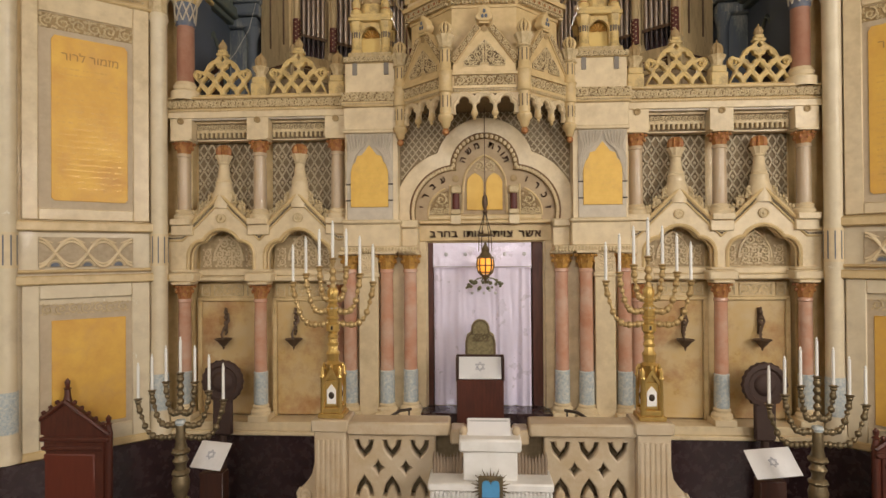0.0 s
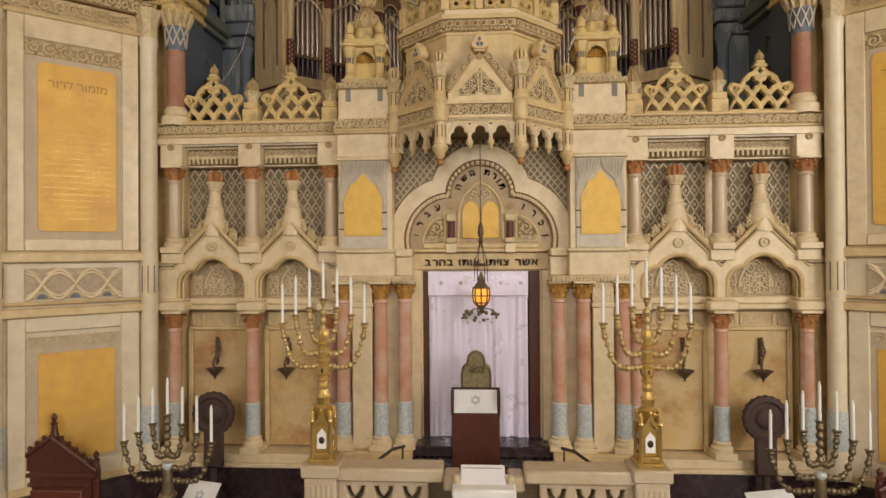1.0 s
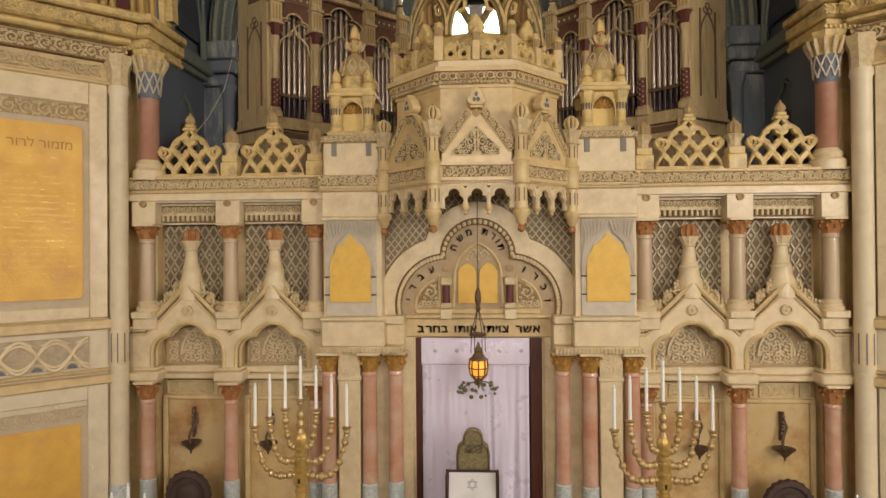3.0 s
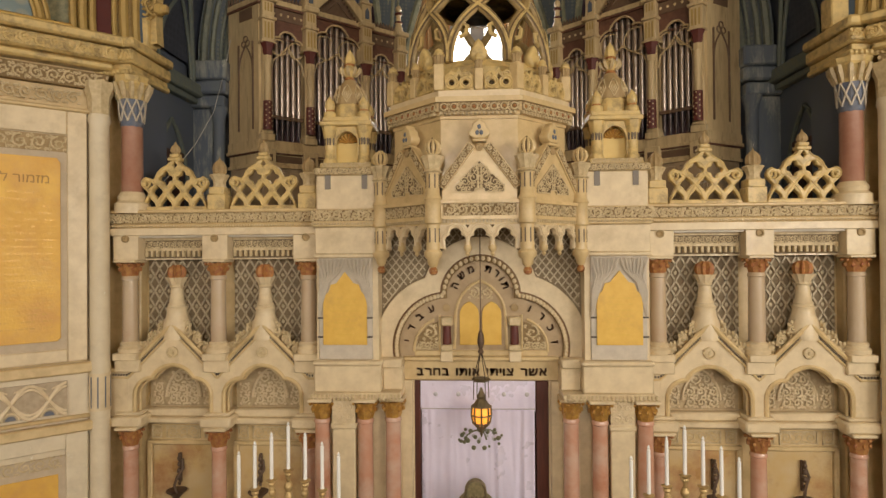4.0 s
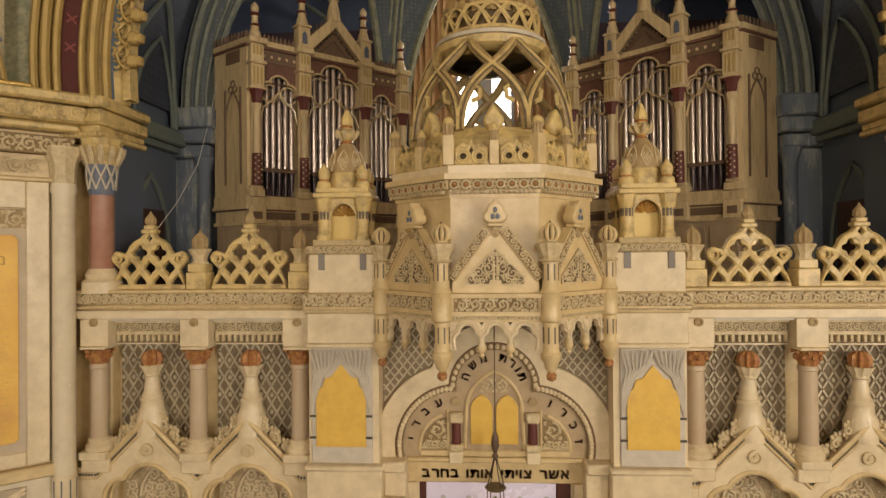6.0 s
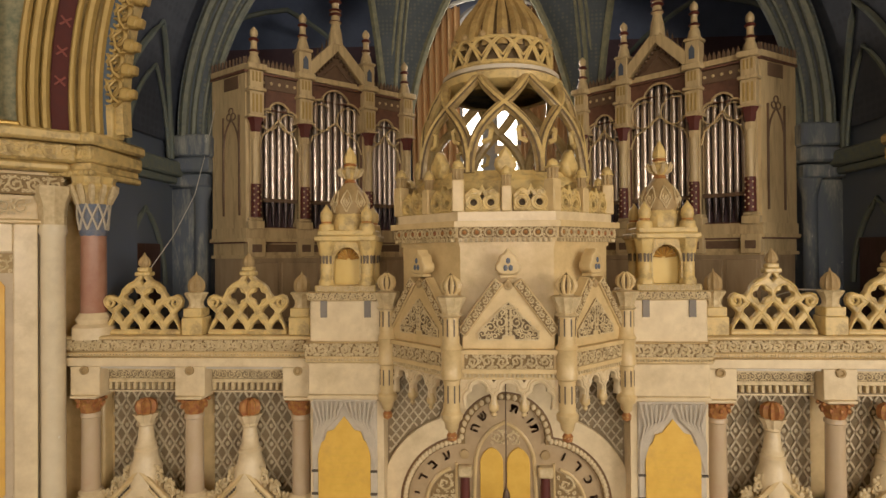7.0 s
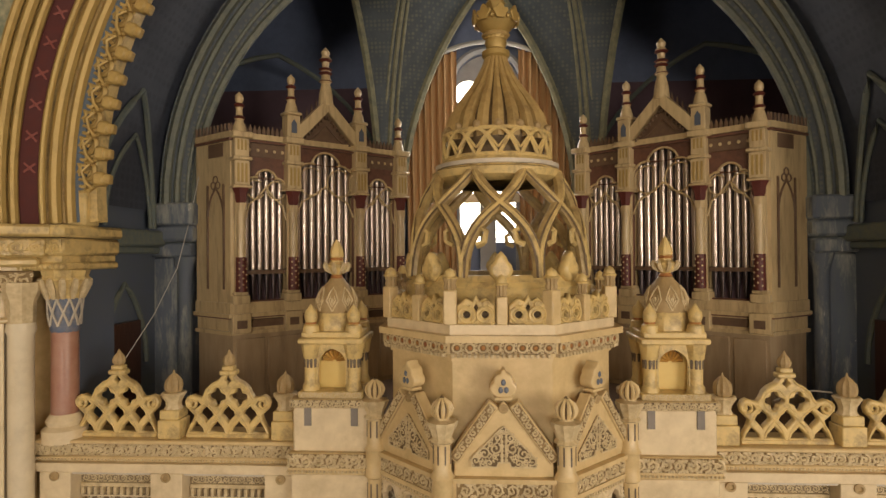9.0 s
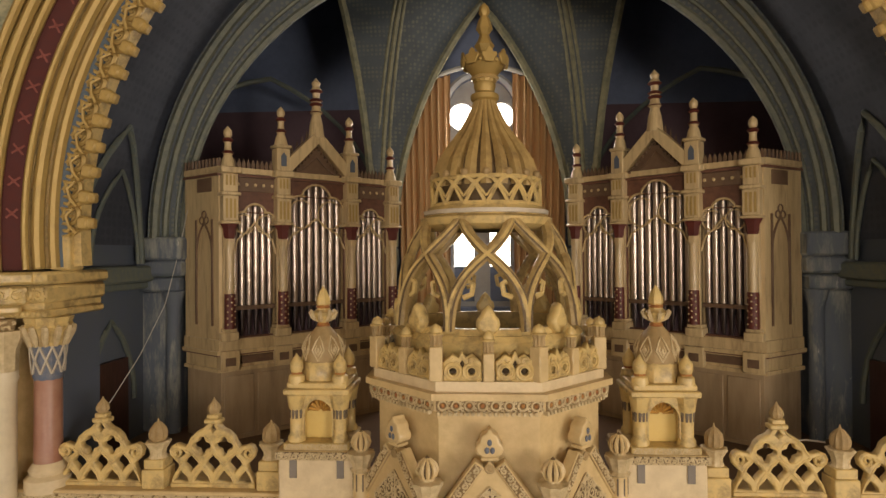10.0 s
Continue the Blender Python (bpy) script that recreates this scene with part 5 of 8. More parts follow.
def tower(s):
    t = thing("ark_tower", "cream ark tower with a yellow scripture niche over pink marble columns", "tower", (s * 1.69, 0, FL), group="ark towers")
    X = lambda a, b: (min(s * a, s * b), max(s * a, s * b))
    part("masonry", Solid().box(*X(1.29, 2.08), -0.28, 0.3, 3.5, 6.2), PALE, t)
    part("pier_core", Solid().box(*X(1.05, 2.14), -0.12, 0.3, 0.6, 3.5), PALE, t)
    part("pier_plinth", Solid().box(*X(1.0, 2.16), -0.48, 0.2, FL, 1.0, 0.015), CREAM, t)
    part("pilaster", Solid().box(*X(1.58, 1.87), -0.36, 0.0, 1.0, 3.05, 0.012).box(*X(1.56, 1.89), -0.38, 0.0, 3.05, 3.11, 0.012), PALE, t)
    sc = Solid().box(*X(1.58, 1.87), -0.36, 0.0, 3.11, 3.42)
    scrollwork(sc, *X(1.6, 1.85), 3.13, 3.26, -0.366, r=0.012, seed=2)
    scrollwork(sc, *X(1.6, 1.85), 3.26, 3.4, -0.366, r=0.012, seed=6)
    part("pilaster_capital", sc, PALE, t, "pale carved pilaster capital")
    for x in (2.01, 1.46, 1.12):
        column(t, s * x, -0.3 if x > 1.2 else -0.22, 1.0, 1.2, 1.68, 3.17, 3.43, 0.10, (PALE, BLUEBASE, PINK, GILTCAP))
    part("corbel_table", Solid().box(*X(1.0, 2.12), -0.4, 0.1, 3.43, 3.5, 0.01), PALE, t)
    sc = Solid()
    for k in range(24):
        x = 1.02 + 1.1 * k / 23
        sc.ball(s * x, -0.405, 3.425, 0.02, 6)
        sc.box(*X(x - 0.015, x + 0.015), -0.42, -0.38, 3.45, 3.49, 0.004)
    part("scalloped_band", sc, CARVED, t)
    part("shoulder", Solid().box(*X(1.25, 2.1), -0.36, 0.1, 3.5, 3.84, 0.015).box(*X(1.23, 2.11), -0.4, 0.1, 3.84, 3.9, 0.02).box(*X(1.0, 1.25), -0.2, 0.1, 3.5, 3.78, 0.015).box(*X(1.0, 1.26), -0.26, 0.1, 3.78, 3.9, 0.02), PALE, t)
    part("niche_frame", Solid().box(*X(1.36, 2.05), -0.3, -0.2, 3.9, 5.19, 0.01), GREYCARVE, t, "grey carved niche frame")
    ol = [(1.43, 4.09)] + [(1.43, 4.6), (1.45, 4.72), (1.5, 4.76), (1.53, 4.85), (1.6, 4.87), (1.66, 4.95), (1.71, 5.01)]
    ol += [(3.42 - x, z) for x, z in ol[::-1][1:]]
    me = plate([mirror(ol, s)], 0.02, 0.004)
    me.transform(pose(0, -0.312, 0))
    part("scripture_tablet", me, YELLOWB, t, "plain yellow scripture tablet")
    rnd = random.Random(11)
    ink = material("faint_ochre_ink", (0.77, 0.485, 0.085), 0.45, 0.05, bump=0)
    for k in range(7):
        z = 4.66 - k * 0.075
        h = rnd.uniform(0.1, 0.2)
        part("text_line", Solid().box(*X(1.71 - h, 1.71 + h), -0.3235, -0.3225, z, z + 0.018), ink, t)
    for e in (-1, 1):
        for k in range(7):
            sc = Solid().tube([(s * (1.71 + e * (0.33 - 0.008 * k)), -0.31, 4.45 + 0.03 * k), (s * (1.71 + e * (0.33 - 0.02 * k)), -0.32, 4.75 + 0.02 * k), (s * (1.71 + e * (0.28 - 0.035 * k)), -0.33, 4.95 + 0.01 * k), (s * (1.71 + e * (0.34 - 0.055 * k)), -0.34, 5.17)], 0.013, 5)
            part("interlace_rib", sc, GREYCARVE, t)
        for z in (4.18, 4.42):
            part("niche_tab", Solid().box(*X(1.71 + e * 0.28, 1.71 + e * 0.35), -0.325, -0.3, z, z + 0.02), DIRT, t)
    part("upper_block", Solid().box(*X(1.27, 2.1), -0.34, 0.1, 5.19, 5.24, 0.012).box(*X(1.28, 2.09), -0.32, 0.1, 5.24, 5.58, 0.01), PALE, t)
    part("band", Solid().box(*X(1.25, 2.12), -0.36, 0.2, 5.58, 5.8, 0.015), CREAM, t)
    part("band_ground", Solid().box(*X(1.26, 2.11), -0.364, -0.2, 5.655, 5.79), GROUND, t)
    sc = Solid()
    scrollwork(sc, *X(1.25, 2.12), 5.66, 5.79, -0.37, r=0.015, seed=31)
    for k in range(24):
        sc.ball(s * (1.27 + 0.84 * k / 23), -0.37, 5.62, 0.014, 5)
    part("band_carving", sc, CARVED, t)
    part("parapet", Solid().box(*X(1.3, 2.07), -0.31, 0.35, 5.8, 6.24, 0.012), PALE, t)
    part("parapet_cap", Solid().box(*X(1.27, 2.10), -0.35, 0.38, 6.24, 6.33, 0.02), CREAM, t)
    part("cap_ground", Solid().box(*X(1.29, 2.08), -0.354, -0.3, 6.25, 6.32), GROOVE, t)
    part("band_carving", scrollwork(Solid(), *X(1.29, 2.08), 6.248, 6.322, -0.358, r=0.009, seed=33), CARVED, t)
    for x in (1.45, 1.92):
        part("slot", Solid().box(*X(x - 0.035, x + 0.035), -0.325, -0.3, 6.06, 6.24), material("grey_brown_slot", (0.23, 0.20, 0.17), 0.6), t, "grey-brown slot")


def turret():
    t = thing("corner_turret", "yellowed stone kiosk turret with ribbed dome and finial", "turret", (0, 0, 6.33), group="turrets on the ark")
    part("plinth", Solid().box(-0.33, 0.33, -0.3, 0.3, 0.0, 0.07, 0.012), YELSTONE, t, local=True)
    pf = scrollwork(Solid(), -0.31, 0.31, 0.005, 0.065, -0.303, None, 0.006, 5)
    part("plinth_carving", pf, CARVED, t, local=True)
    body = plate([[(-0.22, 0.05), (-0.22, 0.62), (0.22, 0.62), (0.22, 0.05)], [(-0.15, 0.05), (-0.15, 0.3)] + pointed(0, 0.32, 0.15, 0.17, 5) + [(0.15, 0.3), (0.15, 0.05)][::1]], 0.05, 0.006)
    body.transform(pose(0, -0.2, 0))
    part("niche_front", body, YELSTONE, t, local=True)
    part("kiosk_core", Solid().box(-0.22, 0.22, -0.1, 0.24, 0.05, 0.66), material("pale_gilded_niche", (0.74, 0.54, 0.18), 0.4, col2=(0.66, 0.44, 0.12), scale=5), t, "gilded niche", local=True)
    for k in range(7):
        a = radians(15 + 25 * k)
        sh = Solid().tube([(0.02 * math.cos(a), -0.115, 0.34 + 0.02 * math.sin(a)), (0.1 * math.cos(a), -0.12, 0.34 + 0.1 * math.sin(a)), (0.125 * math.cos(a), -0.13, 0.34 + 0.125 * math.sin(a))], [0.006, 0.02, 0.026], 6)
        part("shell_rib", sh, GILTCAP, t, local=True)
    for ex in (-1, 1):
        for ey in (-1, 1):
            part("corner_column", Solid().lathe(ex * 0.22, ey * 0.2, [(0.09, 0.07), (0.09, 0.11), (0.07, 0.14), (0.07, 0.38), (0.085, 0.4), (0.1, 0.5), (0.11, 0.54)], 12, flute=0.05), YELSTONE, t, local=True)
            part("fluted_capital", Solid().lathe(ex * 0.22, ey * 0.2, [(0.073, 0.3), (0.076, 0.4)], 20, flute=0.12), SLOT, t, local=True)
            part("bud_collar", Solid().lathe(ex * 0.22, ey * 0.2, [(0.055, 0.725), (0.06, 0.745), (0.05, 0.765)], 10), TERRA, t, local=True)
            part("corner_bud", Solid().lathe(ex * 0.22, ey * 0.2, [(0.09, 0.64), (0.08, 0.72), (0.05, 0.74), (0.07, 0.8), (0.065, 0.85), (0.03, 0.9), (0.004, 0.94)], 10), YELSTONE, t, local=True)
    part("cornice", Solid().box(-0.33, 0.33, -0.31, 0.31, 0.54, 0.6, 0.012).box(-0.3, 0.3, -0.28, 0.28, 0.6, 0.66, 0.01), YELSTONE, t, local=True)
    part("drum", Solid().lathe(0, 0, [(0.22, 0.66), (0.22, 0.82), (0.19, 0.86)], 8, turn=math.pi / 8), YELSTONE, t, local=True)
    dm = Solid().lathe(0, 0, [(0.2, 0.84), (0.212, 0.92), (0.2, 0.99), (0.16, 1.08), (0.1, 1.15), (0.07, 1.19)], 20)
    part("dome", dm, NICHE, t, "carved brown dome", local=True)
    for k in range(8):
        dl = Solid()
        M = pose(0, 0, 0, 0, 0, 45 * k)
        for q in (1.0, 0.55):
            dl.tube([(x * q, -r - 0.004, 0.97 + (z - 0.97) * q) for x, r, z in ((0, 0.2, 0.86), (0.06, 0.2, 0.97), (0.03, 0.175, 1.05), (0, 0.145, 1.1), (-0.03, 0.175, 1.05), (-0.06, 0.2, 0.97), (0, 0.2, 0.86))], 0.009, 5, 1.0, M)
        dl.ball(0, -0.212, 0.97, 0.016, 5, 1.6, 0.6, M)
        part("dome_relief", dl, CARVED, t, local=True)
    fn = Solid().lathe(0, 0, [(0.06, 1.15), (0.045, 1.22), (0.1, 1.27), (0.12, 1.33), (0.07, 1.36), (0.06, 1.4), (0.075, 1.42), (0.07, 1.48), (0.045, 1.54), (0.005, 1.6)], 12, flute=0.1)
    part("finial", fn, YELSTONE, t, local=True)
    for z_, r_ in ((1.2, 0.07), (1.39, 0.075)):
        part("finial_collar", Solid().lathe(0, 0, [(0.05, z_ - 0.03), (r_, z_), (0.05, z_ + 0.03)], 14), TERRA, t, local=True)
    for k in range(8):
        a = math.tau * k / 8
        part("finial_leaf", Solid().tube([(r_ * math.cos(a), r_ * math.sin(a), z_) for r_, z_ in ((0.06, 1.25), (0.11, 1.28), (0.135, 1.33), (0.12, 1.355))], [0.018, 0.024, 0.022, 0.012], 5), CARVED, t, local=True)
    return t


for s in (-1, 1):
    tower(s)
tu = turret()
tu.matrix_basis = pose(-1.69, -0.02, 6.33)
copy_thing(tu, pose(1.69, -0.02, 6.33))

# portal
po = thing("ark_portal", "cream trefoil-arched ark portal with tablets and brown lettering", "portal", (0, 0.1, 0.6))
outer = [(-1.3, 0.6), (-1.3, 5.6), (1.3, 5.6), (1.3, 0.6)]


def tre_big(k=0.0):
    """The portal's trefoil, k metres inside its outer line: two side lobes and a top lobe."""
    r, q = 0.70 - k, 0.51 - k
    ax, az, bz = 0.43, 4.03, 4.70
    d = math.hypot(ax, bz - az)
    m = (r * r - q * q + d * d) / (2 * d)
    h = math.sqrt(max(r * r - m * m, 0.0))
    ux, uz = ax / d, (bz - az) / d
    px, pz = -ax + ux * m - uz * h, az + uz * m + ux * h
    a1 = math.degrees(math.atan2(pz - az, px + ax))
    b0 = math.degrees(math.atan2(pz - bz, px)) % 360
    low = arc(-ax, az, r, 195, a1, 12)
    up = arc(0, bz, q, b0, 180 - b0, 20)
    return low + up[1:-1] + [(-x, z) for x, z in low[::-1]]


me = plate([outer, [(-0.88, 1.05), (-0.88, 3.56), (0.88, 3.56), (0.88, 1.05)]], 0.16, 0.01)
me.transform(pose(0, 0.18, 0))
part("portal_wall", me, PALE, po)
me = plate([[(-1.3, 3.85), (-1.3, 5.6), (1.3, 5.6), (1.3, 3.85), (1.1, 3.85)] + tre_big(0.02)[::-1] + [(-1.1, 3.85)]], 0.1, 0.0)
me.transform(pose(0, 0.05, 0))
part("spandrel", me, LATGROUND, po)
la = Solid()
for k in range(-24, 30):
    for e in (-1, 1):
        pts = []
        for q in range(61):
            z = 4.0 + 1.6 * q / 60
            x = k * 0.1 + e * (z - 4.0) * 0.8
            if abs(x) < 1.28 and math.hypot(abs(x) - 0.43, z - 4.03) > 0.95 and math.hypot(x, z - 4.7) > 0.76:
                pts.append((x, z))
            elif len(pts) > 1:
                la.tube([(pts[0][0], -0.005, pts[0][1]), (pts[-1][0], -0.005, pts[-1][1])], 0.012, 4)
                pts = []
            else:
                pts = []
        if len(pts) > 1:
            la.tube([(pts[0][0], -0.005, pts[0][1]), (pts[-1][0], -0.005, pts[-1][1])], 0.012, 4)
part("lattice", la, LATTICE, po, "grey diaper lattice")
me = plate([[(-1.36, 3.86)] + tre_big(-0.24)[1:-1] + [(1.36, 3.86)] + tre_big(0.0)[::-1]], 0.12, 0.01)
me.transform(pose(0, 0.0, 0))
part("outer_archivolt", me, PALE, po)
me = plate([tre_big(0.0) + tre_big(0.075)[::-1]], 0.1, 0.01)
me.transform(pose(0, -0.02, 0))
part("beaded_archivolt", me, GROUND, po)
bd = Solid()
pts = tre_big(0.037)
for i, (a, b) in enumerate(zip(pts, pts[1:])):
    n = max(1, int(math.hypot(b[0] - a[0], b[1] - a[1]) / 0.045))
    for k in range(n):
        t = (k + 0.5) / n
        bd.ball(a[0] + (b[0] - a[0]) * t, -0.07, a[1] + (b[1] - a[1]) * t, 0.026, 6, 1.25)
part("archivolt_leaves", bd, PALE, po, "pale leaf beading")
part("arch_edge", Solid().tube([(x, -0.062, z) for x, z in tre_big(-0.006)], 0.009, 5), LETTER, po, "dark painted arch edge")
me = plate([tre_big(0.07)], 0.1, 0.008)
me.transform(pose(0, 0.03, 0))
# Brown-beige paint, made darker to hold the shade of the canopy above.
TYMP = material("canopy_shaded_tympanum_paint", (0.47, 0.345, 0.20), 0.5, col2=(0.37, 0.26, 0.14), scale=6, amount=0.7, stain=(0.25, 0.17, 0.09), stain_scale=2.5, stain_amount=0.5)
part("letter_band", me, TYMP, po)
mo = Solid()
for s in (-1, 1):
    mo.tube([(s * x, -0.03, z) for x, z in arc(-0.46, 4.0, 0.40, 185, 110, 8)], 0.02, 6)
    mo.tube([(s * x, -0.03, z) for x, z in [(-0.53, 3.98), (-0.53, 4.44)]], 0.016, 6)
mo.tube([(x, -0.03, z) for x, z in [(-0.34, 4.0)] + pointed(0, 4.42, 0.32, 0.46, 8) + [(0.34, 4.0)]], 0.022, 6)
part("tympanum_mouldings", mo, CREAM, po)
part("lintel", Solid().box(-1.05, 1.05, 0.03, 0.12, 3.58, 3.84, 0.012), CREAM, po)
part("lintel_moulding", Solid().box(-1.0, 1.0, -0.07, 0.12, 3.842, 3.9, 0.015), CREAM, po)
part("lintel_moulding", Solid().box(-0.86, 0.86, -0.05, 0.02, 3.902, 3.98, 0.015), CREAM, po)
for s in (-1, 1):
    part("jamb", Solid().box(s * 0.9, s * 1.06, 0.0, 0.2, 1.0, 3.58, 0.012), PALE, po)
    lu = plate([mirror([(0.55, 4.0), (0.55, 4.36)] + arc(0.47, 4.0, 0.36, 75, 0, 8), s)], 0.02, 0.0)
    lu.transform(pose(0, -0.024, 0))
    part("half_lunette", lu, GROUND, po)
    sc = Solid()
    scrollwork(sc, min(s * 0.54, s * 0.84), max(s * 0.54, s * 0.84), 3.99, 4.09, -0.035, r=0.011, seed=3)
    scrollwork(sc, min(s * 0.56, s * 0.76), max(s * 0.56, s * 0.76), 4.1, 4.32, -0.035, r=0.013, seed=5)
    part("lunette_carving", sc, CARVED, po)
    part("dwarf_column", Solid().lathe(s * 0.435, -0.05, [(0.055, 4.06), (0.05, 4.3)], 12), DARKRED, po, "dark red dwarf column")
    part("dwarf_capital", Solid().box(s * 0.355, s * 0.515, -0.12, 0.02, 4.3, 4.42, 0.02), CARVED, po)
    part("dwarf_base", Solid().box(s * 0.355, s * 0.515, -0.12, 0.02, 3.98, 4.06, 0.015), CARVED, po)
    part("roundel", Solid().lathe(0, 0, [(0.05, 0), (0.05, 0.025), (0.02, 0.03)], 14, Matrix.Translation((s * 0.44, -0.02, 4.53)) @ pose(0, 0, 0, 90, 0, 0)), NICHE, po)
    me = plate([mirror([(0.02, 4.05), (0.02, 4.42)] + pointed(0.145, 4.44, 0.125, 0.17, 6)[1:-1] + [(0.27, 4.42), (0.27, 4.05)], s)], 0.04, 0.006)
    me.transform(pose(0, -0.03, 0))
    part("law_tablet", me, YELLOWB, po, "yellow painted law tablet")
    part("bracket_block", Solid().box(s * 0.36, s * 0.52, -0.1, 0.1, 3.835, 3.975, 0.012), PALE, po)
tb = Solid()
scrollwork(tb, -0.16, 0.16, 4.64, 4.8, -0.03, r=0.012, seed=6)
part("tablet_hood", tb, CARVED, po)
def line_of_letters(text, x0, x1, z, y, size):
    """Separate letters from left to right, in the order they are given, stretched to fill x0 to x1."""
    got, x = [], 0.0
    for ch in text:
        if ch == " ":
            x += size * 0.42
            continue
        me = words(ch, size, 0.02, 0.0035)
        xs = [v.co.x for v in me.vertices]
        got.append((me, x - min(xs)))
        x += max(xs) - min(xs) + size * 0.13
    k = (x1 - x0) / (x - size * 0.13)
    for me, dx in got:
        me.transform(Matrix.Translation((x0, y, z)) @ Matrix.Diagonal((k, 1, 1, 1)) @ Matrix.Translation((dx, 0, 0)))
        part("letter", me, LETTER, po)


line_of_letters("ברחב ותוא יתיוצ רשא", -0.84, 0.85, 3.69, 0.02, 0.15)
ARCHTEXT = [(ch, 0.43 + 0.525 * math.cos(radians(a)), 4.03 + 0.525 * math.sin(radians(a)), 90 - a) for ch, a in zip("זכרו", (6, 27, 47, 67))]
ARCHTEXT += [(ch, 0.345 * math.cos(radians(a)), 4.70 + 0.345 * math.sin(radians(a)), 90 - a) for ch, a in zip("תורתמשה", (20, 36, 52, 72, 110, 134, 160))]
ARCHTEXT += [(ch, -0.43 + 0.525 * math.cos(radians(a)), 4.03 + 0.525 * math.sin(radians(a)), 90 - a) for ch, a in zip("עבדי", (113, 133, 153, 172))]
for ch, x, z, a in ARCHTEXT:
    me = words(ch, 0.135, 0.02, 0.003)
    me.transform(pose(x, -0.03, z, 0, a, 0))
    part("letter", me, LETTER, po)
# doors and curtain
part("door_frame", Solid().box(-0.88, -0.8, 0.1, 0.3, 1.05, 3.56, 0.01).box(0.72, 0.88, 0.1, 0.3, 1.05, 3.56, 0.01).box(-0.88, 0.88, 0.2, 0.3, 3.5, 3.56, 0.01), WOOD, po, "reddish-brown wooden door frame")
part("ark_interior", Solid().box(-0.9, 0.9, 0.4, 0.45, 1.0, 3.6), WALNUT, po)
part("threshold", Solid().box(-1.0, 1.0, -0.35, 0.3, 0.9, 1.05, 0.015).box(-1.1, 1.1, -0.7, 0.3, 0.75, 0.9, 0.015), DARKMARBLE, po)
cur = thing("ark_curtain", "white satin ark curtain with a valance", "curtain", (0, 0.2, 1.1))


def cloth(x0, x1, z0, z1, y, amp, nx=60, nz=16, seed=0.0):
    """A hanging cloth with a few soft folds of different widths and slack wrinkles between them."""
    rnd = random.Random(seed)
    folds = [(rnd.uniform(0, 1), rnd.uniform(0.02, 0.05), rnd.uniform(-0.8, 1.0), rnd.uniform(-0.06, 0.06)) for k in range(11)]
    folds += [(e + rnd.uniform(-0.05, 0.05), 0.025, rnd.uniform(0.6, 1.0), 0.0) for e in (0.03, 0.1, 0.9, 0.97)]
    wr = [(rnd.uniform(0, 1), rnd.uniform(0, 1), rnd.uniform(0.012, 0.03), rnd.uniform(-0.5, 0.5)) for k in range(60)]
    rows = []
    for j in range(nz + 1):
        t = j / nz
        row = []
        for i in range(nx + 1):
            u = i / nx
            d = 0.0
            for c, wd, h, lean in folds:
                d += h * math.exp(-((u - c - lean * t) / wd) ** 2)
            for c, b, wd, tilt in wr:
                du, dt = u - c, t - b
                d += 0.28 * math.exp(-((du + tilt * 0.3 * dt) / wd) ** 2 - (dt / 0.14) ** 2) * (1 if tilt > 0 else -1)
            row.append((x0 + (x1 - x0) * u, y - amp * (0.35 + 0.65 * t) * d, z1 + (z0 - z1) * t + 0.008 * math.sin(u * 9 + seed) * t))
        rows.append(row)
    return Solid().grid(rows)


part("drape", cloth(-0.79, 0.70, 1.055, 3.3, 0.15, 0.038, 140, 70, 3), SATIN, cur)
part("valance", cloth(-0.8, 0.71, 3.17, 3.555, 0.105, 0.01, 60, 12, 2), SATIN, cur)
part("hem_line", Solid().tube([(-0.8, 0.098, 3.19), (0, 0.094, 3.185), (0.71, 0.098, 3.19)], 0.006, 5), material("grey_trim", (0.45, 0.40, 0.42), 0.6), cur)
SILVER = material("silver_thread", (0.62, 0.60, 0.64), 0.4, 0.2)
for k in range(5):
    part("embroidered_motif", Solid().ball(-0.6 + 0.3 * k, 0.097, 3.38, 0.03, 6, 1.0, 0.2), SILVER, cur)
    part("embroidered_motif", Solid().ball(-0.2 + 0.09 * k, 0.14, 2.78 + (k % 2) * 0.04, 0.022, 6, 1.0, 0.2), SILVER, cur)

# canopy over the portal
CAN = [(-1.24, -0.30), (-0.5, -1.03), (0.5, -1.03), (1.24, -0.30)]
ca = thing("ark_canopy", "cream carved ark canopy with gables, pinnacles and hanging scalloped valance", "canopy", (0, -0.4, 5.2))


def poly(o):
    """The canopy's plan, o metres out."""
    k = o * 0.414
    return [(-1.24 - o, 0.2), (-1.24 - o, -0.30 - k), (-0.5 - k, -1.03 - o), (0.5 + k, -1.03 - o), (1.24 + o, -0.30 - k), (1.24 + o, 0.2)]


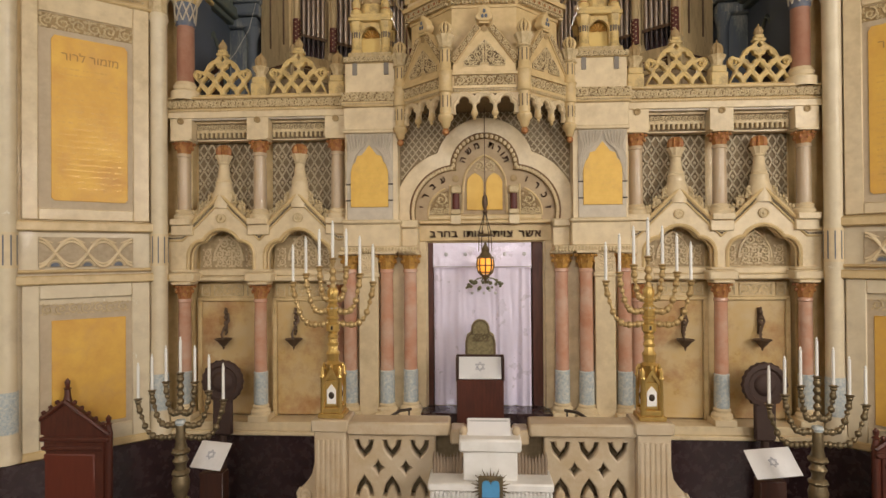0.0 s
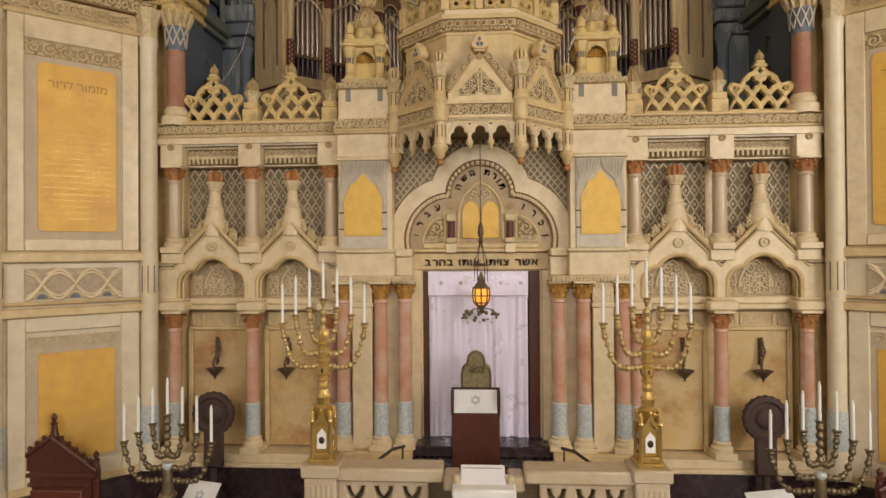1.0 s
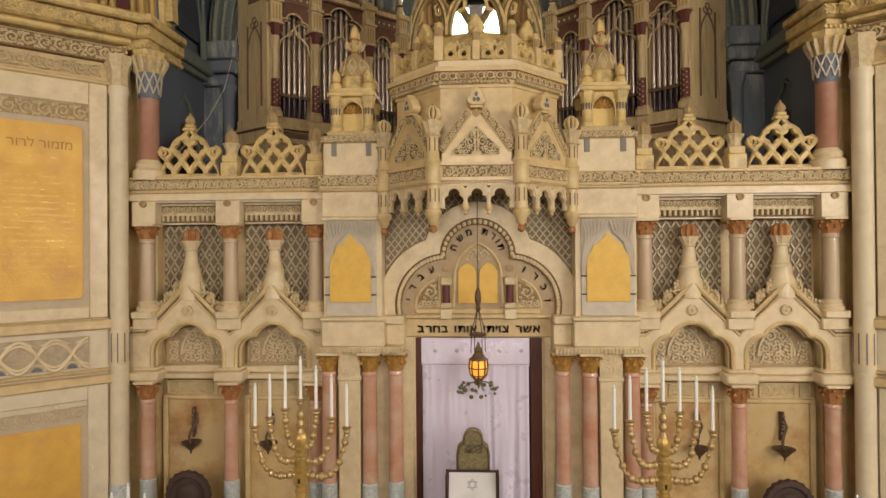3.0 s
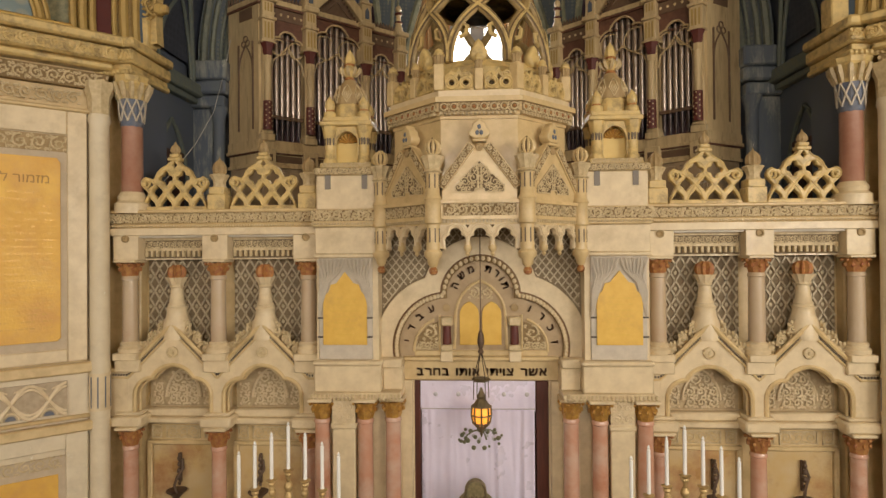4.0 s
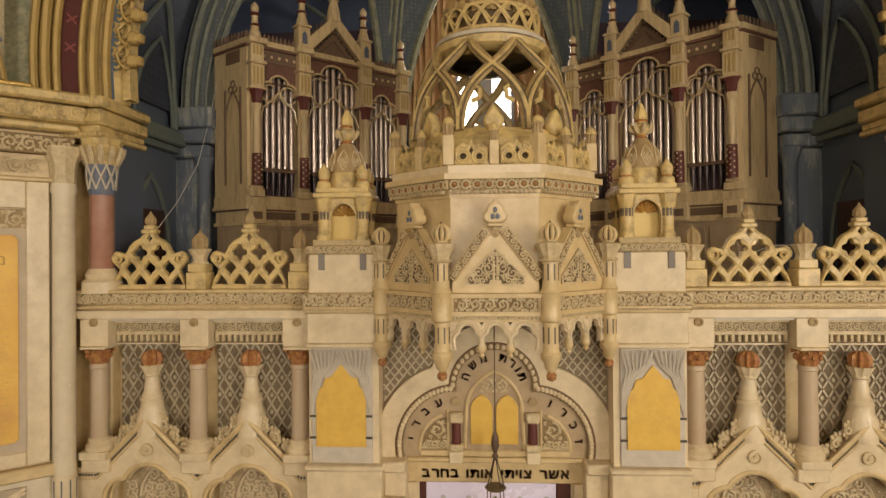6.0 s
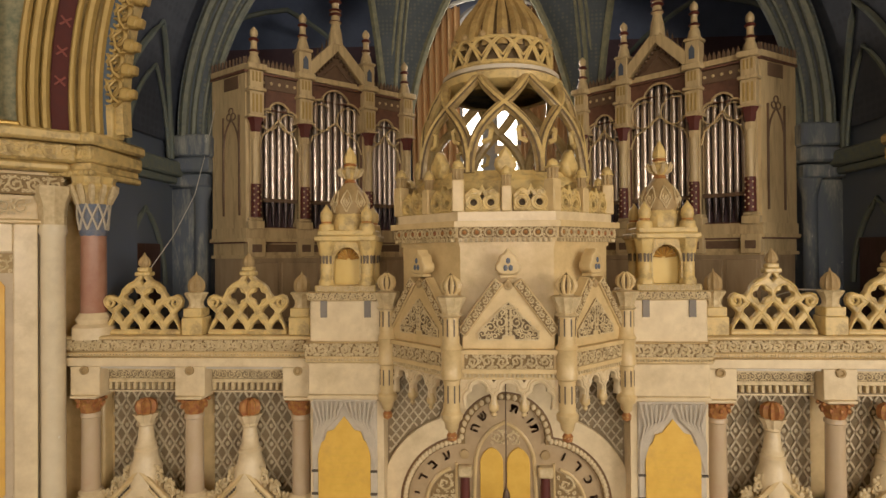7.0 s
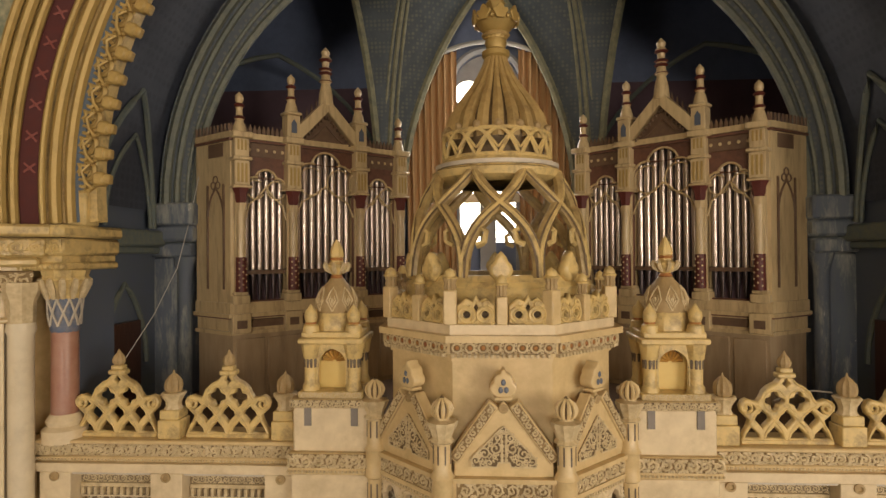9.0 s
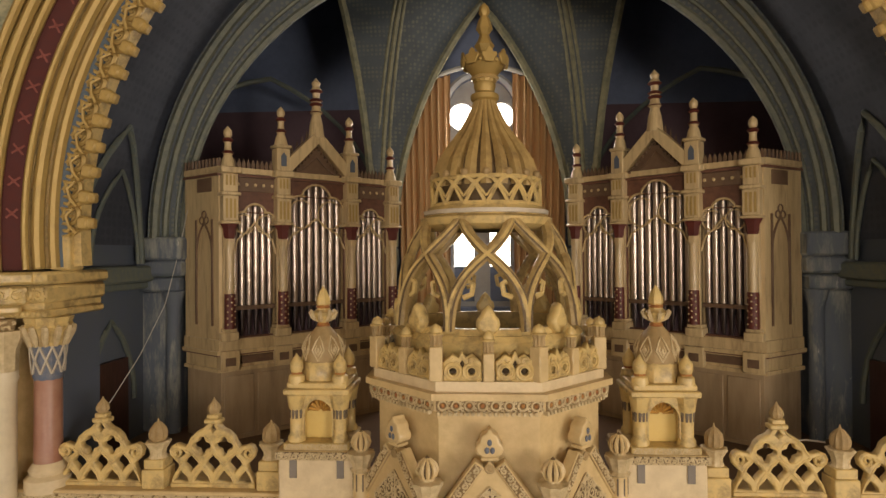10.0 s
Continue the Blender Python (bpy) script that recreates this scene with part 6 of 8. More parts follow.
part("band", Solid().prism(poly(0.0), 5.56, 5.62).prism(poly(0.03), 5.62, 5.66).prism(poly(0.01), 5.66, 5.8).prism(poly(0.05), 5.8, 5.84), CREAM, ca)
# Deep shade under the canopy is put into the soffit's colour.
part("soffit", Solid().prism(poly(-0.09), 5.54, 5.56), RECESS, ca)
FACES = [(CAN[0], CAN[1]), (CAN[1], CAN[2]), (CAN[2], CAN[3])]
for a, b in FACES:
    a, b = Vector((*a, 0)), Vector((*b, 0))
    ln = (b - a).length
    d = (b - a) / ln
    nn = Vector((d.y, -d.x, 0))
    M = Matrix(((d.x, -nn.x, 0, (a.x + b.x) / 2), (d.y, -nn.y, 0, (a.y + b.y) / 2), (0, 0, 1, 0), (0, 0, 0, 1)))
    hl = ln / 2
    # valance: three round-headed arches with small cusps
    v = [(-hl, 5.62), (hl, 5.62), (hl, 5.3)]
    wv = (ln - 0.16) / 3
    rr = wv * 0.40
    for k in (2, 1, 0):
        cx = -hl + 0.08 + (k + 0.5) * wv
        lobe = [(cx + rr * 0.93, 5.28), (cx + rr, 5.33)] + arc(cx + rr * 0.55, 5.385, rr * 0.5, -20, 75, 5) + [(cx + rr * 0.56, 5.45)] + arc(cx, 5.455, rr * 0.62, 12, 168, 9)
        lobe += [(cx - rr * 0.56, 5.45)] + arc(cx - rr * 0.55, 5.385, rr * 0.5, 105, 200, 5) + [(cx - rr, 5.33), (cx - rr * 0.93, 5.28)]
        v += lobe
    v += [(-hl, 5.3)]
    tris = []
    for k in (1, 2):
        cx = -hl + 0.08 + k * wv
        tris.append([(cx - 0.04, 5.575), (cx + 0.04, 5.575), (cx, 5.525)])
    me = plate([v] + tris, 0.07, 0.008)
    me.transform(M @ pose(0, 0.045, 0))
    part("valance", me, PALE, ca)
    for q in tris:
        dk_ = plate([q], 0.02)
        dk_.transform(M @ pose(0, 0.05, 0))
        part("triangle_back", dk_, GROOVE, ca)
    for k in (1, 2):
        cx = -hl + 0.08 + k * wv
        part("hanging_tip", Solid().lathe(cx, 0.03, [(0.004, 5.2), (0.028, 5.225), (0.02, 5.25), (0.045, 5.275), (0.05, 5.31), (0.035, 5.335), (0.03, 5.37)], 10, M), CREAM, ca)
    hm = Solid()
    for k in range(3):
        cx = -hl + 0.08 + (k + 0.5) * wv
        tre = [(cx + rr * 1.12, 5.3)] + arc(cx + rr * 0.58, 5.39, rr * 0.66, -20, 70, 6) + arc(cx, 5.465, rr * 0.8, 22, 158, 10) + arc(cx - rr * 0.58, 5.39, rr * 0.66, 110, 200, 6) + [(cx - rr * 1.12, 5.3)]
        hm.tube([(x, 0.003, z) for x, z in tre], 0.012, 5, 1.0, M)
        hm.tube([(cx + (x - cx) * 1.2, 0.006, z + 0.022) for x, z in tre[3:-3]], 0.009, 5, 1.0, M)
    part("hood_mouldings", hm, PALE, ca)
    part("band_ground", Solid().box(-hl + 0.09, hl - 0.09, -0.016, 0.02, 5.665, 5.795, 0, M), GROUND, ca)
    sc = Solid()
    scrollwork(sc, -hl + 0.1, hl - 0.1, 5.665, 5.795, -0.022, M, 0.011, 41)
    for k in range(int(ln / 0.04)):
        sc.box(-hl + 0.01 + k * 0.04, -hl + 0.032 + k * 0.04, -0.03, 0.0, 5.585, 5.618, 0.003, M)
    part("band_carving", sc, CARVED, ca)
    # gable
    gw = hl - 0.07
    me = plate([[(-gw, 5.84), (-gw, 5.96), (-0.06, 6.42), (0, 6.5), (0.06, 6.42), (gw, 5.96), (gw, 5.84)]], 0.1, 0.01)
    me.transform(M @ pose(0, 0.06, 0))
    part("gable", me, CREAM, ca)
    tg = gw * 0.64
    tri = [(-tg, 5.93), (-tg, 6.0), (0, 6.28), (tg, 6.0), (tg, 5.93), (0.06, 5.93), (0.05, 5.97), (-0.05, 5.97), (-0.06, 5.93)]
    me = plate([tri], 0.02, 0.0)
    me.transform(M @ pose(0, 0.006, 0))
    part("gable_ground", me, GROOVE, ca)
    sc = Solid()
    for e in (-1, 1):
        for q, (u, z, r) in enumerate(((0.09, 6.09, 0.055), (0.2, 6.045, 0.05), (0.07, 6.18, 0.035), (0.29, 5.985, 0.04), (0.15, 5.965, 0.035), (0.13, 6.13, 0.025), (0.26, 6.03, 0.022), (0.03, 6.225, 0.02), (0.1, 6.015, 0.025), (0.22, 5.965, 0.025))):
            u *= tg / 0.33
            sc.tube([(x, -0.006, zz) for x, zz in spiral(e * u, z, r, 1.3, 1.0 + q, e)], 0.008, 5, 1.0, M)
            for a in range(5):
                sc.ball(e * u + (r + 0.006) * math.cos(a * 1.3 + q), -0.006, z + (r + 0.006) * math.sin(a * 1.3 + q), 0.009, 5, 1, 0.8, M)
    for z, r in ((5.99, 0.03), (6.03, 0.034), (6.07, 0.03), (6.11, 0.034), (6.15, 0.028), (6.19, 0.024)):
        for e in (-1, 1):
            sc.ball(e * 0.018, -0.006, z, r * 0.55, 5, 1.3, 0.6, M)
    for p, q in zip(tri, tri[1:] + tri[:1]):
        sc.tube([(p[0], -0.006, p[1]), (q[0], -0.006, q[1])], 0.008, 4, 1.0, M)
    part("gable_carving", sc, CARVED, ca)
    # carved strips up the gable's slopes
    p0, p1 = Vector((gw + 0.01, 0, 5.985)), Vector((0.085, 0, 6.47))
    sl = (p1 - p0).length
    for e in (-1, 1):
        ax = Vector((e * (p1.x - p0.x), 0, p1.z - p0.z)) / sl
        up = Vector((-ax.z * (1 if ax.x > 0 else -1), 0, abs(ax.x)))
        R = Matrix(((ax.x, 0, up.x, e * p0.x), (0, 1, 0, 0), (ax.z, 0, up.z, p0.z), (0, 0, 0, 1)))
        part("slope_strip", Solid().box(0, sl, -0.015, 0.1, -0.05, 0.05, 0.008, M @ R), CREAM, ca)
        part("slope_ground", Solid().box(0.015, sl - 0.015, -0.019, 0.0, -0.037, 0.037, 0, M @ R), GROUND, ca)
        cv = Solid()
        n = max(3, round(sl / 0.085))
        for k in range(n):
            cx = 0.02 + (k + 0.5) * (sl - 0.04) / n
            cv.tube([(x, -0.022, z) for x, z in spiral(cx, 0, 0.032, 1.2, 0.6, 1 if k % 2 else -1, 10)], 0.0095, 5, 1.0, M @ R)
            for f in (-1, 1):
                cv.ball(cx + (sl - 0.04) / n / 2, -0.02, f * 0.024, 0.011, 5, 1, 0.8, M @ R)
        part("slope_carving", cv, CARVED, ca)
    fn = Solid()
    fn.box(-0.075, 0.075, -0.01, 0.11, 6.5, 6.53, 0.006, M)
    half = [(0.055, 6.53), (0.1, 6.555), (0.118, 6.59), (0.112, 6.63), (0.085, 6.655), (0.08, 6.69), (0.06, 6.72), (0.028, 6.735), (0.012, 6.77)]
    clover = [(-x, z) for x, z in half] + half[::-1]
    me = plate([clover], 0.14, 0.018)
    me.transform(Matrix.Translation((0, 0.05, 0)))
    fn.join(me, M)
    part("leaf_finial", fn, CREAM, ca)
    for a in (-125, -55, 90):
        x, z = 0.036 * math.cos(math.radians(a)), 6.625 + 0.036 * math.sin(math.radians(a))
        part("finial_slot", Solid().ball(x * 1.15, -0.026, z, 0.021, 8, 1.35, 0.4, M), BLUEPAINT, ca)
    part("gable_rosette", Solid().lathe(0, 0, [(0.038, 0), (0.042, 0.012), (0.034, 0.016), (0.02, 0.012), (0.012, 0.018)], 14, M @ Matrix.Translation((0, 0.01, 6.43)) @ pose(0, 0, 0, 90, 0, 0)), NICHE, ca)
# corner pinnacles and pendants
for x, y in ((-0.53, -1.05), (0.53, -1.05), (-1.24, -0.33), (1.24, -0.33)):
    pn = Solid()
    pn.lathe(x, y, [(0.078, 5.22), (0.078, 5.56), (0.1, 5.58), (0.1, 5.63), (0.094, 5.65), (0.094, 5.83), (0.108, 5.85), (0.08, 5.9), (0.08, 6.16)], 16)
    part("corner_shaft", pn, CREAM, ca)
    sl = Solid()
    for k in range(8):
        M = Matrix.Translation((x, y, 0)) @ pose(0, 0, 0, 0, 0, 45 * k + 22.5)
        sl.box(-0.007, 0.007, -0.081, -0.07, 5.36, 5.52, 0, M).box(-0.007, 0.007, -0.083, -0.07, 5.97, 6.13, 0, M)
    part("dark_flutes", sl, SLOT, ca, "dark blue slots in the shaft")
    cp = Solid().lathe(x, y, [(0.085, 6.14), (0.115, 6.16), (0.085, 6.185), (0.1, 6.23), (0.135, 6.3), (0.14, 6.33), (0.07, 6.345), (0.06, 6.36)], 20, flute=0.13)
    part("leaf_capital", cp, CARVED, ca)
    core = part("bud", Solid().lathe(x, y, [(0.04, 6.34), (0.075, 6.4), (0.075, 6.45), (0.03, 6.52), (0.018, 6.53), (0.003, 6.55)], 10), GROOVE, ca)
    for k in range(9):
        a = math.tau * k / 9
        part("bud_rib", Solid().tube([(x + r * math.cos(a), y + r * math.sin(a), z) for r, z in ((0.045, 6.355), (0.075, 6.39), (0.085, 6.43), (0.072, 6.475), (0.02, 6.525))], [0.013, 0.018, 0.021, 0.018, 0.01], 6), CREAM, core)
    pd = Solid().lathe(x, y, [(0.012, 5.02), (0.05, 5.04), (0.03, 5.08), (0.06, 5.11), (0.07, 5.17), (0.1, 5.2), (0.105, 5.25), (0.08, 5.28)], 16, flute=0.06)
    part("pendant", pd, CREAM, ca)
    part("pendant_tip", Solid().lathe(x, y, [(0.015, 4.99), (0.045, 5.01), (0.05, 5.05), (0.03, 5.08)], 10), TERRA, ca)

# drum and cupola
CX, CY = 0.0, 0.27


def octa(ap, o=0.0):
    r = (ap + o) / math.cos(math.pi / 8)
    return [(CX + r * math.cos(math.pi / 8 + math.pi / 4 * k), CY + r * math.sin(math.pi / 8 + math.pi / 4 * k)) for k in range(8)]


dr = thing("octagonal_drum", "cream octagonal drum with carved cornice and pierced parapet", "drum", (0, CY, 5.84))
part("body", Solid().prism(octa(1.08), 5.8, 6.84), CREAM, dr)
part("cornice", Solid().prism(octa(1.10), 6.80, 6.84).prism(octa(1.16), 6.88, 6.98).prism(octa(1.21), 6.98, 7.04).prism(octa(1.12), 6.84, 6.88), CREAM, dr)
part("parapet_base", Solid().prism(octa(1.13), 7.04, 7.13), PALE, dr)
part("deck", Solid().prism(octa(1.0), 7.04, 7.2), PALE, dr)
og = octa(1.12)
for k in range(8):
    a, b = Vector((*og[k], 0)), Vector((*og[(k + 1) % 8], 0))
    if (a.y + b.y) / 2 > 0.9:
        continue
    ln = (b - a).length
    d = (b - a) / ln
    nn = Vector((d.y, -d.x, 0))
    M = Matrix(((d.x, -nn.x, 0, (a.x + b.x) / 2), (d.y, -nn.y, 0, (a.y + b.y) / 2), (0, 0, 1, 0), (0, 0, 0, 1)))
    hl = ln / 2
    sc = Solid()
    for q in range(int(ln / 0.115)):
        cx = -hl + 0.06 + q * ln / int(ln / 0.115)
        sc.tube([(x, -0.052, z) for x, z in arc(cx, 6.93, 0.04, 0, 360, 10)], 0.0105, 5, 1.0, M)
        for f in (-1, 1):
            sc.tube([(x, -0.05, z) for x, z in spiral(cx + 0.058, 6.93 + f * 0.026, 0.02, 1.0, f, f, 7)], 0.008, 4, 1.0, M)
        part("rosette", Solid().ball(cx, -0.048, 6.93, 0.021, 6, 1, 0.7, M), TERRA, dr)
    for q in range(int(ln / 0.05)):
        sc.box(-hl + 0.01 + q * 0.05, -hl + 0.037 + q * 0.05, -0.055, 0.0, 6.84, 6.875, 0.004, M)
    part("cornice_carving", sc, CARVED, dr)
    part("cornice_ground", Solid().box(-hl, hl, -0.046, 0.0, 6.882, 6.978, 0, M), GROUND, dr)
    for e in (-1, 1):
        cx = e * (hl / 2 + 0.0)
        w0 = hl / 2 - 0.06
        loops = [[(cx - w0, 7.13), (cx - w0, 7.3), (cx - w0 * 0.5, 7.37), (cx - 0.03, 7.34), (cx, 7.4), (cx + 0.03, 7.34), (cx + w0 * 0.5, 7.37), (cx + w0, 7.3), (cx + w0, 7.13)]]
        for f in (-1, 1):
            loops.append(arc(cx + f * w0 * 0.48, 7.22, w0 * 0.2, 0, 360, 10)[:-1])
        loops.append([(cx - 0.022, 7.28), (cx, 7.32), (cx + 0.022, 7.28), (cx, 7.24)])
        me = plate(loops, 0.07, 0.014)
        me.transform(M @ pose(0, 0.035, 0))
        part("pierced_panel", me, YELSTONE, dr)
        # Dark sheet added behind the holes in place of the shade seen through them.
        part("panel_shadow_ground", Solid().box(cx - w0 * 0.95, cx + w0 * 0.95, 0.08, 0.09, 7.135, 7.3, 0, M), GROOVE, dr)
        tr = Solid()
        for f in (-1, 1):
            tr.tube([(x, -0.005, z) for x, z in arc(cx + f * w0 * 0.48, 7.22, w0 * 0.42, 0, 360, 14)], 0.012, 5, 1.0, M)
            tr.tube([(x, -0.005, z) for x, z in arc(cx + f * w0 * 0.48, 7.22, w0 * 0.24, 0, 360, 12)], 0.009, 5, 1.0, M)
            tr.tube([(x, -0.005, z) for x, z in spiral(cx + f * w0 * 0.82, 7.16, 0.03, 1.0, 0, -f)], 0.008, 5, 1.0, M)
            tr.tube([(x, -0.005, z) for x, z in spiral(cx + f * w0 * 0.14, 7.16, 0.022, 1.0, 0, f)], 0.008, 5, 1.0, M)
            tr.tube([(x, -0.005, z) for x, z in spiral(cx + f * w0 * 0.5, 7.31, 0.04, 1.0, 0, f)], 0.012, 5, 1.0, M)
        part("panel_mouldings", tr, YELSTONE, dr)
    for cx, hh, wd in ((0.0, 7.44, 0.05), (-hl, 7.5, 0.06)):
        ps = Solid().box(cx - wd, cx + wd, -0.03, 0.09, 7.13, hh - 0.06, 0.01, M)
        part("parapet_post", ps, CREAM, dr)
        part("finial_neck", Solid().lathe(cx, 0.03, [(wd * 0.85, hh - 0.062), (wd * 1.0, hh - 0.03), (wd * 0.85, hh + 0.0), (wd * 1.15, hh + 0.045)], 20, M, 0.2), NICHE, dr)
        ps = Solid().lathe(cx, 0.03, [(wd * 1.15, hh + 0.04), (wd * 1.25, hh + 0.055), (wd * 0.95, hh + 0.065), (wd * 0.95, hh + 0.085), (wd * 0.7, hh + 0.115), (wd * 0.25, hh + 0.13), (0.003, hh + 0.14)], 14, M)
        part("post_finial", ps, YELSTONE, dr)
cp = thing("openwork_cupola", "yellowed stone openwork cupola with ribbed dome and crown finial", "cupola", (0, CY, 7.2))
part("stone_ring", Solid().lathe(0, CY, [(0.98, 7.2), (0.98, 7.42), (1.0, 7.45), (0.96, 7.5), (0.93, 7.5), (0.9, 7.56), (0.82, 7.56), (0.8, 7.2)], 40), YELSTONE, cp)
for k in range(8):
    for e in (-1, 1):
        path = []
        for i in range(17):
            t = i / 16
            f = 0.5 * (t / 0.66) ** 2.8 if t < 0.66 else 0.5 + 0.5 * (1 - ((1 - t) / 0.34) ** 1.2)
            ang = math.pi / 8 + math.pi / 4 * k + e * (math.pi / 4) * f
            r = 0.93 - 0.10 * t - 0.21 * t ** 3
            path.append((r * math.cos(ang), CY + r * math.sin(ang), 7.54 + 1.08 * t))
        part("interlaced_rib", Solid().tube(path, 0.056, 8, 0.9), RIBSTONE, cp)
        for g_ in (-1, 1):
            part("rib_groove", Solid().tube([(r_ * math.cos(a_), CY + r_ * math.sin(a_), z) for x, y, z in path for r_, a_ in [(math.hypot(x, y - CY) * 1.048, math.atan2(y - CY, x) + g_ * 0.036)]], 0.013, 4), GROOVE, cp)
        part("rib_moulding", Solid().tube([(CX + x * 1.055, CY + (y - CY) * 1.055, z) for x, y, z in path], 0.02, 5), YELSTONE, cp)
    for zc, dz in ((7.9, 0.3),):
        cu = []
        for e in (-1, 1):
            am = math.pi / 4 * k + math.pi / 4
            cu.append([(0.88 * math.cos(am + e * q), CY + 0.88 * math.sin(am + e * q), z) for q, z in ((0.26, 7.85), (0.17, 7.88), (0.15, 7.98), (0.2, 8.0))])
        for q in cu:
            part("cusp", Solid().tube(q, 0.028, 5), YELSTONE, cp)
    ang = math.pi / 4 * k
    lk_ = [(0.045, 7.5), (0.06, 7.53), (0.095, 7.56), (0.112, 7.61), (0.1, 7.66), (0.07, 7.69), (0.055, 7.73), (0.03, 7.76), (0.0, 7.79)]
    me = plate([lk_ + [(-x, z) for x, z in lk_[::-1][1:]]], 0.12, 0.035)
    me.transform(Matrix.Translation((0.93 * math.cos(ang), CY + 0.93 * math.sin(ang), 0)) @ pose(0, 0, 0, 0, 0, 45 * k + 90))
    part("leaf_knob", me, YELSTONE, cp)
# Added cylinder: blocks the window's brightness and darkens the lattice gaps.
part("dark_backing", Solid().lathe(0, CY, [(0.51, 8.7), (0.51, 8.99)], 32), GROOVE, cp)
part("grey_band", Solid().lathe(0, CY, [(0.6, 8.655), (0.66, 8.66), (0.665, 8.7), (0.6, 8.71)], 40), GREYCARVE, cp, "grey-blue painted band")
part("upper_ring", Solid().lathe(0, CY, [(0.6, 8.5), (0.68, 8.55), (0.7, 8.62), (0.62, 8.65), (0.64, 8.7), (0.6, 8.74), (0.5, 8.74), (0.5, 8.5)], 40), YELSTONE, cp)
for k in range(16):
    a0 = math.tau * k / 16
    lt = Solid()
    for e in (-1, 1):
        for q0, q1, rr_ in ((0.0, 1.0, 0.02), (0.32, 1.0, 0.012)):
            lt.tube([(0.575 * math.cos(a0 + e * math.tau / 16 * t), CY + 0.575 * math.sin(a0 + e * math.tau / 16 * t), 8.74 + (q0 * 0.26 if q0 else 0.0) + (0.28 - q0 * 0.26) * math.sin(t * math.pi / 2)) for t in (0, 0.15, 0.35, 0.55, 0.75, 1.0)], rr_, 5)
    part("gallery_lattice", lt, YELSTONE, cp)
for z in (8.76, 9.02):
    lt = Solid().tube([(0.57 * math.cos(math.tau * k / 32), CY + 0.57 * math.sin(math.tau * k / 32), z) for k in range(32)], 0.022, 6, closed=True)
    part("gallery_rail", lt, YELSTONE, cp)
for k in range(16):
    a = math.tau * k / 16
    part("gallery_bud", Solid().ball(0.56 * math.cos(a), CY + 0.56 * math.sin(a), 9.06, 0.046, 7), NICHE, cp)
dm = Solid()
prof = [(0.5, 8.95), (0.51, 9.05), (0.47, 9.2), (0.38, 9.36), (0.27, 9.52), (0.19, 9.66), (0.13, 9.8), (0.1, 9.9)]
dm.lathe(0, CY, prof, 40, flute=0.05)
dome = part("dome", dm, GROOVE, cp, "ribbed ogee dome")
for k in range(20):
    a = math.tau * k / 20
    part("dome_rib", Solid().tube([(r * 1.0 * math.cos(a), CY + r * 1.0 * math.sin(a), z) for r, z in prof], [0.062 * r / 0.5 + 0.006 for r, z in prof], 6), DOME, dome)
part("neck", Solid().lathe(0, CY, [(0.1, 9.86), (0.15, 9.9), (0.15, 9.95), (0.1, 9.98), (0.12, 10.05), (0.1, 10.12), (0.14, 10.16)], 16), GILT, cp)
cr = Solid().lathe(0, CY, [(0.12, 10.08), (0.135, 10.12), (0.125, 10.15), (0.17, 10.2), (0.215, 10.25), (0.225, 10.27), (0.19, 10.265), (0.1, 10.2)], 32, flute=0.05)
part("crown_band", Solid().lathe(0, CY, [(0.14, 10.11), (0.155, 10.13), (0.14, 10.15)], 24), DOME, cp)
for k in range(8):
    a = math.tau * k / 8 + 0.2
    lf_ = [(0.045, 10.24), (0.06, 10.28), (0.085, 10.31), (0.075, 10.345), (0.04, 10.345), (0.03, 10.38), (0.0, 10.405)]
    me = plate([lf_ + [(-x, z) for x, z in lf_[::-1][1:]]], 0.03, 0.008)
    me.transform(Matrix.Translation((0.235 * math.cos(a), CY + 0.235 * math.sin(a), 0)) @ pose(0, 0, 0, 0, 0, math.degrees(a) + 90))
    part("crown_leaf", me, GILT, cp)
    cr.ball(0.225 * math.cos(a + 0.39), CY + 0.225 * math.sin(a + 0.39), 10.275, 0.026, 6)
part("crown", cr, GILT, cp, "gilded crown")
part("crown_finial", Solid().lathe(0, CY, [(0.07, 10.2), (0.09, 10.34), (0.06, 10.4), (0.11, 10.48), (0.07, 10.54), (0.05, 10.6), (0.09, 10.66), (0.07, 10.74), (0.04, 10.8), (0.06, 10.84), (0.05, 10.9), (0.003, 10.95)], 12, flute=0.08), GILT, cp)

# ---- organ cases ----


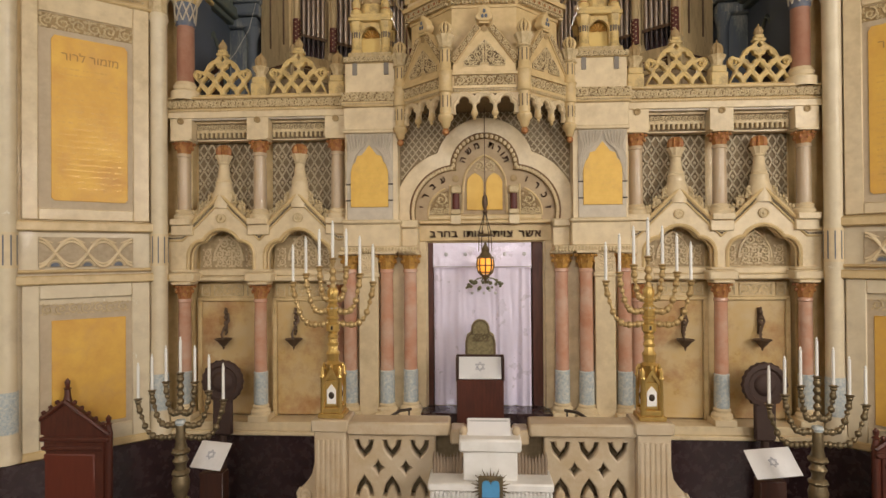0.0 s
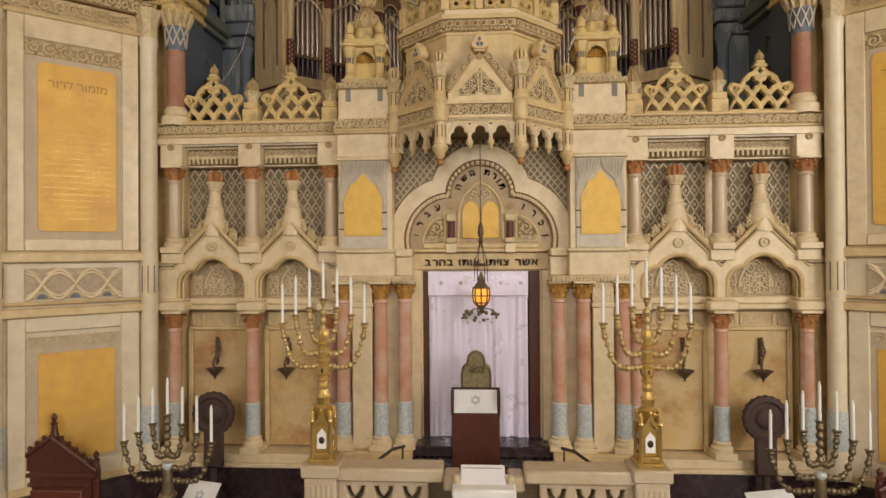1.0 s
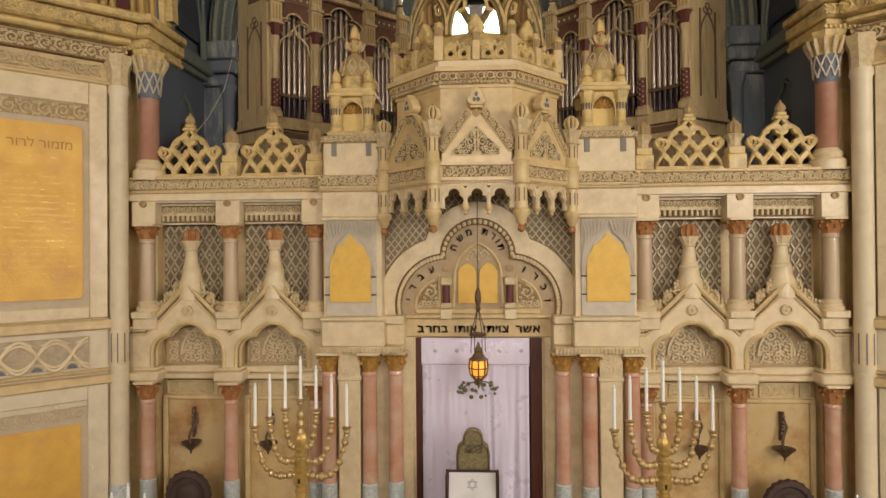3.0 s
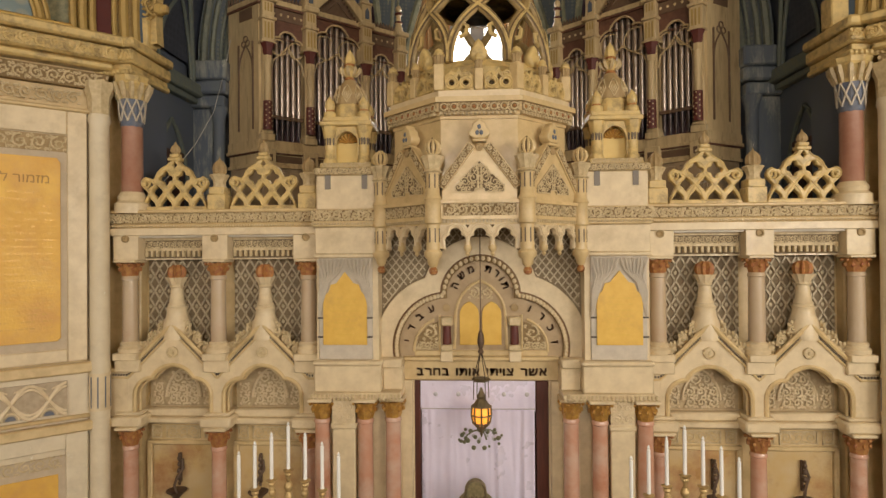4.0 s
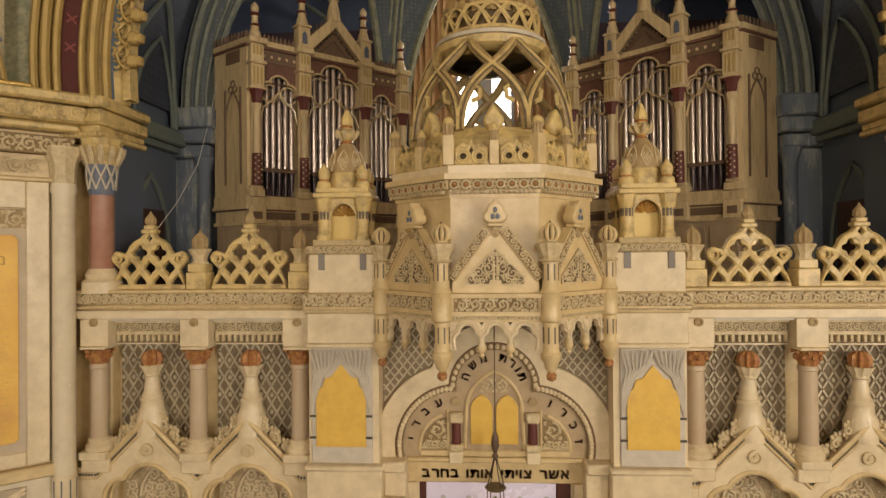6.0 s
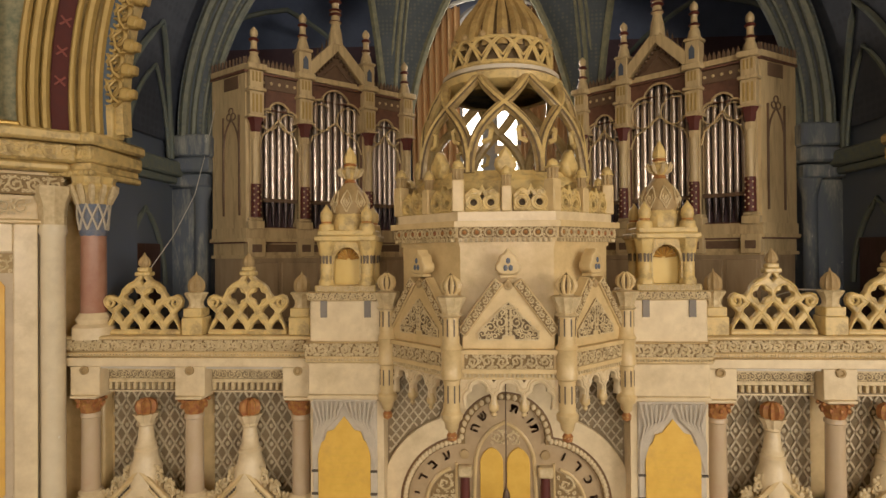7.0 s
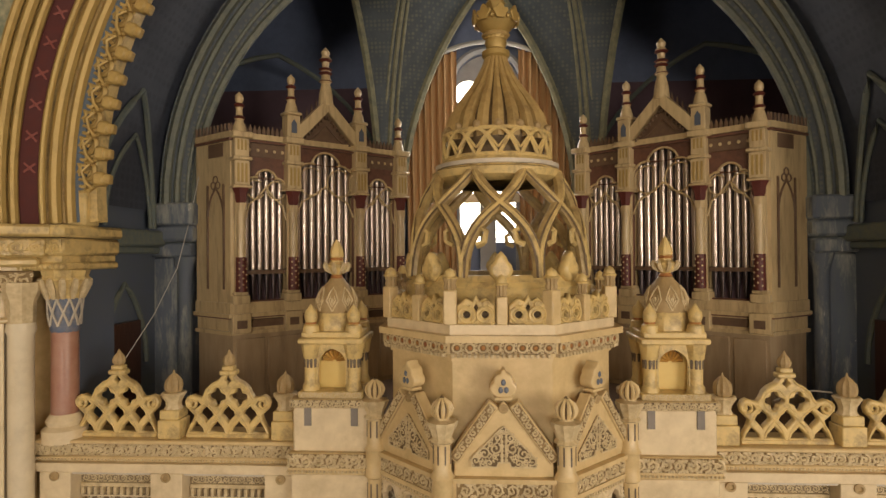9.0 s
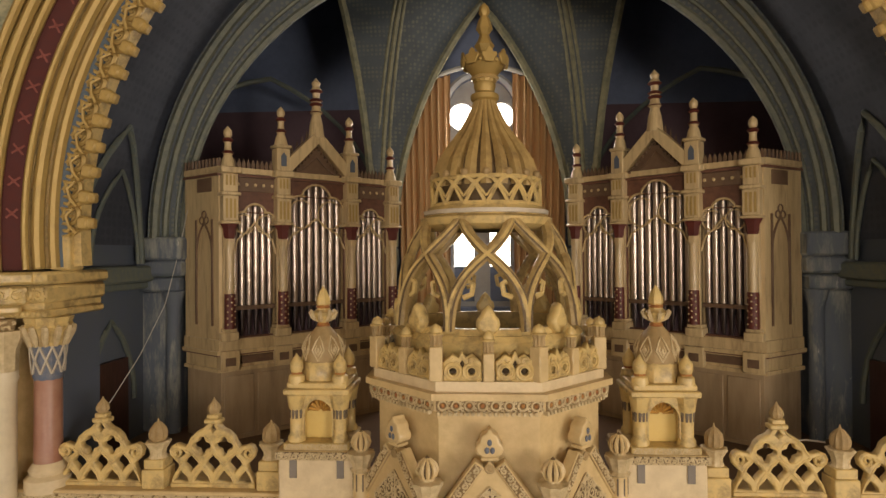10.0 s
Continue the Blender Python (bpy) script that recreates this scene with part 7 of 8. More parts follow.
def organ():
    t = thing("organ_case", "cream and brown wooden organ case with silver pipes, gable and pinnacles", "organ", (0, 0, 5.74), group="organ cases")
    Z = 5.74
    L = dict(local=True)
    W0 = 1.43

    def b(x0, x1, y0, y1, z0, z1, c=0.012):
        return Solid().box(x0, x1, y0, y1, z0 - Z, z1 - Z, c)

    def shell(o, z0, z1):
        return Solid().prism([(-W0 - o, -o), (W0 + o, -o), (W0 + 0.22 + o, 0.8), (-W0 - 0.22 - o, 0.8)], z0 - Z, z1 - Z)

    part("base_cabinet", shell(-0.03, 5.74, 6.72), CASEBROWN, t, **L)
    part("band", shell(-0.01, 6.72, 6.92), CASE, t, **L)
    part("ledge", Solid().prism([(-W0 - 0.05, -0.06), (W0 + 0.05, -0.06), (W0 + 0.27, 0.8), (-W0 - 0.27, 0.8)], 6.92 - Z, 6.97 - Z).prism([(-W0 - 0.02, -0.03), (W0 + 0.02, -0.03), (W0 + 0.24, 0.8), (-W0 - 0.24, 0.8)], 6.97 - Z, 7.12 - Z), CASE, t, **L)
    part("lower_rail", shell(0.025, 6.68, 6.73), CASE, t, **L)
    part("red_line", shell(0.03, 9.335, 9.365), REDBROWN, t, "dark red painted line", **L)
    part("red_line", shell(0.034, 6.9, 6.922), REDBROWN, t, "dark red painted line", **L)
    for x0, x1 in ((-1.36, -0.95), (-0.9, -0.32), (-0.27, 0.27), (0.32, 0.9), (0.95, 1.36)):
        part("base_panel", b(x0, x1, 0.012, 0.05, 5.8, 6.62, 0.012), CASEBROWN, t, **L)
    part("back_body", Solid().prism([(-W0 + 0.06, 0.22), (W0 - 0.06, 0.22), (W0 + 0.22, 0.8), (-W0 - 0.22, 0.8)], 7.1 - Z, 9.42 - Z), CASEDARK, t, **L)
    for e in (-1, 1):
        a, c = Vector((e * W0, 0.02)), Vector((e * (W0 + 0.22), 0.8))
        sd = Solid().prism([(a.x, a.y), (c.x, c.y), (c.x - e * 0.06, c.y), (a.x - e * 0.06, a.y)], 7.1 - Z, 9.42 - Z)
        side = part("side_panel", sd, CASE, t, **L)
        d = (c - a).normalized()
        M = Matrix(((d.x, e * d.y, 0, a.x), (d.y, -e * d.x, 0, a.y), (0, 0, 1, -Z), (0, 0, 0, 1)))
        q = Solid()
        for x0, x1, z0, z1 in ((0.12, 0.15, 7.3, 8.75), (0.5, 0.53, 7.3, 8.75)):
            q.box(x0, x1, 0.0, 0.025, z0, z1, 0.005, M)
        q.tube([(x, 0.012, z) for x, z in pointed(0.325, 8.3, 0.18, 0.4)], 0.014, 5, 1.0, M)
        for cx, cz in ((0.325, 8.82), (0.27, 8.74), (0.38, 8.74)):
            q.tube([(x, 0.012, z) for x, z in arc(cx, cz, 0.05, 0, 360, 10)], 0.01, 5, 1.0, M)
        part("side_tracery", q, CASEDARK, side, **L)
        part("side_frieze", Solid().box(0.15, 0.5, 0.0, 0.012, 9.13, 9.32, 0.004, M), CASEDARK, side, **L)
    # front dark band panels
    for x0, x1 in ((-1.22, -0.66), (-0.46, 0.46), (0.66, 1.22)):
        part("inset_panel", b(x0, x1, -0.004, 0.05, 6.77, 6.88, 0.004), CASEDARK, t, "dark inset panel", **L)
    PX = (-1.31, -0.555, 0.555, 1.31)
    for i, x in enumerate(PX):
        mid = i in (1, 2)
        p = part("pier", b(x - 0.12, x + 0.12, -0.08, 0.2, 7.1, 7.22).box(x - 0.1, x + 0.1, -0.06, 0.2, 7.22 - Z, 7.27 - Z, 0.01).box(x - 0.075, x + 0.075, -0.03, 0.2, 7.27 - Z, 8.66 - Z, 0.01), CASE, t, **L)
        part("base_block", b(x - 0.13, x + 0.13, -0.09, 0.1, 6.7, 6.97, 0.01), CASE, p, **L)
        part("block_inset", b(x - 0.07, x + 0.07, -0.096, 0.0, 6.77, 6.88, 0.004), CASEDARK, p, **L)
        part("shaft", Solid().lathe(x, -0.06, [(0.07, 7.27 - Z), (0.065, 7.72 - Z), (0.062, 8.42 - Z)], 14), CASE, p, **L)
        part("lattice_foot", Solid().lathe(x, -0.06, [(0.076, 7.27 - Z), (0.072, 7.74 - Z)], 14), DARKRED, p, "dark red lattice foot", **L)
        z = Solid()
        for k in range(5):
            for a in (-0.7, 0.7):
                z.ball(x + 0.075 * math.sin(a), -0.06 - 0.075 * math.cos(a), 7.33 - Z + k * 0.085, 0.014, 4)
            z.ball(x, -0.137, 7.37 - Z + k * 0.085, 0.014, 4)
        part("gilt_studs", z, CASE, p, **L)
        part("capital", Solid().lathe(x, -0.06, [(0.062, 8.48 - Z), (0.08, 8.52 - Z), (0.085, 8.6 - Z), (0.125, 8.68 - Z)], 12, flute=0.12), DARKRED, p, "dark red carved capital", **L)
        part("capital_ring", Solid().lathe(x, -0.06, [(0.075, 8.38 - Z), (0.075, 8.48 - Z)], 12, flute=0.1), CASE, p, **L)
        fb = b(x - 0.13, x + 0.13, -0.15, 0.15, 8.68, 8.72).box(x - 0.105, x + 0.105, -0.12, 0.15, 8.72 - Z, 9.06 - Z, 0.01).box(x - 0.13, x + 0.13, -0.15, 0.15, 9.06 - Z, 9.11 - Z, 0.01).box(x - 0.1, x + 0.1, -0.11, 0.15, 9.11 - Z, 9.36 - Z, 0.01).box(x - 0.14, x + 0.14, -0.16, 0.2, 9.36 - Z, 9.45 - Z, 0.015)
        part("fluted_block", fb, CASE, p, **L)
        for k in (-1, 0, 1):
            part("gold_flute", Solid().box(x + k * 0.055 - 0.016, x + k * 0.055 + 0.016, -0.124, -0.1, 8.76 - Z, 9.02 - Z, 0.004), GILT, p, **L)
            part("gold_flute", Solid().box(x + k * 0.05 - 0.014, x + k * 0.05 + 0.014, -0.114, -0.1, 9.2 - Z, 9.34 - Z, 0.004), GILT, p, **L)
        z0, s_ = 9.45, 1.0
        if mid:
            pin = b(x - 0.1, x + 0.1, -0.1, 0.1, 9.45, 9.78).box(x - 0.12, x + 0.12, -0.12, 0.12, 9.78 - Z, 9.83 - Z, 0.015)
            part("tabernacle", pin, CASE, p, **L)
            me = plate([[(x - 0.04, 9.52 - Z), (x - 0.04, 9.66 - Z), (x, 9.72 - Z), (x + 0.04, 9.66 - Z), (x + 0.04, 9.52 - Z)]], 0.012)
            me.transform(pose(0, -0.104, 0))
            part("tabernacle_niche", me, APSEBLUE, p, **L)
            z0, s_ = 9.83, 1.0
        zz = z0 - Z
        part("pinnacle", Solid().lathe(x, 0.0, [(0.1, zz), (0.08, zz + 0.1), (0.055, zz + 0.16), (0.075, zz + 0.2), (0.05, zz + 0.23), (0.045, zz + 0.33), (0.07, zz + 0.37), (0.04, zz + 0.41), (0.06, zz + 0.45), (0.055, zz + 0.5), (0.004, zz + 0.56)], 10), CASE, p, **L)
        for rz_, rr_ in ((0.2, 0.085), (0.37, 0.078)):
            part("pinnacle_ring", Solid().lathe(x, 0.0, [(0.05, zz + rz_ - 0.03), (rr_, zz + rz_), (0.05, zz + rz_ + 0.03)], 10), DARKRED, p, **L)
    # bays
    for cx, hw, top, n in ((-0.93, 0.3, 8.97, 6), (0.0, 0.47, 9.3, 8), (0.93, 0.3, 8.97, 6)):
        r = hw * 0.52
        tre = [(cx - hw, 7.14), (cx - hw, top - hw * 0.85)] + arc(cx - hw * 0.52, top - hw * 0.85, hw * 0.48, 180, 75, 6) + arc(cx, top - r, r, 165, 15, 10) + arc(cx + hw * 0.52, top - hw * 0.85, hw * 0.48, 105, 0, 6) + [(cx + hw, 7.14)]
        w1 = hw + 0.09
        me = plate([[(cx - w1, 7.12), (cx - w1, 9.4), (cx + w1, 9.4), (cx + w1, 7.12)], tre], 0.06, 0.01)
        me.transform(pose(0, 0.05, -Z))
        bay = part("pipe_bay", me, REDBROWN, t, "red-brown pipe bay panel", **L)
        mo = Solid()
        mo.tube([(x, 0.01, z - Z) for x, z in tre[1:-1]], 0.018, 5)
        zc = top - hw * 1.5
        for e in (-1, 1):
            mo.tube([(cx + e * hw, 0.02, zc - 0.25 - Z), (cx + e * hw * 0.82, 0.02, zc - 0.05 - Z), (cx + e * hw * 0.4, 0.02, zc + 0.06 - Z), (cx, 0.02, zc + 0.2 - Z)], 0.016, 5)
            mo.tube([(x, 0.02, z - Z) for x, z in arc(cx + e * hw * 0.5, top - hw * 0.95, hw * 0.44, 0, 360, 14)][2:-1], 0.012, 5)
        part("tracery", mo, CASE, bay, **L)
        part("bay_frieze", b(cx - w1 + 0.06, cx + w1 - 0.06, 0.005, 0.06, 9.14, 9.33, 0.004) if n == 6 else b(cx - 0.2, cx + 0.2, 0.005, 0.06, 9.36, 9.44, 0.004), CASEDARK, bay, "dark carved frieze", **L)
        fr = Solid()
        if n == 6:
            for k in range(5):
                fr.ball(cx - 0.24 + 0.12 * k, 0.004, 9.235 - Z, 0.025, 5, 1, 0.5)
            part("frieze_rosettes", fr, CASE, bay, **L)
        for k in range(n):
            x = cx - hw + (k + 0.5) * 2 * hw / n
            rr = hw / n * 0.86
            tall = top + 0.05 - abs(k - (n - 1) / 2) * 0.05
            pp = Solid().lathe(x, 0.14, [(rr * 0.35, 7.16 - Z), (rr * 0.95, 7.5 - Z), (rr, 7.52 - Z), (rr, tall - Z)], 14)
            pipe = part("organ_pipe", pp, PIPE, bay, "tall silver organ pipe", **L)
            part("pipe_foot", Solid().lathe(x, 0.137, [(rr * 0.4, 7.14 - Z), (rr * 1.03, 7.5 - Z), (rr * 1.03, 7.56 - Z)], 14), PIPEDARK, pipe, **L)
        # Dark sheet added behind the pipes, so that their gaps look unlit.
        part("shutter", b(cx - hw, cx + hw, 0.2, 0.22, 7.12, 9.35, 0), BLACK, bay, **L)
        part("toe_rail", b(cx - hw, cx + hw, 0.06, 0.08, 7.5, 7.56, 0.004), CASEDARK, bay, **L)
    part("top_cornice", shell(0.02, 9.38, 9.46), CASE, t, **L)
    for k in range(44):
        x = -1.4 + 2.8 * k / 43
        if abs(x) > 0.62:
            cs = Solid().wedge([(x - 0.022, 9.46 - Z), (x - 0.028, 9.52 - Z), (x, 9.6 - Z), (x + 0.028, 9.52 - Z), (x + 0.022, 9.46 - Z)], 0.05, 0.08)
            part("crest_leaf", cs, CASEDARK, t, **L)
    cs = Solid()
    for e in (-1, 1):
        for k in range(10):
            a = Vector((e * W0, 0.08)).lerp(Vector((e * (W0 + 0.22), 0.78)), k / 9)
            cs.box(a.x - 0.015, a.x + 0.015, a.y - 0.02, a.y + 0.02, 9.46 - Z, 9.58 - Z, 0.005)
    part("side_cresting", cs, CASEDARK, t, "dark wooden cresting", **L)
    # gable over the middle
    me = plate([[(-0.62, 9.4), (-0.62, 9.5), (0, 10.12), (0.62, 9.5), (0.62, 9.4), (0.48, 9.4), (0.0, 9.9), (-0.48, 9.4)]], 0.14, 0.012)
    me.transform(pose(0, -0.02, -Z))
    gb = part("gable", me, CASE, t, **L)
    me = plate([[(-0.48, 9.4), (0, 9.9), (0.48, 9.4)]], 0.05)
    me.transform(pose(0, 0.04, -Z))
    part("gable_field", me, CASEDARK, gb, **L)
    q = Solid()
    for e in (-1, 1):
        for k in range(9):
            tt = (k + 0.5) / 9
            q.box(e * 0.46 * tt - 0.012, e * 0.46 * tt + 0.012, -0.05, 0.0, 9.83 - 0.48 * tt - Z, 9.87 - 0.48 * tt - Z, 0.003)
        q.tube([(e * 0.4, 0.0, 9.42 - Z), (e * 0.2, 0.0, 9.52 - Z), (0, 0.0, 9.72 - Z)], 0.014, 5)
        for k in range(7):
            tt = (k + 0.8) / 8
            q.wedge([(e * 0.62 * tt - 0.02, 10.1 - 0.62 * tt - Z), (e * 0.62 * tt, 10.23 - 0.62 * tt - Z), (e * 0.62 * tt + 0.02, 10.1 - 0.62 * tt - Z)], 0.02, 0.05)
    part("gable_carving", q, CASEDARK, gb, **L)
    zz = 10.1 - Z
    part("apex_finial", Solid().lathe(0, 0, [(0.12, zz - 0.1), (0.1, zz + 0.1), (0.065, zz + 0.24), (0.1, zz + 0.28), (0.07, zz + 0.32), (0.06, zz + 0.42), (0.09, zz + 0.46), (0.05, zz + 0.5), (0.06, zz + 0.58), (0.085, zz + 0.62), (0.05, zz + 0.66), (0.07, zz + 0.72), (0.004, zz + 0.8)], 10), CASE, gb, **L)
    for z in (0.28, 0.4, 0.46, 0.6):
        part("finial_ring", Solid().lathe(0, 0, [(0.06, zz + z - 0.03), (0.105, zz + z), (0.06, zz + z + 0.03)], 10), DARKRED, gb, **L)
    return t


og = organ()
og.matrix_basis = pose(-2.485, 2.63, 5.74, 0, 0, 41.7)
copy_thing(og, pose(2.485, 2.63, 5.74, 0, 0, -41.7))

# cable in the gallery
ROPE = material("pale_cable", (0.55, 0.52, 0.46), 0.6, bump=0)
cb = thing("hanging_cable", "thin pale cable slung from the apse pilaster", "cable", (-4.4, 1.9, 6.3))
part("strand", Solid().tube([(-4.56, 0.5, 6.25), (-4.5, 0.85, 6.55), (-4.42, 1.3, 7.0), (-4.34, 1.75, 7.6), (-4.28, 2.0, 8.3), (-4.2, 2.1, 8.9)], 0.0055, 5), ROPE, cb)
cb = thing("hanging_cable", "thin pale cable lying behind the cresting", "cable", (3.45, 0.4, 6.1))
part("strand", Solid().tube([(3.0, 0.5, 6.15), (3.15, 0.4, 6.24), (3.3, 0.3, 6.3), (3.45, 0.22, 6.3)], 0.009, 5), ROPE, cb)

# ---- floor of the ark ----
structure("ark_platform", Solid().box(-1.9, 1.9, -2.42, -0.5, FL, 0.75, 0.01), BEIGEMARBLE, "beige marble ark platform", "platform")


def balustrade(s):
    t = thing("balustrade", "beige marble balustrade with quatrefoil panel and fluted post", "balustrade", (s * 1.1, -2.6, FL), group="balustrades before the ark")
    X = lambda a, b: (min(s * a, s * b), max(s * a, s * b))
    p = part("post", Solid().box(*X(1.53, 1.87), -2.77, -2.43, FL, 1.5, 0.01), BEIGEMARBLE, t)
    for k in range(6):
        x = 1.565 + k * 0.054
        part("flute", Solid().box(*X(x - 0.018, x + 0.018), -2.782, -2.76, 0.5, 1.42, 0.006), BEIGEMARBLE, p)
    part("post_cap", Solid().box(*X(1.5, 1.9), -2.8, -2.4, 1.5, 1.63, 0.015), BEIGEMARBLE, p)
    part("handrail", Solid().box(*X(0.42, 1.53), -2.76, -2.44, 1.46, 1.6, 0.02).box(*X(0.25, 0.42), -2.72, -2.44, 1.36, 1.52, 0.02), BEIGEMARBLE, t)
    loops = [[(0.58, FL), (0.58, 1.46), (1.53, 1.46), (1.53, FL)]]
    for k in range(3):
        cx = 0.75 + k * 0.30
        loops.append([(cx - 0.1, 1.385), (cx - 0.085, 1.3), (cx - 0.05, 1.24), (cx, 1.19), (cx + 0.05, 1.24), (cx + 0.085, 1.3), (cx + 0.1, 1.385), (cx + 0.055, 1.385), (cx + 0.045, 1.33), (cx, 1.275), (cx - 0.045, 1.33), (cx - 0.055, 1.385)])
        loops.append([(cx - 0.1, 0.78), (cx - 0.08, 0.88), (cx - 0.06, 0.92), (cx, 1.0), (cx + 0.06, 0.92), (cx + 0.08, 0.88), (cx + 0.105, 0.78), (cx + 0.055, 0.78), (cx + 0.045, 0.84), (cx, 0.9), (cx - 0.045, 0.84), (cx - 0.055, 0.78)])
    for k in range(4):
        cx = 0.6 + k * 0.30
        if 0.62 < cx < 1.5:
            a = 0.065
            loops.append([(cx - a, 1.09), (cx - a * 0.4, 1.12), (cx, 1.09 + a * 1.2), (cx + a * 0.4, 1.12), (cx + a, 1.09), (cx + a * 0.4, 1.06), (cx, 1.09 - a * 1.2), (cx - a * 0.4, 1.06)])
    me = plate([mirror(l, s) for l in loops], 0.14, 0.018)
    me.transform(pose(0, -2.6, 0))
    part("pierced_panel", me, BEIGEMARBLE, t)
    # Dark backing, so that the openings in the panel look shaded.
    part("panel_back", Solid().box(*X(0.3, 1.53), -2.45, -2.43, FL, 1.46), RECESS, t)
    # scrolled end
    sc = Solid()
    me = plate([mirror([(1.87, FL), (1.87, 1.3), (1.9, 1.15), (1.93, 1.0), (2.0, 0.9), (2.08, 0.82), (2.1, 0.7), (2.12, FL)], s)], 0.12, 0.015)
    sc.join(me, pose(0, -2.6, 0))
    sc.tube([(s * x, -2.66, z) for x, z in spiral(2.0, 0.78, 0.09, 1.6, 1.0, -1)], 0.022, 6)
    part("scrolled_end", sc, BEIGEMARBLE, t)


for s in (-1, 1):
    balustrade(s)

# reading desk before the balustrade
dk = thing("reading_desk", "white marble reading desk with brass sunburst plaque", "desk", (0, -2.95, FL))
part("base", Solid().box(-0.6, 0.6, -3.15, -2.78, FL, 0.86, 0.012), WHITEMARBLE, dk)
part("shelf", Solid().box(-0.62, 0.62, -3.18, -2.75, 1.05, 1.13, 0.015), WHITEMARBLE, dk)
ar = plate([[(-0.6, 0.6), (-0.6, 1.05), (0.6, 1.05), (0.6, 0.6)]] + [[(cx - 0.1, 0.6)] + arc(cx, 0.84, 0.1, 180, 0, 8) + [(cx + 0.1, 0.6)] for cx in (-0.42, -0.14, 0.14, 0.42)], 0.3, 0.01)
ar.transform(pose(0, -2.99, 0))
part("arcade", ar, WHITEMARBLE, dk)
df = Solid()
for k in range(30):
    df.box(-0.58 + k * 0.04, -0.555 + k * 0.04, -3.185, -3.13, 0.99, 1.04, 0.004)
part("dentil_band", df, WHITEMARBLE, dk)
part("body", Solid().box(-0.27, 0.27, -3.1, -2.78, 1.13, 1.42, 0.012), WHITEMARBLE, dk)
part("top", Solid().box(-0.31, 0.31, -3.14, -2.7, 1.42, 1.55, 0.02), WHITEMARBLE, dk)
for s in (-1, 1):
    BROWNSTONE = material("brown_carved_stone", (0.27, 0.20, 0.14), 0.6)
    wg = part("pierced_wing", Solid().box(s * 0.27, s * 0.58, -2.9, -2.8, 1.13, 1.26, 0.006), BROWNSTONE, dk, "brown pierced side wing")
    for k in range(9):
        hk = 0.05 * abs(k - 4) / 4
        part("wing_spike", Solid().lathe(s * (0.3 + k * 0.034), -2.9, [(0.016, 1.13), (0.02, 1.2 + hk), (0.012, 1.27 + hk), (0.003, 1.31 + hk)], 8), BROWNSTONE, wg)
    part("top_scroll", Solid().ball(s * 0.27, -2.95, 1.58, 0.045, 8, 1.2), BEIGEMARBLE, dk)
sb = Solid()
for k in range(28):
    a = math.tau * k / 28
    r0, r1 = 0.1, 0.205 if k % 2 else 0.17
    sb.wedge([(r0 * math.cos(a - 0.1), 1.1 + r0 * math.sin(a - 0.1)), (r1 * math.cos(a) * 0.95, 1.1 + r1 * math.sin(a)), (r0 * math.cos(a + 0.1), 1.1 + r0 * math.sin(a + 0.1))], -3.21, -3.195)
sb.box(-0.12, 0.12, -3.215, -3.19, 0.98, 1.22, 0.01)
part("sunburst", sb, BRONZE, dk, "brass sunburst plaque")
me = plate([[(-0.085, 1.02), (-0.085, 1.14)] + arc(-0.043, 1.14, 0.042, 180, 0, 6) + arc(0.043, 1.14, 0.042, 180, 0, 6) + [(0.085, 1.14), (0.085, 1.02)]], 0.02, 0.003)
me.transform(pose(0, -3.225, 0))
part("tablets", me, material("bright_blue_enamel", (0.10, 0.34, 0.62), 0.3), dk, "blue enamel law tablets")
ck = thing("desk_cloth", "white embroidered cloth lying on the reading desk", "cloth", (-0.01, -2.95, 1.55))
M = Matrix.Translation((-0.01, -2.9, 1.57)) @ pose(0, 0, 0, 28, 0, 0)
part("cloth", Solid().box(-0.225, 0.225, -0.2, 0.16, 0.0, 0.03, 0.01, M), LINEN, ck)
part("fringe", Solid().box(-0.225, 0.225, -0.215, -0.2, -0.06, 0.02, 0.004, M), LINEN, ck)
BRAID = material("silver_braid", (0.55, 0.54, 0.56), 0.4, 0.4)
for y_ in (-0.16, 0.1):
    part("embroidered_edge", Solid().box(-0.2, 0.2, y_, y_ + 0.015, 0.03, 0.033, 0, M), BRAID, ck)


def star(sol, r, wd, m):
    for k in (0, 1):
        pts = [(r * math.cos(radians(90 + 60 * k + 120 * i)), r * math.sin(radians(90 + 60 * k + 120 * i)), 0) for i in range(3)]
        for a, b in zip(pts, pts[1:] + pts[:1]):
            sol.tube([a, b], wd, 4, 1.0, m)
    return sol


GREYINK = material("grey_embroidery", (0.45, 0.45, 0.50), 0.6)
# lectern before the curtain
lc = thing("wooden_lectern", "dark mahogany lectern with a white star cloth", "lectern", (-0.09, -0.6, 0.75))
part("body", Solid().box(-0.42, 0.24, -0.72, -0.3, 0.75, 1.62, 0.015), WOOD, lc)
part("plinth", Solid().box(-0.45, 0.27, -0.75, -0.28, 0.75, 0.84, 0.015), WOOD, lc)
M = Matrix.Translation((-0.09, -0.6, 1.78)) @ pose(0, 0, 0, 60, 0, 0)
part("slope", Solid().box(-0.33, 0.33, -0.17, 0.17, -0.03, 0.0, 0.008, M).box(-0.34, 0.34, 0.15, 0.18, -0.03, 0.03, 0.008, M), WALNUT, lc)
part("side_rail", Solid().box(-0.43, -0.405, -0.72, -0.45, 1.6, 1.93, 0.01), WALNUT, lc)
part("side_rail", Solid().box(0.225, 0.25, -0.72, -0.45, 1.6, 1.93, 0.01), WALNUT, lc)
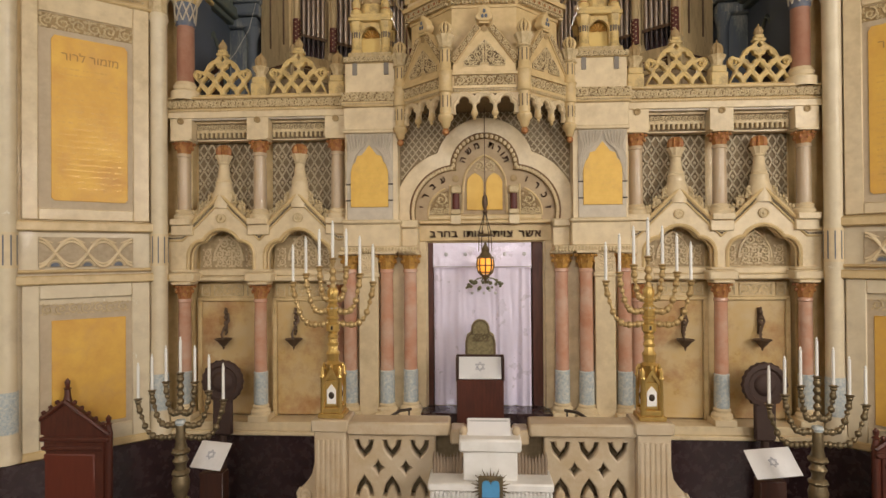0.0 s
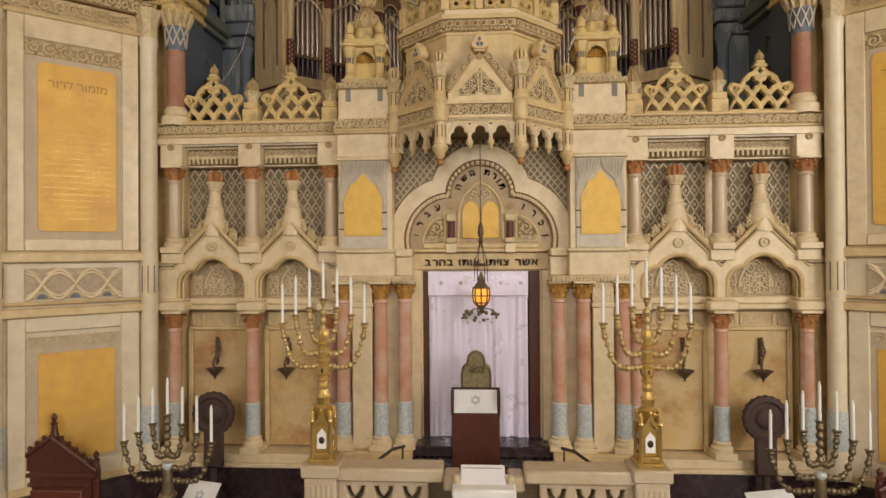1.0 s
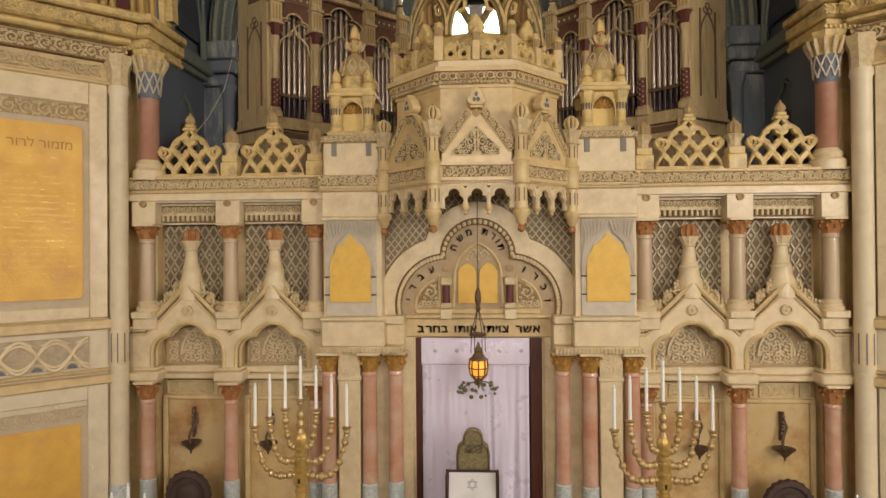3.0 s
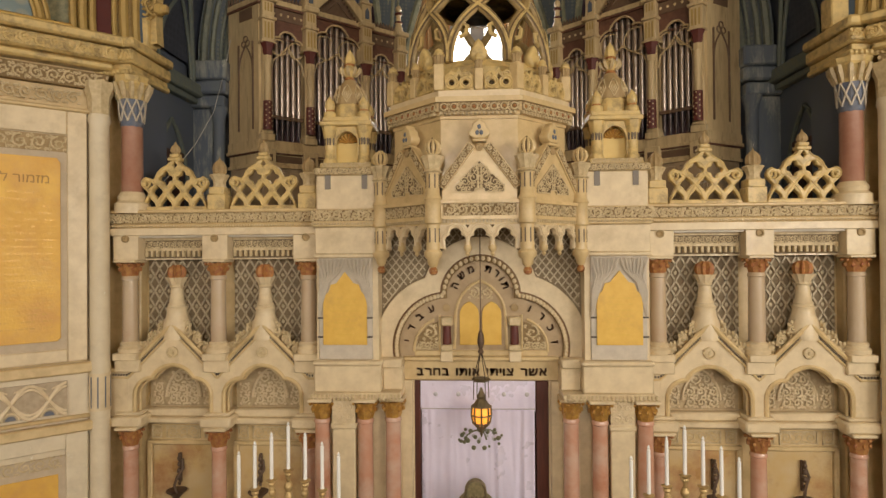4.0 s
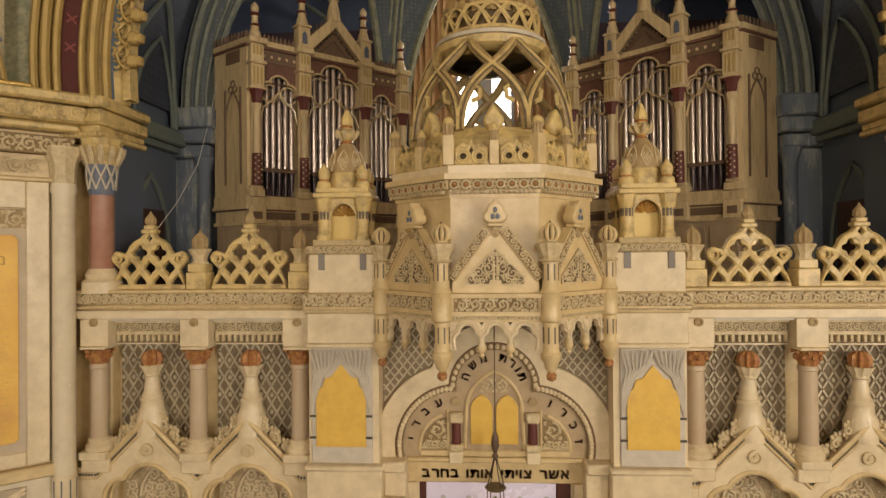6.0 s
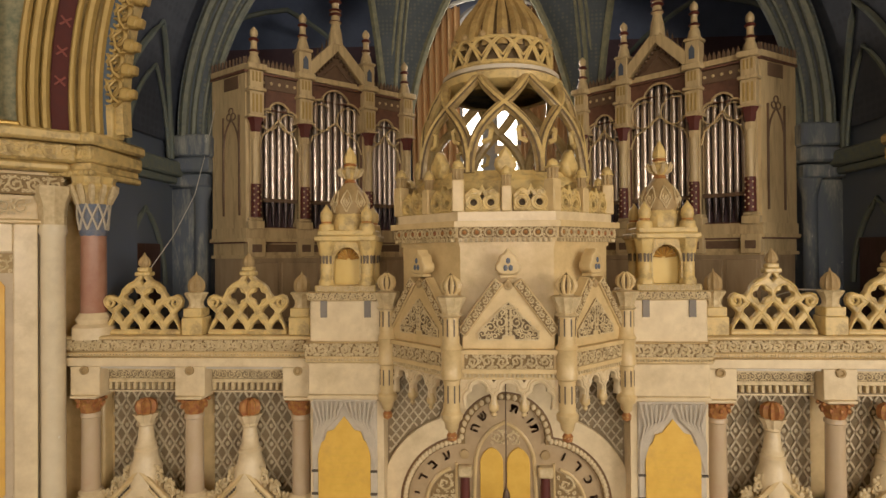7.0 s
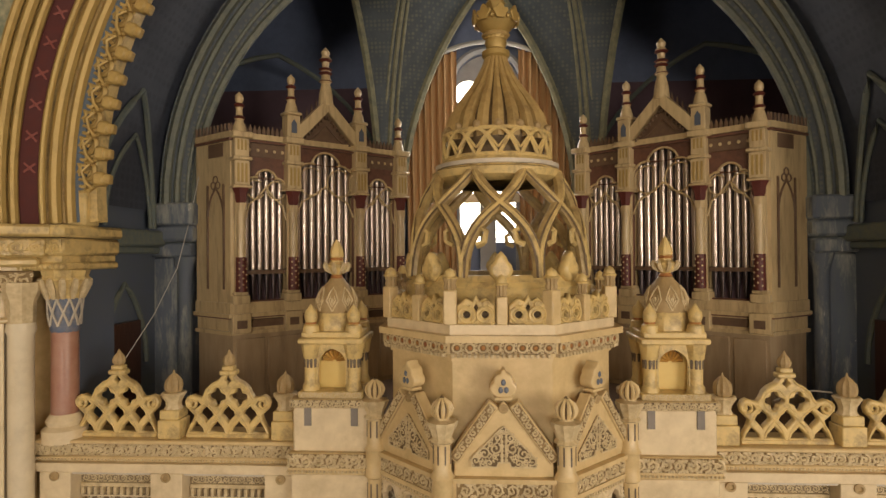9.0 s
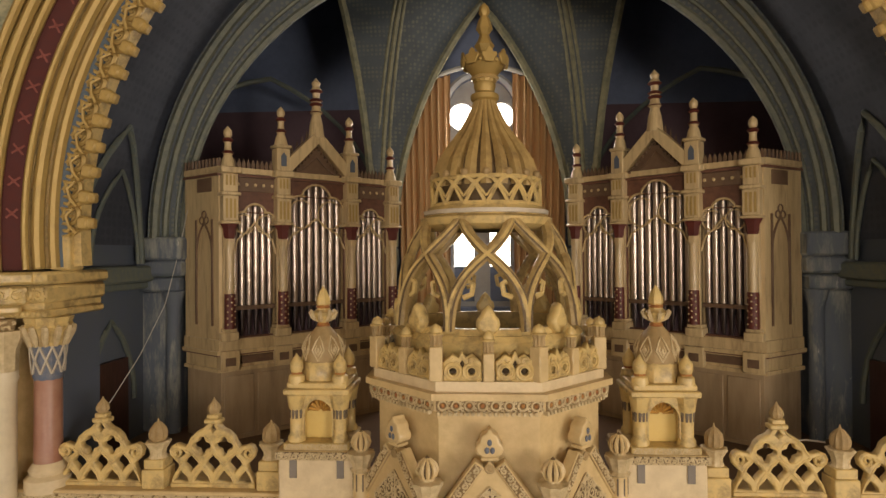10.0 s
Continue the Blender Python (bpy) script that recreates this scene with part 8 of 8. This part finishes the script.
lk = thing("lectern_cloth", "white cloth with a grey star over the lectern", "cloth", (-0.09, -0.6, 1.7))
part("cloth", Solid().box(-0.3, 0.3, -0.18, 0.15, 0.001, 0.014, 0.004, M), LINEN, lk)
part("star", star(Solid(), 0.07, 0.007, M @ Matrix.Translation((0, 0, 0.016))), GREYINK, lk)
# arch-backed chair behind the lectern
ch = thing("arched_chair", "olive-gold upholstered chair with an arched back", "chair", (-0.08, -0.2, 0.75))
OLIVE = material("olive_gold_brocade", (0.32, 0.26, 0.13), 0.6, col2=(0.16, 0.13, 0.06), scale=24, amount=0.9, bump=0.3)
me = plate([[(-0.2, 1.15), (-0.22, 2.1), (-0.2, 2.2), (-0.14, 2.25), (-0.13, 2.33)] + arc(0, 2.3, 0.13, 150, 30, 8) + [(0.13, 2.33), (0.14, 2.25), (0.2, 2.2), (0.22, 2.1), (0.2, 1.15)]], 0.08, 0.02)
me.transform(pose(-0.08, -0.32, 0.0))
part("backrest", me, OLIVE, ch)
fr = Solid().tube([(-0.08 + x, -0.37, z) for x, z in [(-0.2, 1.5), (-0.21, 2.08), (-0.19, 2.18), (-0.13, 2.23), (-0.12, 2.32)] + arc(0, 2.3, 0.12, 150, 30, 8) + [(0.12, 2.32), (0.13, 2.23), (0.19, 2.18), (0.21, 2.08), (0.2, 1.5)]], 0.016, 5)
scrollwork(fr, -0.2, 0.04, 2.1, 2.23, -0.362, r=0.011, seed=4)
part("carved_frame", fr, BRONZE, ch)
part("seat", Solid().box(-0.32, 0.16, -0.34, 0.02, 1.12, 1.24, 0.03), OLIVE, ch)
for x in (-0.3, 0.14):
    for y in (-0.31, -0.02):
        part("leg", Solid().lathe(x, y, [(0.02, 0.75), (0.03, 0.9), (0.022, 1.12)], 8), WOOD, ch)

RAILM = material("dark_painted_rail", (0.05, 0.035, 0.025), 0.4)
for s in (-1, 1):
    hr = thing("stair_handrail", "short dark iron handrail beside the ark steps", "handrail", (s * 1.2, -1.7, 0.75), group="ark handrails")
    part("rail", Solid().tube([(s * 1.0, -1.3, 1.36), (s * 1.12, -1.5, 1.39), (s * 1.25, -1.8, 1.36), (s * 1.36, -2.05, 1.28)], 0.02, 8), RAILM, hr)
    part("upright", Solid().lathe(s * 1.02, -1.33, [(0.012, 0.75), (0.012, 1.36)], 8), RAILM, hr)
    part("upright", Solid().lathe(s * 1.33, -1.98, [(0.012, 0.75), (0.012, 1.31)], 8), RAILM, hr)

# ---- candelabra ----


def menorah(name, label, at, z_hub, cups, xs, candle, mat, kiosk, tag, s):
    """cups: heights of the cups from the centre outwards; xs: their distances from the stem."""
    t = thing(name, label, "menorah", at, group=tag)
    L = dict(local=True)
    if kiosk:
        part("base", Solid().box(-0.14, 0.14, -0.14, 0.14, 0.0, 0.05, 0.01).box(-0.115, 0.115, -0.115, 0.115, 0.05, 0.11, 0.01).box(-0.085, 0.085, -0.085, 0.085, 0.11, 0.4, 0.01), mat, t, **L)
        for a in range(4):
            M = pose(0, 0, 0, 0, 0, 90 * a)
            g = Solid().wedge([(-0.105, 0.36), (0, 0.54), (0.105, 0.36), (0.08, 0.36), (0, 0.48), (-0.08, 0.36)], -0.108, -0.09, M)
            g.ball(0, -0.1, 0.55, 0.022, 6, 1.4, 1, M)
            part("gablet", g, mat, t, **L)
            part("plaque", Solid().wedge([(-0.05, 0.15), (-0.05, 0.3), (0, 0.36), (0.05, 0.3), (0.05, 0.15)], -0.094, -0.08, M), WHITEMARBLE, t, "pale enamel plaque", **L)
            part("emblem", Solid().ball(0, -0.094, 0.24, 0.032, 8, 1.2, 0.3, M), IRON, t, **L)
            part("corner_spire", Solid().lathe(-0.095, -0.095, [(0.025, 0.0), (0.022, 0.42), (0.032, 0.44), (0.02, 0.47), (0.026, 0.5), (0.003, 0.56)], 8, M), mat, t, **L)
        prof = [(0.08, 0.4), (0.075, 0.55), (0.09, 0.57), (0.06, 0.6), (0.065, 0.66), (0.075, 0.68), (0.05, 0.72), (0.045, 0.9), (0.07, 0.93), (0.07, 1.0), (0.05, 1.02), (0.055, 1.12), (0.06, 1.2), (0.045, 1.22), (0.055, 1.3), (0.06, 1.36), (0.04, 1.4)]
        st = Solid().lathe(0, 0, [(r * 1.05, z) for r, z in prof], 8, turn=math.pi / 8)
        for z_, r_ in ((0.78, 0.062), (0.86, 0.058), (1.07, 0.07), (1.16, 0.068), (1.26, 0.064)):
            part("stem_moulding", Solid().lathe(0, 0, [(r_ * 0.7, z_ - 0.025), (r_, z_ - 0.01), (r_, z_ + 0.01), (r_ * 0.7, z_ + 0.025)], 8, turn=math.pi / 8), mat, t, **L)
        for k in range(4):
            part("stem_window", Solid().box(-0.014, 0.014, -0.068, -0.05, 0.94, 0.99, 0.003, pose(0, 0, 0, 0, 0, 90 * k)), IRON, t, **L)
    else:
        part("foot", Solid().lathe(0, 0, [(0.28, 0.0), (0.28, 0.05), (0.2, 0.1), (0.1, 0.16), (0.08, 0.22)], 16), mat, t, **L)
        st = Solid().lathe(0, 0, [(0.07, 0.2), (0.06, 0.6), (0.09, 0.72), (0.06, 0.8)] + [(r, z + 0.7) for r, z in ((0.06, 0.2), (0.05, 0.3), (0.09, 0.42), (0.06, 0.5), (0.05, 0.62), (0.09, 0.72), (0.1, 0.82), (0.075, 0.9), (0.06, 1.0), (0.09, 1.06), (0.065, 1.1), (0.07, 1.2), (0.055, 1.28), (0.065, 1.32), (0.05, 1.38), (0.055, 1.44), (0.035, 1.5))], 12)
        for z_ in (0.45, 1.0, 1.3, 1.62, 1.86):
            part("stem_knop", Solid().lathe(0, 0, [(0.05, z_ - 0.05), (0.095, z_ - 0.02), (0.105, z_), (0.095, z_ + 0.02), (0.05, z_ + 0.05)], 16, flute=0.12), mat, t, **L)
    part("stem", st, mat, t, **L)
    top = cups[0]
    q = Solid()
    z = z_hub + 0.3
    while z < top - 0.06:
        q.lathe(0, 0, [(0.02, z - 0.045), (0.04, z - 0.01), (0.04, z + 0.01), (0.02, z + 0.045)], 10)
        z += 0.085
    part("knops", q, TANBRASS if kiosk else mat, t, **L)
    part("enamel_band", Solid().lathe(0, 0, [(0.05, z_hub + 0.12), (0.062, z_hub + 0.15), (0.05, z_hub + 0.18)], 12), BLUEBASE, t, **L)
    for e in (-1, 0, 1):
        for i in range(3):
            if e == 0 and i:
                continue
            cz, cx = (cups[0], 0.0) if e == 0 else (cups[i + 1], e * xs[i])
            if e:
                z0 = z_hub + (0.28, 0.14, 0.0)[i]
                pts = [(cx * t_, 0, z0 - 0.03 * math.sin(t_ * 3) + (cz - z0) * max(0.0, t_ - 0.55) ** 1.6 * 1.6) for t_ in (0, 0.2, 0.4, 0.6, 0.8)]
                pts += [(cx * 0.95, 0, z0 + (cz - z0) * 0.62), (cx, 0, cz - 0.06)]
                a = Solid().tube(pts, 0.014, 6)
                ln = [Vector(p) for p in pts]
                for p, n in zip(ln, ln[1:]):
                    for u in (0.25, 0.75):
                        m = p.lerp(n, u)
                        a.ball(m.x, m.y, m.z, 0.036 if u < 0.5 else 0.027, 8, 1.1)
                for u in (0.25, 0.55, 0.85):
                    m = ln[-2].lerp(ln[-1], u)
                    a.ball(m.x, m.y, m.z, 0.026, 8)
                part("arm", a, TANBRASS if kiosk else mat, t, **L)
            part("cup", Solid().lathe(cx, 0, [(0.014, cz - 0.09), (0.02, cz - 0.06), (0.036, cz - 0.035), (0.03, cz - 0.02), (0.05, cz), (0.022, cz + 0.01)], 10), TANBRASS if kiosk else mat, t, **L)
            c = part("candle", Solid().lathe(cx, 0, [(0.0165, cz), (0.0155, cz + candle * 0.9), (0.008, cz + candle * 0.92), (0.013, cz + candle * 0.95), (0.003, cz + candle)], 10), WAX, t, "white candle", **L)
    return t


for s in (-1, 1):
    menorah("brass_menorah", "polished brass seven-branched menorah on the balustrade post", (s * 1.7, -2.6, 1.63), 1.02, (1.72, 1.63, 1.55, 1.46), (0.15, 0.30, 0.445), 0.42, GOLD, True, "menorahs on the balustrade", s)
    menorah("bronze_menorah", "tarnished bronze seven-branched floor menorah with white candles", (s * 3.51, -2.44, FL), 2.04, (2.75, 2.65, 2.55, 2.45), (0.17, 0.335, 0.5), 0.42, BRONZE, False, "floor menorahs", s)
    # high-backed seat by the splayed wall
    th = thing("high_backed_seat", "carved mahogany high-backed seat with a gabled top and finials", "seat", (-5.75 if s < 0 else 5.33, -1.2 if s < 0 else -1.45, FL), 0, group="seats beside the ark")
    th.matrix_basis = th.matrix_basis @ Matrix.Diagonal((1.24, 1, 1, 1))
    me = plate([[(-0.44, 0.0), (-0.44, 1.56), (-0.5, 1.62), (-0.5, 1.68), (0, 2.12), (0.5, 1.68), (0.5, 1.62), (0.44, 1.56), (0.44, 0.0)]], 0.1, 0.012)
    part("backrest", me, WOOD, th, local=True)
    part("back_panel", plate([[(-0.34, 0.5), (-0.34, 1.4), (0.34, 1.4), (0.34, 0.5)]], 0.13, 0.02), material("reddish_wood_panel", (0.15, 0.035, 0.02), 0.4, stretch=(5, 5, 0.6)), th, local=True)
    g = Solid()
    for e in (-1, 1):
        g.tube([(e * 0.5, -0.06, 1.67), (0, -0.06, 2.11)], 0.03, 6)
        for k in range(5):
            g.ball(e * (0.42 - 0.08 * k), -0.03, 1.8 + 0.073 * k, 0.028, 6, 1.2)
    g.box(-0.5, 0.5, -0.08, 0.06, 1.56, 1.63, 0.015).box(-0.42, 0.42, -0.07, 0.06, 1.44, 1.5, 0.012)
    part("mouldings", g, WOOD, th, local=True)
    for x, z, h in ((-0.47, 1.65, 0.27), (0.47, 1.65, 0.27), (0, 2.1, 0.32)):
        part("finial", Solid().lathe(x, 0, [(0.05, z), (0.035, z + h * 0.3), (0.03, z + h * 0.5), (0.045, z + h * 0.55), (0.02, z + h * 0.62), (0.03, z + h * 0.78), (0.032, z + h * 0.85), (0.004, z + h)], 10), WOOD, th, local=True)
    for x in (-0.47, 0.47):
        part("post", Solid().lathe(x, 0, [(0.045, 0.0), (0.045, 0.4), (0.03, 0.45), (0.045, 0.5), (0.045, 1.65)], 10), WOOD, th, local=True)
    part("seat_board", Solid().box(-0.44, 0.44, -0.5, 0.0, 0.38, 0.45, 0.015), WOOD, th, local=True)
    for x in (-0.4, 0.4):
        part("leg", Solid().box(x - 0.04, x + 0.04, -0.48, -0.4, 0.0, 0.38, 0.01), WOOD, th, local=True)
    # small reading stand with star cloth
    rs = thing("reading_stand", "dark wooden reading stand with a white star cloth", "stand", (s * 3.3 if s > 0 else -3.4, -1.9, FL), group="reading stands")
    part("stand_column", Solid().box(-0.15, 0.15, -0.02, 0.16, 0.0, 1.42, 0.012), WALNUT, rs, local=True)
    cw_ = 0.3 if s > 0 else 0.22
    part("slope", Solid().box(-cw_ + 0.03, cw_ - 0.03, -0.17, 0.16, -0.03, -0.004, 0.006, Matrix.Translation((0, 0, 1.63)) @ pose(0, 0, 0, 0, 0, 14 * s) @ pose(0, 0, 0, 48, 0, 0)), WALNUT, rs, local=True)
    cl = thing("stand_cloth", "white linen cloth with a grey star on the reading stand", "cloth", (s * 3.3 if s > 0 else -3.4, -1.9, 0.93), 14 * s, group="stand cloths")
    M = pose(0, 0, 0.004, 48, 0, 0)
    part("cloth", Solid().box(-cw_, cw_, -0.18, 0.17, 0.0, 0.012, 0.003, M), LINEN, cl, local=True)
    part("star", star(Solid(), 0.06, 0.006, M @ Matrix.Translation((0, 0, 0.014))), GREYINK, cl, local=True)
    # sconces
    for x in (4.10, 2.98):
        sc = thing("wall_sconce", "dark iron wall sconce with a small dish", "sconce", (s * x, 0.16, 2.05), group="wall sconces")
        part("backplate", Solid().box(-0.018, 0.018, -0.02, 0.012, 0.1, 0.5, 0.008), SCONCE, sc, local=True)
        q = Solid().tube([(0.03, -0.02, 0.42), (0.06, -0.06, 0.3), (0.0, -0.1, 0.2), (-0.03, -0.12, 0.1), (0.0, -0.12, -0.02)], 0.018, 6)
        for z, r in ((0.44, 0.03), (0.36, 0.028), (0.27, 0.034), (0.17, 0.026), (0.1, 0.02), (0.49, 0.02)):
            q.ball(0.01, -0.06, z, r, 8, 1.3)
        part("figured_bracket", q, SCONCE, sc, local=True)
        part("dish", Solid().lathe(0, -0.12, [(0.02, -0.09), (0.05, -0.06), (0.09, -0.01), (0.13, 0.02), (0.135, 0.035), (0.08, 0.01), (0.02, -0.02)], 14), SCONCE, sc, local=True)
        part("drop", Solid().lathe(0, -0.12, [(0.004, -0.14), (0.018, -0.11), (0.012, -0.08)], 8), SCONCE, sc, local=True)
    # round wooden plaque on a stand
    rp = thing("round_wooden_stand", "dark round carved wooden shield on a stand", "stand", (s * 3.94, -0.35, FL), group="round wooden stands")
    M = Matrix.Translation((0, 0, 2.2)) @ pose(0, 0, 0, 90, 0, 0)
    part("disc", Solid().lathe(0, 0, [(0.31, -0.03), (0.33, 0.0), (0.31, 0.05), (0.25, 0.06), (0.22, 0.03), (0.16, 0.03), (0.14, 0.06), (0.09, 0.08), (0.02, 0.085)], 40, M, 0.05), DARKSTAND, rp, local=True)
    part("neck", Solid().box(-0.15, 0.15, -0.04, 0.04, 1.4, 1.96, 0.03), DARKSTAND, rp, local=True)
    part("stand_foot", Solid().lathe(0, 0, [(0.2, 0.0), (0.2, 0.05), (0.06, 0.12), (0.05, 1.4)], 14), DARKSTAND, rp, local=True)

# hanging lamp before the ark
hl = thing("hanging_lamp", "bronze hanging lamp with lit amber glass and leafy ring", "lamp", (0.0, -0.3, 3.3))
part("rod", Solid().tube([(0, -0.3, 5.62), (0, -0.3, 4.1)], 0.007, 6), SCONCE, hl)
part("counterweight", Solid().lathe(0, -0.3, [(0.008, 4.36), (0.035, 4.3), (0.045, 4.2), (0.02, 4.12), (0.04, 4.08), (0.01, 4.04)][::-1], 10), SCONCE, hl)
for k in range(4):
    a = math.tau * k / 4 + 0.5
    part("chain", Solid().tube([(0.01 * math.cos(a), -0.3 + 0.01 * math.sin(a), 4.08), (0.1 * math.cos(a), -0.3 + 0.1 * math.sin(a), 3.78), (0.11 * math.cos(a), -0.3 + 0.11 * math.sin(a), 3.5)], 0.006, 5), IRON, hl)
lid = Solid().lathe(0, -0.3, [(0.12, 3.4), (0.1, 3.43), (0.05, 3.5), (0.06, 3.53), (0.03, 3.58), (0.01, 3.64)], 12, flute=0.08)
part("lid", lid, BRONZE, hl)
part("upper_ring", Solid().lathe(0, -0.3, [(0.1, 3.72), (0.12, 3.74), (0.1, 3.76)], 16), BRONZE, hl)
part("glass", Solid().lathe(0, -0.3, [(0.05, 3.17), (0.1, 3.22), (0.115, 3.3), (0.105, 3.38), (0.08, 3.41)], 14), AMBER, hl, "lit amber glass")
cg = Solid()
for k in range(8):
    a = math.tau * k / 8
    part("cage_rib", Solid().tube([(r * math.cos(a), -0.3 + r * math.sin(a), z) for r, z in ((0.03, 3.12), (0.105, 3.2), (0.125, 3.3), (0.115, 3.42))], 0.012, 5), BRONZE, hl)
for z, r in ((3.2, 0.108), (3.3, 0.126), (3.41, 0.118)):
    part("cage_ring", Solid().tube([(r * math.cos(math.tau * k / 16), -0.3 + r * math.sin(math.tau * k / 16), z) for k in range(16)], 0.01, 5, closed=True), BRONZE, hl)
cg.lathe(0, -0.3, [(0.004, 3.02), (0.025, 3.08), (0.04, 3.13), (0.02, 3.16)], 10)
part("bottom_drop", cg, BRONZE, hl)
lf = Solid()
rnd = random.Random(3)
for k in range(26):
    a = math.tau * k / 26
    r = 0.25 + rnd.uniform(-0.05, 0.05)
    lf.ball(r * math.cos(a), -0.3 + r * math.sin(a), 3.0 + rnd.uniform(-0.05, 0.07), rnd.uniform(0.016, 0.03), 6, 1.0)
for k in range(4):
    a = math.tau * k / 4 + 0.3
    lf.tube([(0.02 * math.cos(a), -0.3 + 0.02 * math.sin(a), 3.12), (0.12 * math.cos(a), -0.3 + 0.12 * math.sin(a), 3.1), (0.2 * math.cos(a), -0.3 + 0.2 * math.sin(a), 3.05)], 0.01, 5)
part("leafy_ring", lf, material("green_bronze_leaves", (0.16, 0.16, 0.09), 0.5, 0.3), hl)
hl.matrix_basis = pose(0.0, -0.3, 3.22)
